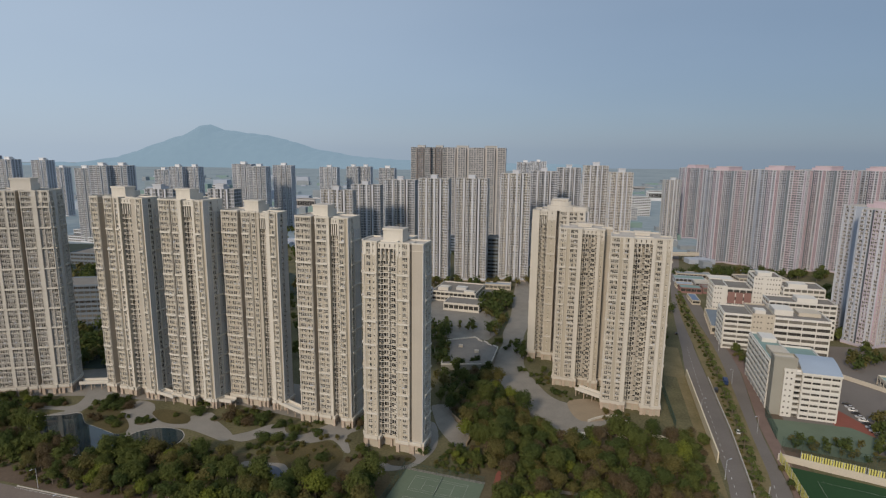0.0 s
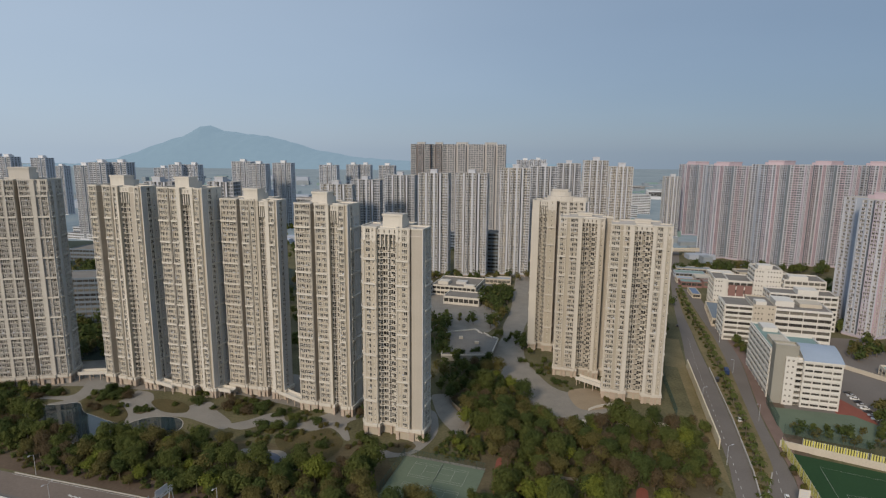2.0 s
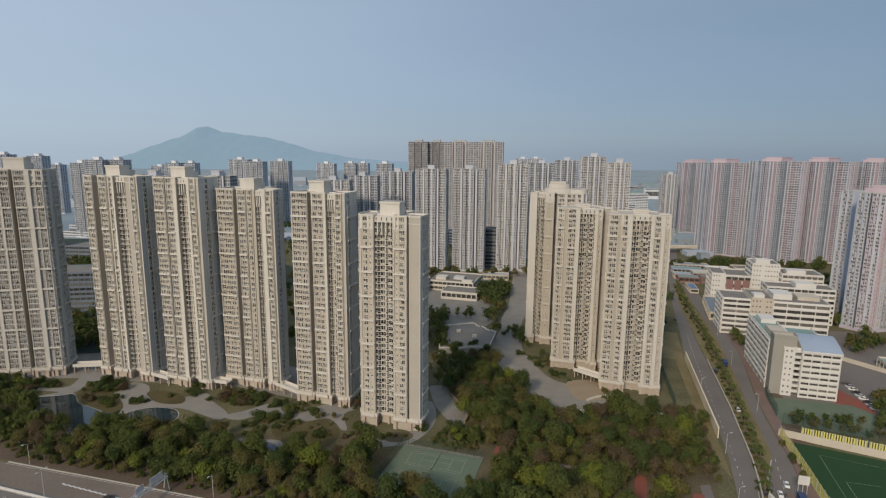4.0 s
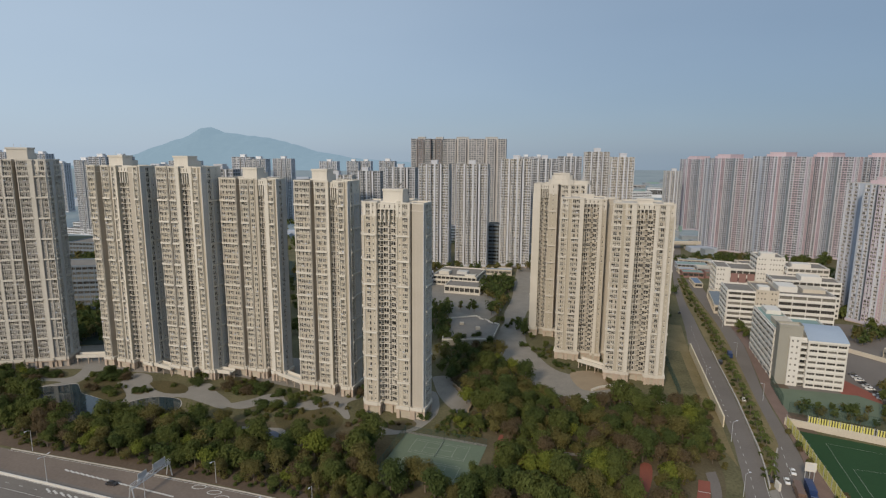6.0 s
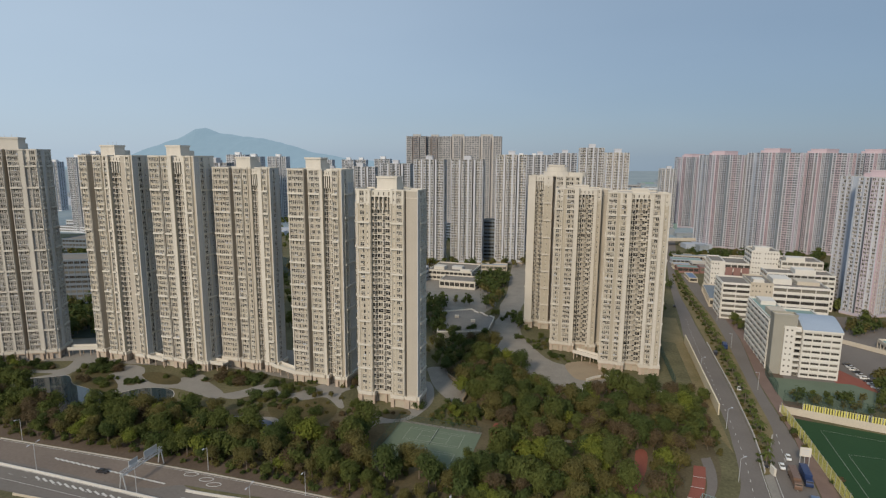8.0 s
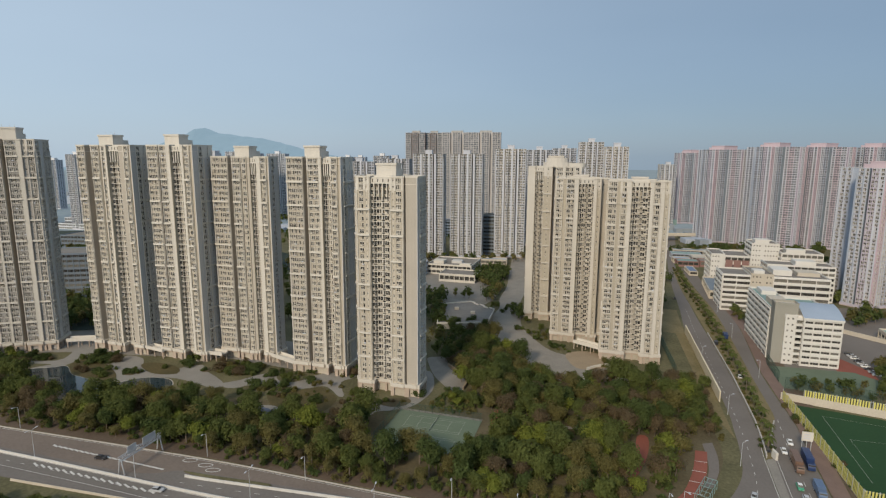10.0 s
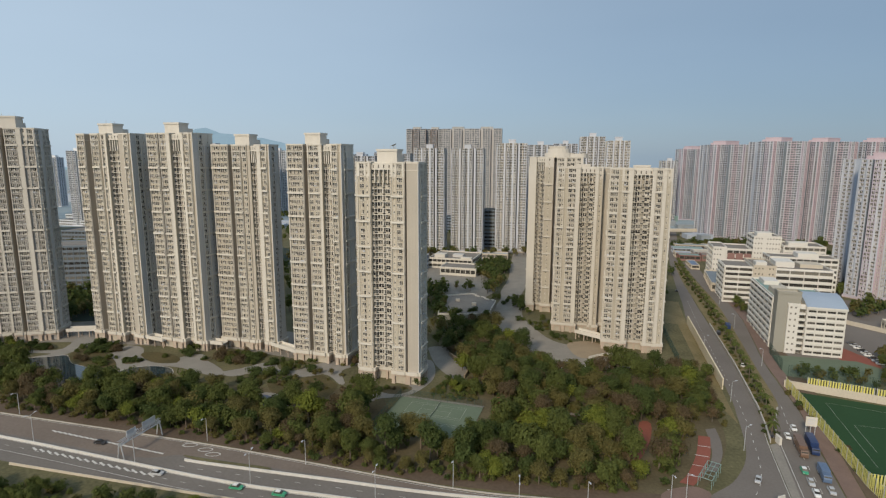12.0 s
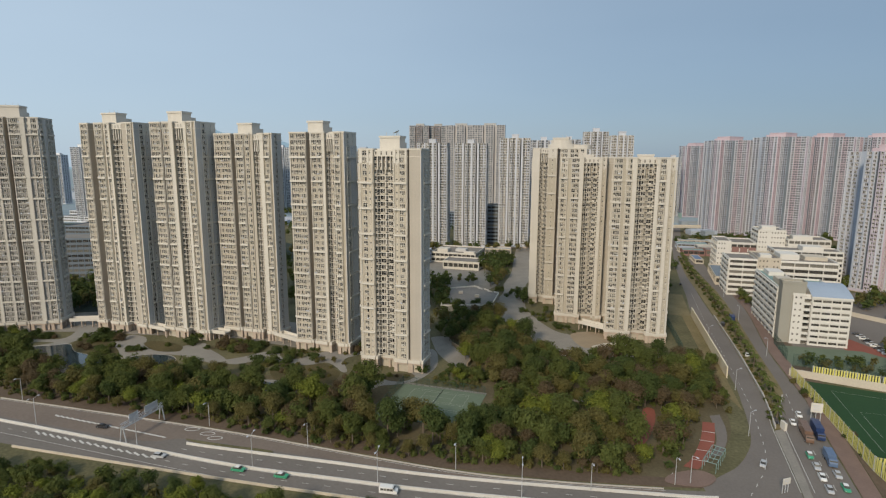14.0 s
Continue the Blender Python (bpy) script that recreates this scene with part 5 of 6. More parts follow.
for off in (2.2, 17.7):
    t = tagged(root("tennis_net", *cp(18.2, off)), "dark tennis net between two posts", "net", "tennis nets")
    d = CY * 12.6
    for e in (0, 1):
        g = Geo()
        g.bar((d.x * e, d.y * e, 0), (d.x * e, d.y * e, 1.2), 0.06)
        part("post", g, [M["mesh"]], t)
    g = Geo()
    for k in range(9):
        g.bar((0, 0, 0.1 + 0.11 * k), (d.x, d.y, 0.1 + 0.11 * k), 0.012, 0, 3)
    for k in range(64):
        g.bar((d.x * k / 63, d.y * k / 63, 0.1), (d.x * k / 63, d.y * k / 63, 0.98), 0.012, 0, 3)
    part("netting", g, [M["mesh"]], t)
    g = Geo()
    g.bar((0, 0, 1.02), (d.x, d.y, 1.02), 0.05, 0, 4)
    part("band", g, [M["line"]], t)


def mesh_fence(name, pts, h, label, step=3.0):
    t = tagged(root(name, *pts[0]), label, "fence")
    for a, b in zip(pts, pts[1:]):
        p, q = Vector(a) - Vector(pts[0]), Vector(b) - Vector(pts[0])
        ln = (q - p).length
        u = (q - p).normalized()
        for i in range(int(ln / step) + 1):
            c = p + u * i * step
            g = Geo()
            g.bar((*c, 0), (*c, h), 0.06)
            part("post", g, [M["mesh"]], t)
        g = Geo()
        k = int(ln / 0.35)
        for i in range(k):
            c = p + u * (i + 0.5) * ln / k
            g.bar((*c, 0.05), (*c, h), 0.02, 0, 3)
        for j in range(int(h / 0.35)):
            g.bar((*p, 0.1 + j * 0.35), (*q, 0.1 + j * 0.35), 0.02, 0, 3)
        part("netting", g, [M["mesh"]], t)
        g = Geo()
        g.bar((*p, h), (*q, h), 0.06, 0, 4)
        part("top_rail", g, [M["mesh"]], t)


mesh_fence("court_fence", [cp(-0.3, 30), cp(-0.3, -0.2), cp(36.5, -0.2)], 3.6, "dark green wire fence round the tennis court")
mesh_fence("ball_court_fence", [(113, 270), (128, 342)], 5.0, "tall dark green fence beside the ball court", 6.0)
mesh_fence("sports_fence", [(160, 262), (168, 288)], 6.0, "tall green netting beside the sports ground")
mesh_fence("sports_fence", [(157, 252), (190, 236), (214, 226)], 7.0, "tall green netting above the sports ground", 8.0)

# ---- highway furniture ----
def barrier(name, pts, h, w, label, mt):
    t = tagged(root(name, *pts[0]), label, "barrier", "road barriers")
    P = smooth(pts, 8, False)
    for a, b in zip(P, P[1:]):
        p, q = Vector(a) - Vector(pts[0]), Vector(b) - Vector(pts[0])
        u = (q - p).normalized()
        g = Geo()
        n = Vector((u.y, -u.x))
        g.slab(p, u, n, 0, (q - p).length - 0.03, -w / 2, w / 2, 0, h * 0.35)
        g.slab(p, u, n, 0, (q - p).length - 0.03, -w / 4, w / 4, h * 0.35, h)
        part("segment", g, [M[mt]], t)


BA1 = [(-92, 173), (-81, 170.6), (-40, 163), (-1, 156), (62, 149.3), (76, 148.4)]
BA2 = [(-420, 247), (-300, 219), (-170, 187.2), (-78, 162), (-40, 154.5), (-1, 148.2), (60, 141.6), (74, 140.6)]
barrier("road_barrier", BA1, 0.9, 0.7, "pale concrete barrier along the carriageway", "line")
barrier("road_barrier", BA2, 0.9, 0.8, "pale concrete barrier between the carriageways", "line")
barrier("road_barrier", [(-150, 169), (-74, 153.2), (-32, 145.2), (0, 139.7), (60, 133.2)], 0.8, 0.5, "pale low barrier at the road's edge", "concrete")
barrier("kerb_line", [(-185, 206), (-87, 183.4), (-5, 161), (30, 155.4), (62, 152.9)], 0.35, 0.5, "pale kerb along the slip road", "kerb")


def shifted(pts, d):
    return [(x, y - d) for x, y in pts]


def dashes(pts, on, off):
    P, out = smooth(pts, 8, False), []
    run = 0.0
    for a, b in zip(P, P[1:]):
        p, q = Vector(a), Vector(b)
        ln, u, s = (q - p).length, (q - p).normalized(), 0.0
        while s < ln:
            ph = run % (on + off)
            step = min(ln - s, (on - ph) if ph < on else (on + off - ph))
            if ph < on and step > 0.05:
                out.append((*(p + u * s), *(p + u * (s + step))))
            s += step + 1e-6
            run += step + 1e-6
    return out


def solid(pts):
    P = smooth(pts, 8, False)
    return [(*a, *b) for a, b in zip(P, P[1:])]


lines("road_marking_lane", dashes(shifted(BA2, 4.0), 2, 5) + dashes(shifted(BA1, 3.6), 2, 5) + solid(shifted(BA2, 7.0)) + solid(shifted(BA2, 0.9)) + solid(shifted(BA1, -0.8)) + solid(shifted(UP[2:7], 0.8)), 0.07, 0.16, "white lane lines of the carriageway")
hatch = []
for k in range(20):
    a = Vector((-152, 192)) + (Vector((-104, 177.6)) - Vector((-152, 192))) * k / 19
    hatch.append((a.x, a.y, a.x + 2.6, a.y - 1.4 + 0.03 * k))
for k in range(16):
    a = Vector((-150, 179.5)) + (Vector((-100, 164.8)) - Vector((-150, 179.5))) * k / 15
    hatch.append((a.x, a.y, a.x + 2.8, a.y - 1.9))
lines("road_marking_hatch", hatch, 0.072, 0.7, "white hatched chevrons between the lanes")
sheet("road_island", smooth([(-94, 176), (-80, 173), (-62, 169.4), (-64, 168), (-82, 171.4)], 4), 0.2, M["grass"], "thin grass island between the carriageways", "verge", 0.14)
for (x, y) in ((-95, 183), (-88, 180), (-84, 177)):
    lines("road_marking_ring", [(x + 2.6 * math.cos(a * 0.449), y + 1.2 * math.sin(a * 0.449), x + 2.6 * math.cos((a + 1) * 0.449), y + 1.2 * math.sin((a + 1) * 0.449)) for a in range(14)], 0.073, 0.35, "pale painted ring on the slip road")
lines("road_marking_street", dashes([(86, 150), (100, 168), (110, 192), (118, 216), (131, 262), (151, 336), (168, 394)], 2, 4) + solid([(101.5, 152), (114, 189), (119, 202)]) + dashes([(109, 140), (114, 158), (126, 194), (137, 222)], 3, 4) + solid([(105.5, 152), (119.5, 192)]), 0.06, 0.18, "white lane lines of the street")
lines("track_marking", [(88.4 - k * 3.7, 188.6 - k * 6.4, 92.4 - k * 3.4, 187.4 - k * 6.6) for k in range(4)], 0.10, 0.3, "white bars across the red path")
lines("road_marking_crossing", [(66 + 1.3 * i, 157.5 - 0.2 * i, 67.6 + 1.3 * i, 161 - 0.2 * i) for i in range(7)], 0.12, 0.55, "pale bars of the pedestrian crossing")
sheet("pavement_corner", smooth([(64, 156), (67, 160.5), (76, 163), (80, 159), (74, 154)], 4), 0.13, M["brickpave"], "red-brown paved corner at the junction", "pavement", 0.1)


def street_lamp(x, y, h, rz, arms=2):
    t = tagged(root("street_lamp", x, y, 0, rz), "slender grey street lamp with a curved arm", "street lamp", "street lamps")
    g = Geo()
    g.bar((0, 0, 0), (0, 0, h), 0.14, 0, 6, 0.08)
    part("pole", g, [M["steel"]], t)
    for s in ((-1, 1) if arms == 2 else (1,)):
        g = Geo()
        g.bar((0, 0, h), (0, s * 1.6, h + 0.5), 0.06, 0, 5)
        part("arm", g, [M["steel"]], t)
        g = Geo()
        g.box(-0.18, 0.18, min(s * 1.5, s * 2.4), max(s * 1.5, s * 2.4), h + 0.42, h + 0.6)
        part("lamp_head", g, [M["lightgrey"]], t)


for (x, y, h, rz, a) in ((-64.3, 159.8, 11, -10, 2), (-23.3, 151.6, 11, -8, 2), (19.2, 147, 11, -6, 2), (-108, 170.8, 11, -14, 2), (-152, 182.6, 11, -14, 2), (40, 151, 9, 180, 1), (-50, 172, 9, 170, 1), (-175, 204.8, 9, 165, 1), (-90, 186, 9, 165, 1), (0, 161, 9, 170, 1),
                        (103.5, 186, 9, -70, 1), (153.5, 268, 9, 110, 1), (118, 226, 9, -75, 1), (133, 287, 9, -75, 1), (66, 155, 9, 180, 1), (71, 156, 9, 200, 1), (170, 330, 9, 110, 1), (188, 388, 9, 110, 1)):
    street_lamp(x, y, h, rz, a)


def gantry():
    t = tagged(root("sign_gantry", -114.5, 173.6, 0, 75), "grey steel sign gantry spanning the carriageway", "gantry")
    for e in (0, 17.3):
        for s in (-1.3, 1.3):
            g = Geo()
            g.bar((e, s, 0), (e, s * 0.25, 5.6), 0.22, 0, 6)
            part("leg", g, [M["steel"]], t)
    for z in (5.3, 6.5):
        for s in (-0.4, 0.4):
            g = Geo()
            g.bar((-0.6, s, z), (17.9, s, z), 0.12, 0, 5)
            part("chord", g, [M["steel"]], t)
    for i in range(12):
        g = Geo()
        g.bar((i * 1.5, -0.4, 5.3 + 1.2 * (i % 2)), (i * 1.5 + 1.5, -0.4, 6.5 - 1.2 * (i % 2)), 0.07, 0, 4)
        part("brace", g, [M["steel"]], t)
    for (a, b) in ((3.6, 7.6), (10.4, 16.4)):
        g = Geo()
        g.box(a, b, 0.5, 0.66, 5.4, 8.2)
        part("sign_panel", g, [M["steel"]], t, "grey back of a road sign")
    g = Geo()
    g.box(-0.4, 17.6, -0.9, -0.45, 5.1, 5.2)
    part("catwalk", g, [M["steel"]], t)


gantry()


def billboard(x, y, rz, w, h, z, label):
    t = tagged(root("billboard", x, y, 0, rz), label, "sign")
    g = Geo()
    g.box(-w / 2, w / 2, -0.15, 0.15, z, z + h)
    part("panel", g, [M["white"]], t)
    for s in (-0.4, 0, 0.4):
        g = Geo()
        g.bar((w * s, 0.25, 0), (w * s, 0.25, z + h * 0.8), 0.14, 0, 5)
        part("leg", g, [M["steel"]], t)
    for k in range(3):
        g = Geo()
        g.box(-w * 0.35, w * 0.3, -0.17, -0.155, z + h * (0.25 + 0.22 * k), z + h * (0.33 + 0.22 * k))
        part("text_bar", g, [M["lightgrey"]], t)


billboard(133.4, 197, GRID, 3.8, 3.6, 4.2, "white billboard on steel legs beside the footway")
billboard(97, 152, 20, 2.6, 1.8, 3.0, "white sign board at the junction")
tt = tagged(root("planter_marker", 118.6, 190.6), "pale stone end wall of the planted strip", "wall")
g = Geo()
g.box(-0.45, 0.45, -0.6, 2.2, 0, 3.0)
part("body", g, [M["white"]], tt)
wall_run("planter_wall", [(115.8, 191.5), (120.6, 203.5), (126.6, 220.5), (140.6, 268.5), (158.6, 337.5)], 1.0, 0.35, M["kerb"], "low pale wall along the planted strip")
wall_run("planter_wall", [(119.2, 193), (125, 205.5), (134, 219.5)], 1.0, 0.35, M["kerb"], "low pale wall at the strip's end")

wall_run("garden_wall", smooth([(69, 275), (76, 279.5), (85.4, 281.5), (90, 274)], 4, False), 1.1, 0.35, M["white"], "low white wall round the tower forecourt")


def climbing_frame():
    t = tagged(root("climbing_frame", 81.5, 168.8, 0, -37), "pale green steel frame on the grass", "frame")
    for i in range(5):
        for s in (0, 4):
            g = Geo()
            g.bar((s, i * 3 - 6, 0), (s, i * 3 - 6, 3.2), 0.1)
            part("post", g, [M["greenroof"]], t)
        g = Geo()
        g.bar((0, i * 3 - 6, 3.2), (4, i * 3 - 6, 3.2), 0.1)
        part("beam", g, [M["greenroof"]], t)
    for s in (0, 1.3, 2.6, 4):
        g = Geo()
        g.bar((s, -6, 3.2), (s, 6, 3.2), 0.1)
        part("beam", g, [M["greenroof"]], t)


climbing_frame()


# ---- vehicles ----
def paint(name, c):
    return mat(name, c, 0.35, 0.04, 0.5, 4.0, spec=0.5)


CARS = {"white": paint("car_white", (0.72, 0.72, 0.70)), "dark": paint("car_dark", (0.03, 0.03, 0.035)), "silver": paint("car_silver", (0.42, 0.43, 0.44)), "green": paint("taxi_green", (0.05, 0.30, 0.17)), "blue": paint("truck_blue", (0.02, 0.04, 0.11)), "brown": paint("truck_brown", (0.16, 0.10, 0.07)), "steelblue": paint("truck_steel_blue", (0.10, 0.15, 0.24))}


def loft(name, secs, m, parent, label=""):
    """A body from cross-sections along y: (y, half width, z0, z1)."""
    g = Geo()
    for (y, w, z0, z1) in secs:
        g.v += [(-w, y, z0), (w, y, z0), (w * 0.98, y, z1), (-w * 0.98, y, z1)]
    for i in range(len(secs) - 1):
        a, b = 4 * i, 4 * i + 4
        for k in range(4):
            g.f.append((a + k, a + (k + 1) % 4, b + (k + 1) % 4, b + k))
            g.m.append(0)
    e = 4 * len(secs) - 4
    g.f += [(3, 2, 1, 0), (e, e + 1, e + 2, e + 3)]
    g.m += [0, 0]
    return part(name, g, [m], parent, label)


def wheels(t, w, ys, r):
    for y in ys:
        for s in (-1, 1):
            g = Geo()
            g.bar((s * (w - 0.22), y, r), (s * (w + 0.02), y, r), r, 0, 12)
            o = part("wheel", g, [M["black"]], t)
            g = Geo()
            g.bar((s * (w + 0.0), y, r), (s * (w + 0.035), y, r), r * 0.55, 0, 8)
            part("rim", g, [M["steel"]], o)


def car(x, y, rz, c, label, roof=None, name="car"):
    t = tagged(root(name, x, y, 0.06, rz), label, "car", "cars on the roads")
    loft("body", [(-2.2, 0.78, 0.35, 0.75), (-2.1, 0.86, 0.28, 0.85), (-1.2, 0.88, 0.25, 0.95), (1.3, 0.88, 0.25, 0.95), (2.0, 0.85, 0.28, 0.85), (2.2, 0.76, 0.35, 0.72)], CARS[c], t)
    loft("cabin", [(-1.75, 0.74, 0.94, 0.97), (-1.05, 0.68, 0.94, 1.42), (0.35, 0.68, 0.94, 1.44), (1.15, 0.74, 0.94, 0.98)], M["glass"], t, "dark car windows")
    loft("roof", [(-1.1, 0.6, 1.40, 1.46), (-0.9, 0.66, 1.40, 1.49), (0.2, 0.66, 1.40, 1.50), (0.45, 0.6, 1.40, 1.46)], CARS[roof or c], t)
    wheels(t, 0.84, (-1.35, 1.35), 0.31)
    for yy, m in ((2.18, "line"), (-2.19, "track")):
        for s in (-0.55, 0.55):
            g = Geo()
            g.box(s - 0.16, s + 0.16, yy - 0.05, yy + 0.05, 0.58, 0.72)
            part("headlight" if yy > 0 else "tail_light", g, [M[m]], t)


def van(x, y, rz, c, label, ln=5.4, h=2.2, w=0.95, name="van", cat="van"):
    t = tagged(root(name, x, y, 0.06, rz), label, cat, "cars on the roads")
    loft("body", [(-ln / 2, w * 0.95, 0.4, h * 0.95), (-ln / 2 + 0.2, w, 0.35, h), (ln * 0.25, w, 0.35, h), (ln * 0.38, w, 0.35, h * 0.6), (ln / 2, w * 0.95, 0.4, h * 0.5)], CARS[c], t)
    g = Geo()
    for s in (-1, 1):
        for k in range(4):
            y0 = -ln / 2 + 0.5 + k * ln * 0.18
            g.box(s * w - 0.02, s * w + 0.02, y0, y0 + ln * 0.15, h * 0.55, h * 0.85)
    g.box(-w * 0.85, w * 0.85, ln * 0.30, ln * 0.34, h * 0.62, h * 0.92)
    part("side_glass", g, [M["glass"]], t)
    wheels(t, w - 0.03, (-ln * 0.32, ln * 0.32), 0.36)


def truck(x, y, rz, cab, load, label, ln=10.0, h=3.4, w=1.25, name="truck", cat="truck"):
    t = tagged(root(name, x, y, 0.06, rz), label, cat, "cars on the roads")
    g = Geo()
    g.box(-w * 0.8, w * 0.8, -ln / 2, ln / 2 - 0.4, 0.6, 1.0)
    part("chassis", g, [M["black"]], t)
    loft("cab", [(ln / 2 - 2.2, w * 0.97, 0.5, 2.7), (ln / 2 - 0.5, w * 0.97, 0.5, 2.75), (ln / 2, w * 0.95, 0.55, 1.6)], CARS[cab], t)
    g = Geo()
    g.box(-w * 0.85, w * 0.85, ln / 2 - 0.28, ln / 2 - 0.2, 1.65, 2.5)
    part("windscreen", g, [M["glass"]], t)
    loft("load_box", [(-ln / 2, w * 0.98, 1.0, h - 0.05), (-ln / 2 + 0.15, w, 1.0, h), (ln / 2 - 2.6, w, 1.0, h), (ln / 2 - 2.45, w * 0.98, 1.0, h - 0.05)], CARS[load], t)
    for k in range(6):
        g = Geo()
        y0 = -ln / 2 + 0.5 + k * (ln - 3.4) / 5
        g.box(-w - 0.04, w + 0.04, y0 - 0.05, y0 + 0.05, 1.0, h + 0.03)
        part("rib", g, [CARS[load]], t)
    wheels(t, w - 0.05, (-ln * 0.36, -ln * 0.24, ln * 0.36), 0.5)


RD = 180 + GRID - 4
truck(123.6, 186.5, RD, "brown", "brown", "brown container truck waiting in the queue", 12, 3.6)
truck(128.4, 187.8, RD, "blue", "blue", "dark blue box truck waiting beside the divider", 11, 3.8)
truck(121, 169.5, RD, "steelblue", "steelblue", "steel blue box truck in the queue", 8, 3.4)
for (x, y, c, r, lab) in ((124.6, 196, "white", None, "white saloon car waiting in the queue"), (130.6, 202.5, "white", None, "white car in the outer lane"), (116.6, 172.8, "green", "white", "green taxi with a pale roof"), (114.6, 166, "silver", None, "silver car in the queue"), (112.6, 160, "white", None, "white car in the queue"), (110.6, 153.5, "silver", None, "silver car near the junction"), (118.2, 161.5, "silver", None, "grey saloon car in the queue"), (116, 154.5, "green", "white", "green and white taxi near the junction"), (119, 197, "dark", None, "dark car beside the planted strip")):
    car(x, y, RD, c, lab, r)
car(98.5, 167, RD - 15, "silver", "silver car turning into the junction")
HW = 180 + 80
for (x, y, c, r, lab) in ((-68.0, 157.6, "green", "white", "green taxi on the carriageway"), (-53.5, 154.6, "green", "white", "green taxi following on the carriageway"), (-128, 183.2, "dark", None, "dark car on the far lane"), (-97, 164.5, "silver", None, "silver estate car on the carriageway")):
    car(x, y, HW, c, lab, r)
van(-19.5, 147.8, HW + 2, "white", "white minibus on the carriageway")
car(171.5, 424, RD + 180, "dark", "dark car driving up the street")
van(155, 318, RD + 180, "dark", "dark van on the side street")
truck(166, 330, RD + 180, "blue", "blue", "dark blue truck on the side street", 9, 3.4)
car(144, 268, RD + 180, "white", "white car on the side street")
for i in range(9):
    car(215 + i * 0.9, 272 + i * 4.0, 70, ("white", "silver", "dark")[i % 3], "parked car in the school yard")


# ---- trees and shrubs ----
def inside(p, poly):
    x, y = p
    c = False
    for i in range(len(poly)):
        (x0, y0), (x1, y1) = poly[i], poly[i - 1]
        if (y0 > y) != (y1 > y) and x < (x1 - x0) * (y - y0) / (y1 - y0) + x0:
            c = not c
    return c


def crown_geo(rnd, h, r, leaves, size, low=0.26):
    """Leaf clumps on many lobes, thinner towards the edge; returns the leaf mesh data and the lobes."""
    g = Geo()
    lobes = []
    for k in range(rnd.randint(13, 17)):
        a, f = rnd.uniform(0, 2 * math.pi), rnd.random()
        q = math.sqrt(rnd.random()) * r * (0.78 - 0.45 * abs(f - 0.4))
        lobes.append((q * math.cos(a), q * math.sin(a), h * (low + 0.14 + (0.78 - low) * f), r * rnd.uniform(0.24, 0.42)))
    lobes.append((0, 0, h * 0.66, r * 0.55))
    tot = sum(l[3] ** 2 for l in lobes)
    for (lx, ly, lz, lr) in lobes:
        for k in range(int(leaves * lr * lr / tot)):
            d = Vector((rnd.gauss(0, 1), rnd.gauss(0, 1), rnd.gauss(0.15, 1))).normalized()
            c = Vector((lx, ly, lz)) + Vector((d.x, d.y, d.z * 0.85)) * lr * (0.55 + 0.75 * rnd.random() ** 0.8)
            out = Vector((c.x, c.y, (c.z - h * 0.45) * 0.9)).normalized()
            n = (d * 0.6 + out * 0.7 + Vector((rnd.uniform(-1, 1), rnd.uniform(-1, 1), rnd.uniform(-0.4, 1.0))) * 0.55).normalized()
            s = n.cross(Vector((rnd.uniform(-1, 1), rnd.uniform(-1, 1), 0.3))).normalized()
            t = n.cross(s)
            e = size * rnd.uniform(0.5, 1.35)
            a, b = s * e, t * e * rnd.uniform(0.5, 0.9)
            w = n * e * 0.25
            i = len(g.v)
            g.v += [tuple(c - a), tuple(c + b + w * 0.4), tuple(c + a - w), tuple(c - b)]
            g.f.append((i, i + 1, i + 2, i + 3))
            g.m.append(0)
    return g, lobes


def tree_proto(seed, h, r, leaf, leaves=950, size=0.42, limbs=7, label=""):
    rnd = random.Random(seed)
    t = tagged(root("tree", 0, -500, -50), label, "tree", "garden and roadside trees")
    cg, lobes = crown_geo(rnd, h, r, leaves, size)
    tr = Geo()
    lean = Vector((rnd.uniform(-0.3, 0.3), rnd.uniform(-0.3, 0.3), h * 0.5))
    tr.bar((0, 0, -0.3), tuple(lean), 0.028 * h, 0, 7, 0.017 * h)
    for (lx, ly, lz, lr) in lobes[:limbs]:
        tr.bar(tuple(lean * rnd.uniform(0.6, 1.0)), (lx, ly, lz), 0.011 * h, 0, 4, 0.004 * h)
    part("trunk", tr, [M["bark"]], t)
    part("crown", cg, [LEAF[leaf]], t)
    return t


def palm_proto(seed, h):
    rnd = random.Random(seed)
    t = tagged(root("palm_tree", 0, -500, -50), "palm with arching fronds in the planted strip", "palm tree", "palms in the strip")
    g = Geo()
    g.bar((0, 0, -0.2), (0.2, 0.1, h), 0.2, 0, 7, 0.13)
    part("trunk", g, [M["bark"]], t)
    f = Geo()
    for k in range(13):
        a = k * 2 * math.pi / 13 + rnd.uniform(-0.2, 0.2)
        up = rnd.uniform(0.2, 1.2)
        pts = []
        for s in range(6):
            q = s / 5
            pts.append(Vector((0.2 + math.cos(a) * 2.4 * q, 0.1 + math.sin(a) * 2.4 * q, h + up * q * 1.6 - 2.2 * q * q)))
        side = Vector((-math.sin(a), math.cos(a), 0))
        for s in range(5):
            for sg in (-1, 1):
                w0, w1 = 0.42 * math.sin(0.5 + 2.4 * s / 5), 0.42 * math.sin(0.5 + 2.4 * (s + 1) / 5)
                dz = Vector((0, 0, -0.16))
                f.quad(tuple(pts[s]), tuple(pts[s + 1]), tuple(pts[s + 1] + side * sg * w1 + dz), tuple(pts[s] + side * sg * w0 + dz))
    part("crown", f, [LEAF[1]], t)
    return t


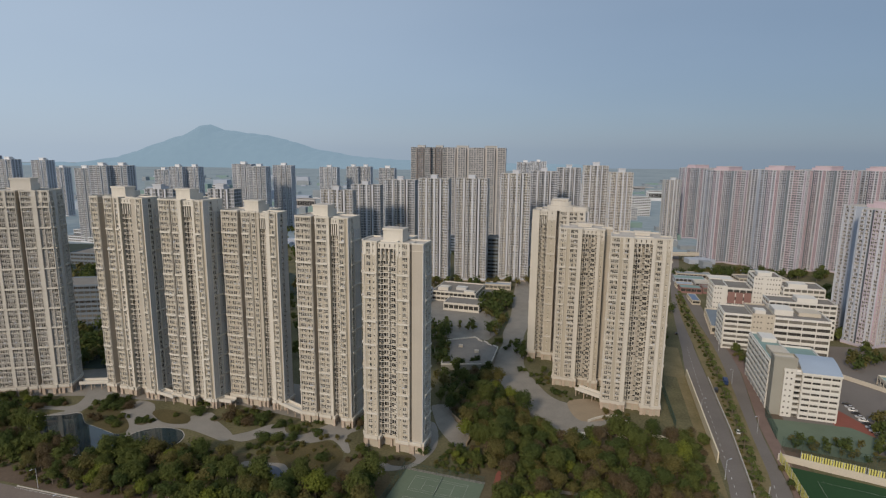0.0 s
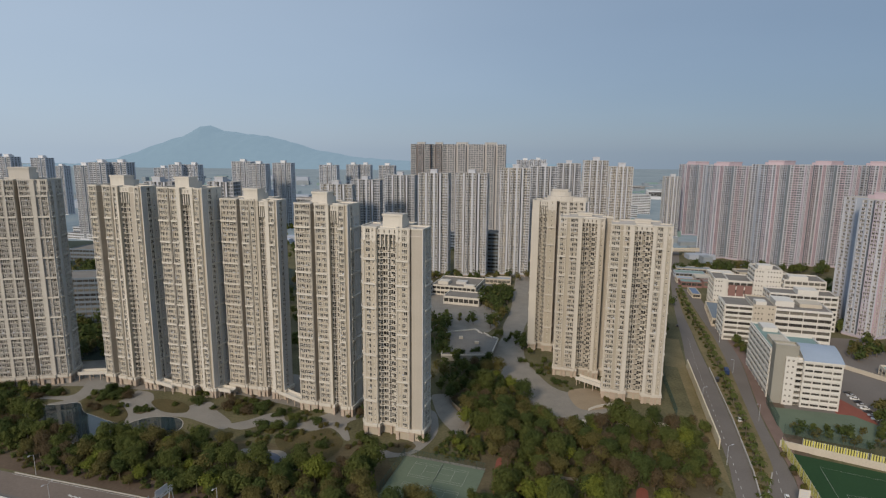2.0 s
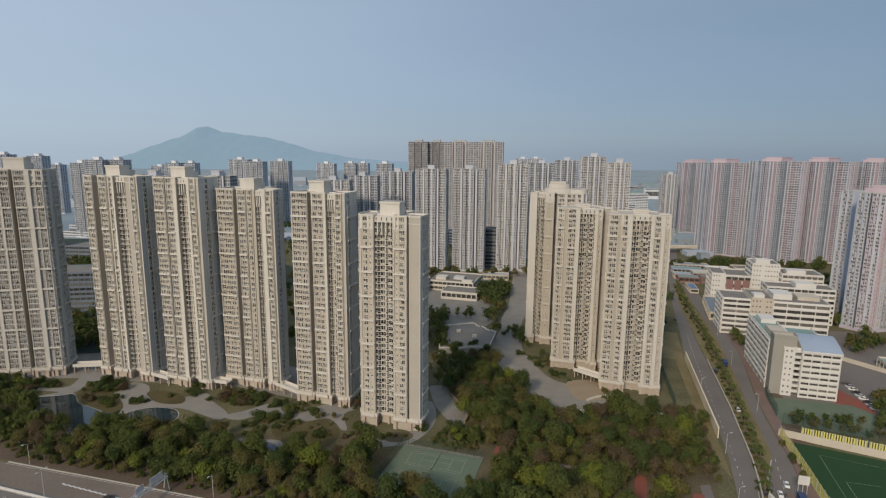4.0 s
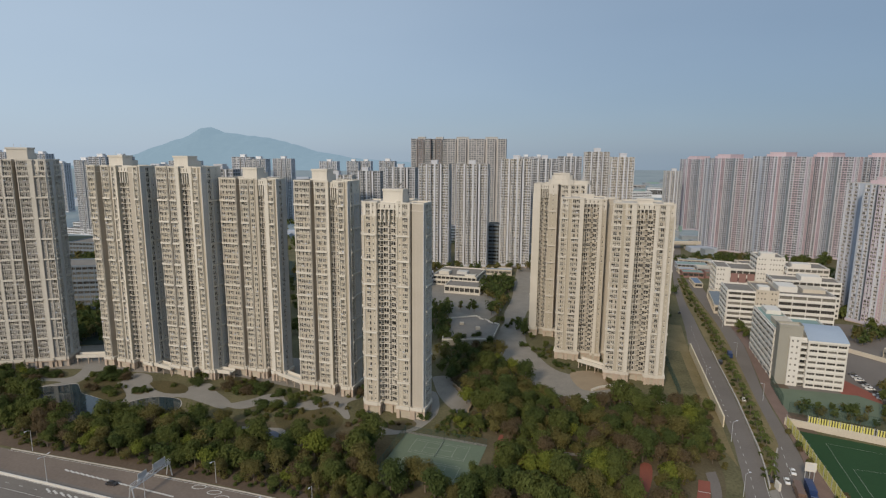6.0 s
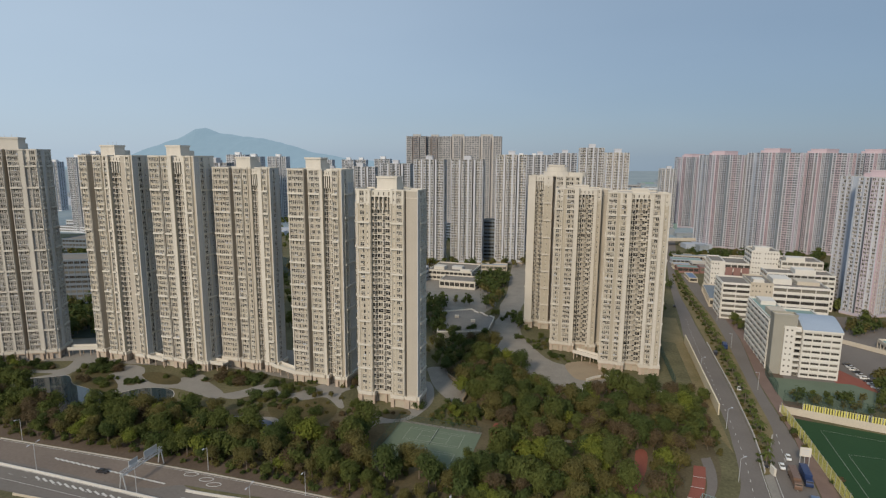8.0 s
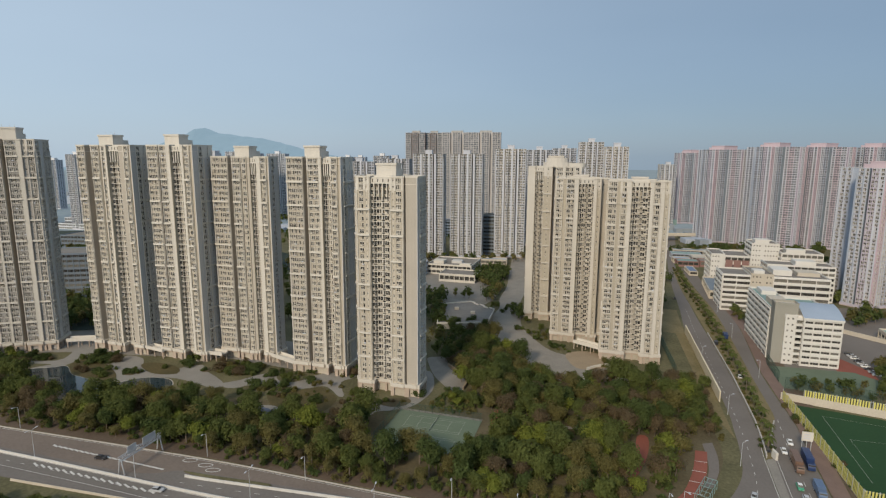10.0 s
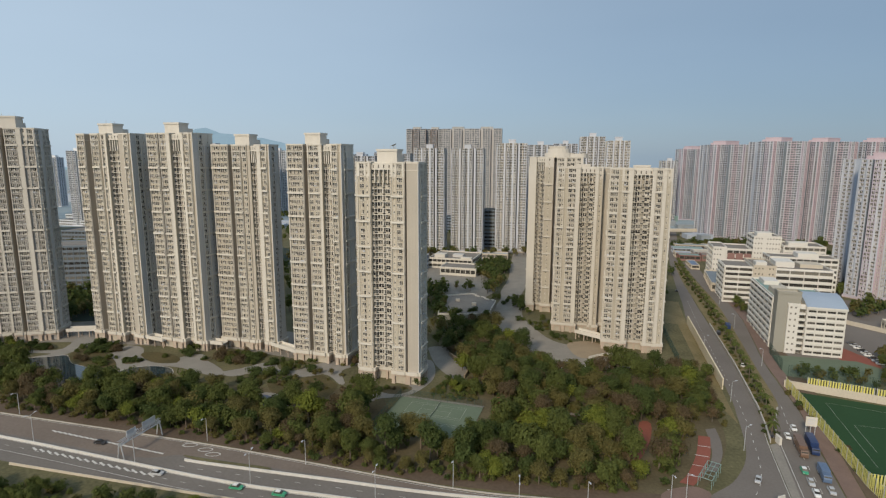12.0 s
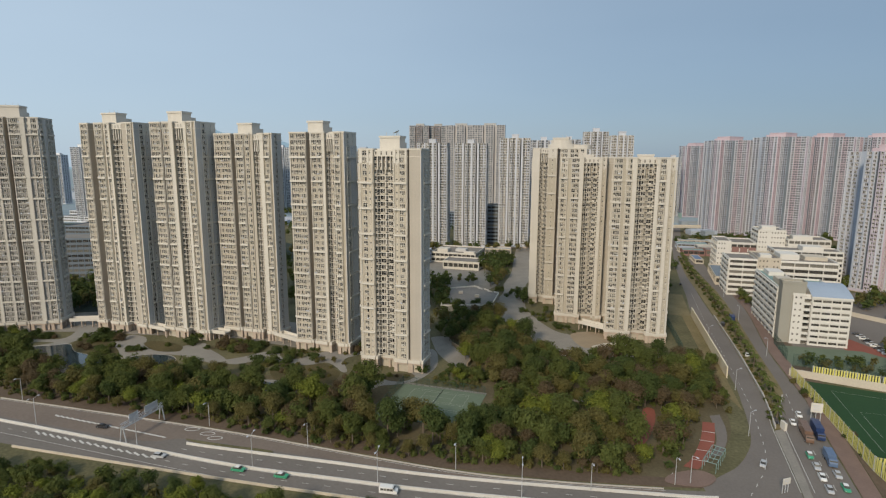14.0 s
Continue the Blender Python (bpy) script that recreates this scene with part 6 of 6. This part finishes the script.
def shrub_proto(seed, r, leaf, leaves=420, size=0.26, label="dense rounded green garden shrub"):
    rnd = random.Random(seed)
    t = tagged(root("shrub", 0, -500, -50), label, "shrub", "garden shrubs")
    cg, lobes = crown_geo(rnd, r * 1.5, r, leaves, size, 0.3)
    cg.v = [(x, y, (z - r * 0.45)) for x, y, z in cg.v]
    st = Geo()
    for (lx, ly, lz, lr) in lobes[:4]:
        st.bar((0, 0, 0), (lx, ly, lz - r * 0.45), 0.05, 0, 4, 0.02)
    part("stem", st, [M["bark"]], t)
    part("crown", cg, [LEAF[leaf]], t)
    return t


PROTO = {
    0: [tree_proto(1, 10.5, 4.8, 0, 2465, 0.32, label="dark green broad-leaved tree with dense leaves"), tree_proto(2, 9.0, 4.2, 0, 2125, 0.32, label="dark green round-crowned tree on bare earth")],
    1: [tree_proto(3, 10.0, 4.6, 1, 2380, 0.32, label="mid-green broad-leaved tree in the belt"), tree_proto(4, 8.0, 4.0, 1, 2125, 0.30, label="mid-green tree with a spreading crown"), tree_proto(9, 11.5, 4.4, 1, 2380, 0.32, label="tall mid-green tree with an uneven crown")],
    2: [tree_proto(5, 9.0, 4.4, 2, 2380, 0.32, label="bright yellow-green tree in full leaf")],
    3: [tree_proto(6, 9.5, 4.2, 3, 2210, 0.27, label="olive tree with thinning leaves"), tree_proto(7, 8.0, 3.8, 3, 1955, 0.26, label="olive-brown tree standing half bare")],
    4: [tree_proto(8, 8.5, 3.8, 4, 1360, 0.24, label="rusty brown tree with few leaves")],
}
SHRUB = [shrub_proto(21, 2.2, 0), shrub_proto(22, 1.8, 1), shrub_proto(23, 2.0, 3, label="olive-brown garden shrub with small leaves"), shrub_proto(24, 1.6, 4, label="reddish-brown garden shrub beside the path")]
PALM = [palm_proto(31, 5.0), palm_proto(32, 6.2)]
BUSH = [shrub_proto(61, 4.2, 0, 1100, 0.36, "broad dark green bush mass at the tower foot"), shrub_proto(62, 4.0, 4, 900, 0.34, "broad rusty-brown bush mass beside the garden path"), shrub_proto(63, 3.8, 1, 1000, 0.36, "broad green bush mass in the garden bed")]
RT = random.Random(77)
KEEP = [[cp(-3, -3), cp(-3, 33), cp(38, 33), cp(38, -3)], [(72, 163), (79, 159), (88, 164), (98, 176), (105, 190), (109, 202), (98, 204), (90, 197), (83, 184), (75, 171)], [(59, 177), (65, 172), (73, 185), (80, 207), (70, 207), (63, 191)], [(36, 202), (37, 214), (46, 212), (54, 206), (50, 200)], [(16, 227), (13.5, 214), (13, 204), (17, 204), (18.4, 213), (21, 226)],
        [(46, 255), (48, 262), (66, 262), (64, 254)], [(-98, 214), (-96, 232), (-76, 233), (-68, 222), (-72, 214)],
        [(-164, 236), (-166, 260), (-130, 260), (-128, 240), (-137, 234), (-150, 231)], [(-228, 260), (-204, 272), (-160, 250), (-166, 236), (-190, 244), (-214, 254)]]


class Stuff:
    """Far trees joined into one mesh."""

    def __init__(self):
        self.v, self.f, self.m, self.n = [], [], [], 0

    def add(self, src, m):
        for o in src.children:
            me = o.data
            k = len(me.vertices)
            co = np.empty(k * 3, dtype=np.float64)
            me.vertices.foreach_get("co", co)
            mm = np.array(m)
            self.v.append(co.reshape(-1, 3) @ mm[:3, :3].T + mm[:3, 3])
            mi = MATS.index(me.materials[0])
            for p in me.polygons:
                self.f.append([self.n + i for i in p.vertices])
                self.m.append(mi)
            self.n += k

    def done(self, name, label):
        me = bpy.data.meshes.new(name)
        me.from_pydata(np.concatenate(self.v).tolist(), [], self.f)
        for x in MATS:
            me.materials.append(x)
        me.polygons.foreach_set("material_index", self.m)
        me.update()
        return tagged(new(name, me), label, "trees", kind="stuff")


MATS = LEAF + [M["bark"]]
FAR_TREES = Stuff()


def scatter(poly, gap, mix, lo, hi, protos=None, joined=None):
    """Things set on a loose grid inside an outline."""
    xs_, ys_ = [p[0] for p in poly], [p[1] for p in poly]
    y = min(ys_)
    while y < max(ys_):
        x = min(xs_)
        while x < max(xs_):
            p = (x + RT.uniform(-0.42, 0.42) * gap, y + RT.uniform(-0.42, 0.42) * gap)
            x += gap
            if not inside(p, poly) or any(inside(p, k) for k in KEEP):
                continue
            kind = RT.choices(range(len(mix)), mix)[0]
            src = RT.choice(protos[kind]) if protos else RT.choice(PROTO[kind])
            s = RT.uniform(lo, hi)
            m = pose(*p, 0, 0, 0, RT.uniform(0, 360)) @ Matrix.Diagonal((s, s, s * RT.uniform(0.85, 1.15), 1))
            if joined:
                joined.add(src, m)
            else:
                copy_thing(src, m)
        y += gap


LOW = {0: [tree_proto(41, 10, 4.6, 0, 135, 1.0, 1, label="far tree")], 1: [tree_proto(42, 9, 4.2, 1, 130, 1.0, 1, label="far tree")], 2: [tree_proto(43, 9, 4.2, 3, 120, 0.95, 1, label="far tree")]}
THICK = {k: [shrub_proto(50 + k, 2.2, k, 130, 0.42)] for k in (0, 1, 3)}
THICK = {i: THICK[k] for i, k in enumerate((0, 1, 3))}
SH = {i: [s] for i, s in enumerate(SHRUB)}
BELT_W = [(-300, 243), (-185, 215), (-87, 192), (-10, 171), (-34, 196), (-36, 224), (-48, 216), (-66, 212), (-98, 212), (-102, 232), (-130, 238), (-152, 236), (-172, 230), (-210, 243), (-232, 262), (-300, 282)]
BELT_E = [(-8, 169), (60, 161), (74, 166), (84, 184), (92, 200), (102, 215), (111, 244), (116, 258), (98, 260), (84, 256), (70, 262), (46, 252), (36, 280), (24, 318), (4, 330), (8, 290), (9, 262), (10, 240), (18, 222), (20, 200), (-10, 188), (-20, 190)]
BELT_S = [(-176, 152), (-150, 160), (-74, 145), (-32, 137), (0, 131), (60, 124), (40, 104), (-160, 122)]
UNDER = Stuff()
for belt, gap in ((BELT_W, 5.2), (BELT_E, 4.9), (BELT_S, 5.6)):
    scatter(belt, gap, (3, 4, 3), 0.6, 1.25, THICK, UNDER)
scatter([(-190, 210), (-129, 198), (-92, 188), (-57, 177), (-5, 164), (60, 157.5), (60, 162), (-5, 170), (-92, 195), (-190, 218)], 3.4, (2, 2, 3), 0.5, 1.0, THICK, UNDER)
scatter([(8, 232), (20, 230), (20, 290), (6, 290), (7, 262)], 4.5, (3, 3, 2), 0.7, 1.3, THICK, UNDER)
scatter([(-12, 228), (8, 221), (14, 232), (8, 246), (-4, 242)], 2.6, (3, 2, 2), 0.5, 0.9, THICK, UNDER)
scatter([(-86, 238), (-60, 246), (-54, 236), (-58, 222), (-72, 226)], 5.5, (1, 2, 3), 0.3, 0.6, THICK, UNDER)
UNDER.done("undergrowth", "low mixed green undergrowth beneath the trees")
# the canopy between the trees that stand out
FILL = {0: [tree_proto(71, 8.5, 4.6, 0, 840, 0.48, 2, label="tree")], 1: [tree_proto(72, 8.0, 4.6, 1, 840, 0.48, 2, label="tree")], 2: [tree_proto(73, 7.5, 4.2, 3, 750, 0.45, 2, label="tree")], 3: [tree_proto(74, 7.0, 4.0, 4, 600, 0.41, 2, label="tree")], 4: [tree_proto(75, 7.0, 4.2, 2, 780, 0.45, 2, label="tree")]}
CANOPY = Stuff()
for belt, gap in ((BELT_W, 7.8), (BELT_E, 8.8), (BELT_S, 6.0), ([(2, 256), (18, 250), (26, 296), (12, 335), (2, 320)], 8.5)):
    scatter(belt, gap, (2, 4, 2, 1, 1.2) if belt is not BELT_S else (1, 4, 1, 0, 4), 0.8 if belt is not BELT_S else 0.5, 1.15 if belt is not BELT_S else 0.75, FILL, CANOPY)
scatter([(8, 248), (20, 246), (22, 292), (0, 300), (-8, 288), (8, 264)], 6.5, (2, 3, 2, 2, 0.6), 0.6, 1.0, FILL, CANOPY)
scatter([(-6, 236), (10, 226), (14, 236), (8, 244), (-2, 244)], 5.0, (2, 2, 2, 3, 0.4), 0.45, 0.7, FILL, CANOPY)
scatter([(98, 204), (106, 206), (118, 240), (124, 268), (112, 262), (106, 236)], 5.5, (2, 4, 2, 2, 0.5), 0.5, 0.85, FILL, CANOPY)
scatter([(-300, 270), (-240, 268), (-226, 277), (-246, 286), (-300, 292)], 5.0, (3, 3, 1, 0.5, 0.3), 0.5, 0.8, FILL, CANOPY)
CANOPY.done("woodland", "dense mixed green and olive trees along the highway")
scatter([(-300, 245), (-185, 217), (-87, 194), (-10, 173), (-34, 196), (-36, 224), (-48, 216), (-66, 212), (-98, 212), (-102, 232), (-130, 238), (-152, 236), (-172, 230), (-210, 243), (-232, 262), (-300, 282)], 9.2, (2.5, 4, 1.0, 4, 2.2), 0.85, 1.35)
scatter([(-8, 171), (60, 163), (74, 168), (84, 184), (92, 200), (102, 215), (111, 244), (116, 258), (98, 260), (84, 256), (70, 262), (46, 252), (36, 280), (24, 318), (4, 330), (8, 290), (9, 262), (10, 240), (18, 222), (20, 200), (-10, 188), (-20, 190)], 8.8, (2.2, 4, 1.1, 4, 2.6), 0.8, 1.4)
scatter([(-190, 210), (-129, 198), (-92, 188), (-57, 177), (-5, 164), (66, 157), (66, 163), (-5, 171), (-92, 196), (-190, 219)], 6.4, (1.5, 4, 1.4, 4, 3), 0.55, 0.95)
scatter([(36, 202), (60, 199), (60, 214), (40, 222)], 6.5, (1, 3, 2, 3, 2), 0.5, 0.8)
scatter([(-176, 152), (-150, 160), (-74, 145), (-32, 137), (0, 131), (60, 124), (40, 100), (-160, 122)], 8.6, (2, 4, 2, 2, 0), 0.55, 0.85)
scatter([(14, 472), (32, 462), (56, 505), (54, 524), (30, 522), (20, 500)], 7, (4, 2, 0.2), 0.8, 1.15, LOW, FAR_TREES)
scatter([(26, 398), (38, 440), (44, 505), (24, 510), (18, 470), (30, 440), (20, 420)], 8, (1, 1, 1), 0.8, 1.2, LOW, FAR_TREES)
scatter([(-18, 415), (16, 418), (18, 440), (-14, 440)], 9, (1, 1, 1), 0.5, 0.9, LOW, FAR_TREES)
scatter([(-14, 345), (-6, 345), (-8, 410), (-16, 410)], 7, (1, 1, 1), 0.7, 1.0, LOW, FAR_TREES)
scatter([(206, 258), (240, 240), (262, 275), (222, 290)], 7, (1, 1, 1), 0.7, 1.1, LOW, FAR_TREES)
scatter([(160, 252), (196, 238), (212, 246), (206, 258), (168, 262)], 5, (1, 1, 1), 0.4, 0.7, LOW, FAR_TREES)
scatter([(-260, 318), (-200, 330), (-196, 380), (-260, 380)], 9, (1, 1, 1), 0.8, 1.2, LOW, FAR_TREES)
scatter([(-40, 560), (90, 560), (90, 585), (-40, 575)], 10, (1, 1, 1), 0.9, 1.2, LOW, FAR_TREES)
scatter([(290, 360), (300, 395), (262, 372), (256, 350)], 7, (1, 1, 1), 0.7, 1.0, LOW, FAR_TREES)
scatter([(186, 365), (194, 388), (204, 392), (200, 362)], 5.5, (1, 1, 1), 0.5, 0.8, LOW, FAR_TREES)
scatter([(216, 640), (300, 650), (420, 640), (420, 628), (300, 630), (216, 620)], 11, (1, 1, 1), 0.8, 1.1, LOW, FAR_TREES)
scatter([(190, 700), (280, 700), (320, 900), (200, 950)], 22, (1, 1, 1), 0.9, 1.3, LOW, FAR_TREES)
for (poly, gap) in (([(-560, 480), (-330, 440), (-300, 620), (-470, 620)], 13), ([(112, 400), (150, 390), (175, 470), (130, 480)], 9), ([(130, 480), (196, 480), (215, 640), (140, 640)], 12), ([(-340, 335), (-205, 345), (-196, 600), (-420, 600)], 13), ([(-190, 345), (-40, 340), (-40, 560), (-190, 560)], 19), ([(120, 440), (160, 440), (190, 560), (300, 1000), (100, 1000)], 22), ([(-420, 610), (90, 640), (100, 1000), (-600, 1000)], 30), ([(260, 620), (520, 610), (520, 660), (270, 650)], 14), ([(250, 420), (300, 400), (420, 560), (300, 580)], 18)):
    scatter(poly, gap, (3, 3, 1), 0.8, 1.4, LOW, FAR_TREES)
scatter([(-8, 290), (4, 290), (2, 345), (-10, 350), (-16, 310)], 7, (3, 2, 2), 0.6, 1.0, LOW, FAR_TREES)
scatter([(-20, 360), (-8, 356), (-10, 420), (-28, 430)], 8, (3, 2, 1), 0.7, 1.1, LOW, FAR_TREES)
scatter([(40, 355), (48, 350), (46, 392), (40, 400)], 6, (3, 2, 1), 0.5, 0.8, LOW, FAR_TREES)
# shrubs round the tower feet, paths and bank
for (poly, gap) in (([(-248, 280), (-216, 279), (-218, 285), (-244, 287)], 2.6), ([(-200, 284), (-190, 281), (-182, 284), (-186, 290), (-198, 290)], 2.6), ([(-124, 268), (-112, 258), (-100, 262), (-98, 276), (-122, 280)], 2.8), ([(-100, 244), (-84, 246), (-70, 243), (-74, 238), (-98, 232)], 2.8), ([(-190, 268), (-182, 262), (-174, 257), (-176, 263), (-184, 270)], 3.4), ([(-84, 258), (-70, 262), (-66, 268), (-82, 268)], 2.6), ([(-52, 232), (-44, 228), (-40, 236), (-46, 244)], 2.8),
                    ([(-170, 262), (-158, 263), (-159, 267), (-168, 268)], 2.6), ([(-56, 262), (-48, 258), (-46, 268), (-56, 270)], 3.0), ([(-34, 231), (-20, 234), (-22, 237), (-34, 236)], 2.6), ([(44, 326), (54, 318), (60, 322), (52, 342)], 3.2), ([(56, 304), (66, 300), (64, 312), (56, 316)], 3.0),
                    ([(84, 280), (90, 276), (96, 284), (88, 288)], 2.8), ([(-6, 240), (8, 234), (8, 246), (-2, 248)], 3.0), ([(146, 214), (151, 238), (146, 236), (140, 206)], 3.0), ([(101, 196), (108, 206), (114, 232), (108, 226)], 3.0), ([(84, 160), (96, 174), (100, 186), (95, 182)], 3.4), ([(134, 168), (142, 190), (137, 192), (131, 172)], 3.4)):
    scatter(poly, gap * 1.35, (3, 3, 3, 1), 0.6, 1.15, SH)
# large rounded shrubs and small trees in the garden
for (x, y, k, s, n) in ((-188, 284, 0, 0.6, 5), (-230, 282, 0, 0.4, 6), (-190, 272, 1, 0.3, 3), (-137, 283, 1, 0.5, 4), (-119, 275, 4, 0.55, 6), (-108, 270, 3, 0.5, 5), (-92, 262, 0, 0.4, 6), (-76, 258, 1, 0.4, 4), (-163, 262, 0, 0.3, 4), (-176, 266, 1, 0.35, 4), (-52, 268, 0, 0.45, 4), (-40, 240, 1, 0.35, 3), (-62, 248, 3, 0.4, 5), (46, 336, 1, 0.5, 4), (58, 308, 0, 0.5, 4), (40, 380, 0, 0.5, 3), (84, 283, 3, 0.5, 3), (30, 392, 1, 0.5, 4), (4, 350, 0, 0.7, 5), (14, 340, 0, 0.7, 5), (26, 300, 3, 0.7, 5), (34, 276, 4, 0.7, 4)):
    for q in range(n):
        e = s * RT.uniform(0.75, 1.2)
        px, py, ang = x + RT.gauss(0, 7 * s + 1.5), y + RT.gauss(0, 2.5 * s + 1), RT.uniform(0, 360)
        if q % 2:
            copy_thing(SHRUB[{0: 0, 1: 1, 3: 2, 4: 3}[k]], pose(px, py, 0, 0, 0, ang) @ Matrix.Diagonal((1.9 * e, 1.9 * e, 2.2 * e, 1)))
        else:
            copy_thing(RT.choice(PROTO[k]), pose(px, py, -0.12 * e * 9, 0, 0, ang) @ Matrix.Diagonal((e, e, e, 1)))
for (x, y, k, s) in ((-243, 275, 1, 0.9), (-236, 275, 0, 0.9), (-229, 276, 1, 0.95), (-222, 279, 0, 0.8), (-192, 276, 0, 1.05), (-186, 277, 0, 1.1), (-180.5, 277, 1, 0.9), (-201, 281, 2, 0.6), (-175, 258, 2, 0.8), (-180, 261, 0, 0.75), (-188, 263, 1, 0.7), (-194, 266, 1, 0.6), (-164.5, 262.5, 0, 0.5), (-139, 273, 0, 0.95), (-120, 267, 1, 1.0), (-114, 265, 2, 0.8), (-108, 264, 1, 1.1), (-103, 268, 0, 1.0),
                     (-128, 267, 0, 0.45), (-91, 262, 0, 0.85), (-84, 259, 2, 0.7), (-95, 248, 0, 1.0), (-88, 248, 2, 1.0), (-81, 249, 0, 0.8), (-150, 270, 2, 0.5), (-70, 255, 0, 0.8), (-50, 266, 1, 0.8), (-62, 232, 0, 0.8), (-16, 240, 0, 0.8)):
    copy_thing(BUSH[k], pose(x, y, 0.05, 0, 0, RT.uniform(0, 360)) @ Matrix.Diagonal((s * 1.15, s * 1.15, s * RT.uniform(0.75, 1.05), 1)))
strip_c = [(117.5, 194), (126.5, 211), (137, 243), (150, 287), (166, 342), (181, 398), (196, 462), (219, 545)]
for i, (a, b) in enumerate(zip(strip_c, strip_c[1:])):
    k = int((Vector(b) - Vector(a)).length / 5.5)
    for j in range(k):
        q = Vector(a).lerp(Vector(b), (j + 0.5) / k)
        copy_thing(PALM[j % 2], pose(q.x + RT.uniform(-0.8, 0.8), q.y, 0.1, 0, 0, RT.uniform(0, 360)) @ Matrix.Diagonal((*[RT.uniform(0.75, 1.1)] * 3, 1)))
        for e in (-1, 1):
            copy_thing(SHRUB[(j + i) % 3], pose(q.x + e * RT.uniform(0.6, 2.6), q.y + RT.uniform(1, 3), 0.1, 0, 0, RT.uniform(0, 360)) @ Matrix.Diagonal((*[RT.uniform(0.5, 0.8)] * 3, 1)))
scatter([(-330, 330), (-250, 335), (-215, 345), (-215, 385), (-350, 400)], 9, (3, 3, 1), 0.9, 1.2, FILL, FAR_TREES)
FAR_TREES.done("far_woodland", "scattered green trees among the buildings")
for p in [q for v in (*PROTO.values(), *LOW.values(), *THICK.values(), *FILL.values()) for q in v] + SHRUB + PALM + BUSH:
    for o in (*p.children_recursive, p):
        bpy.data.objects.remove(o)
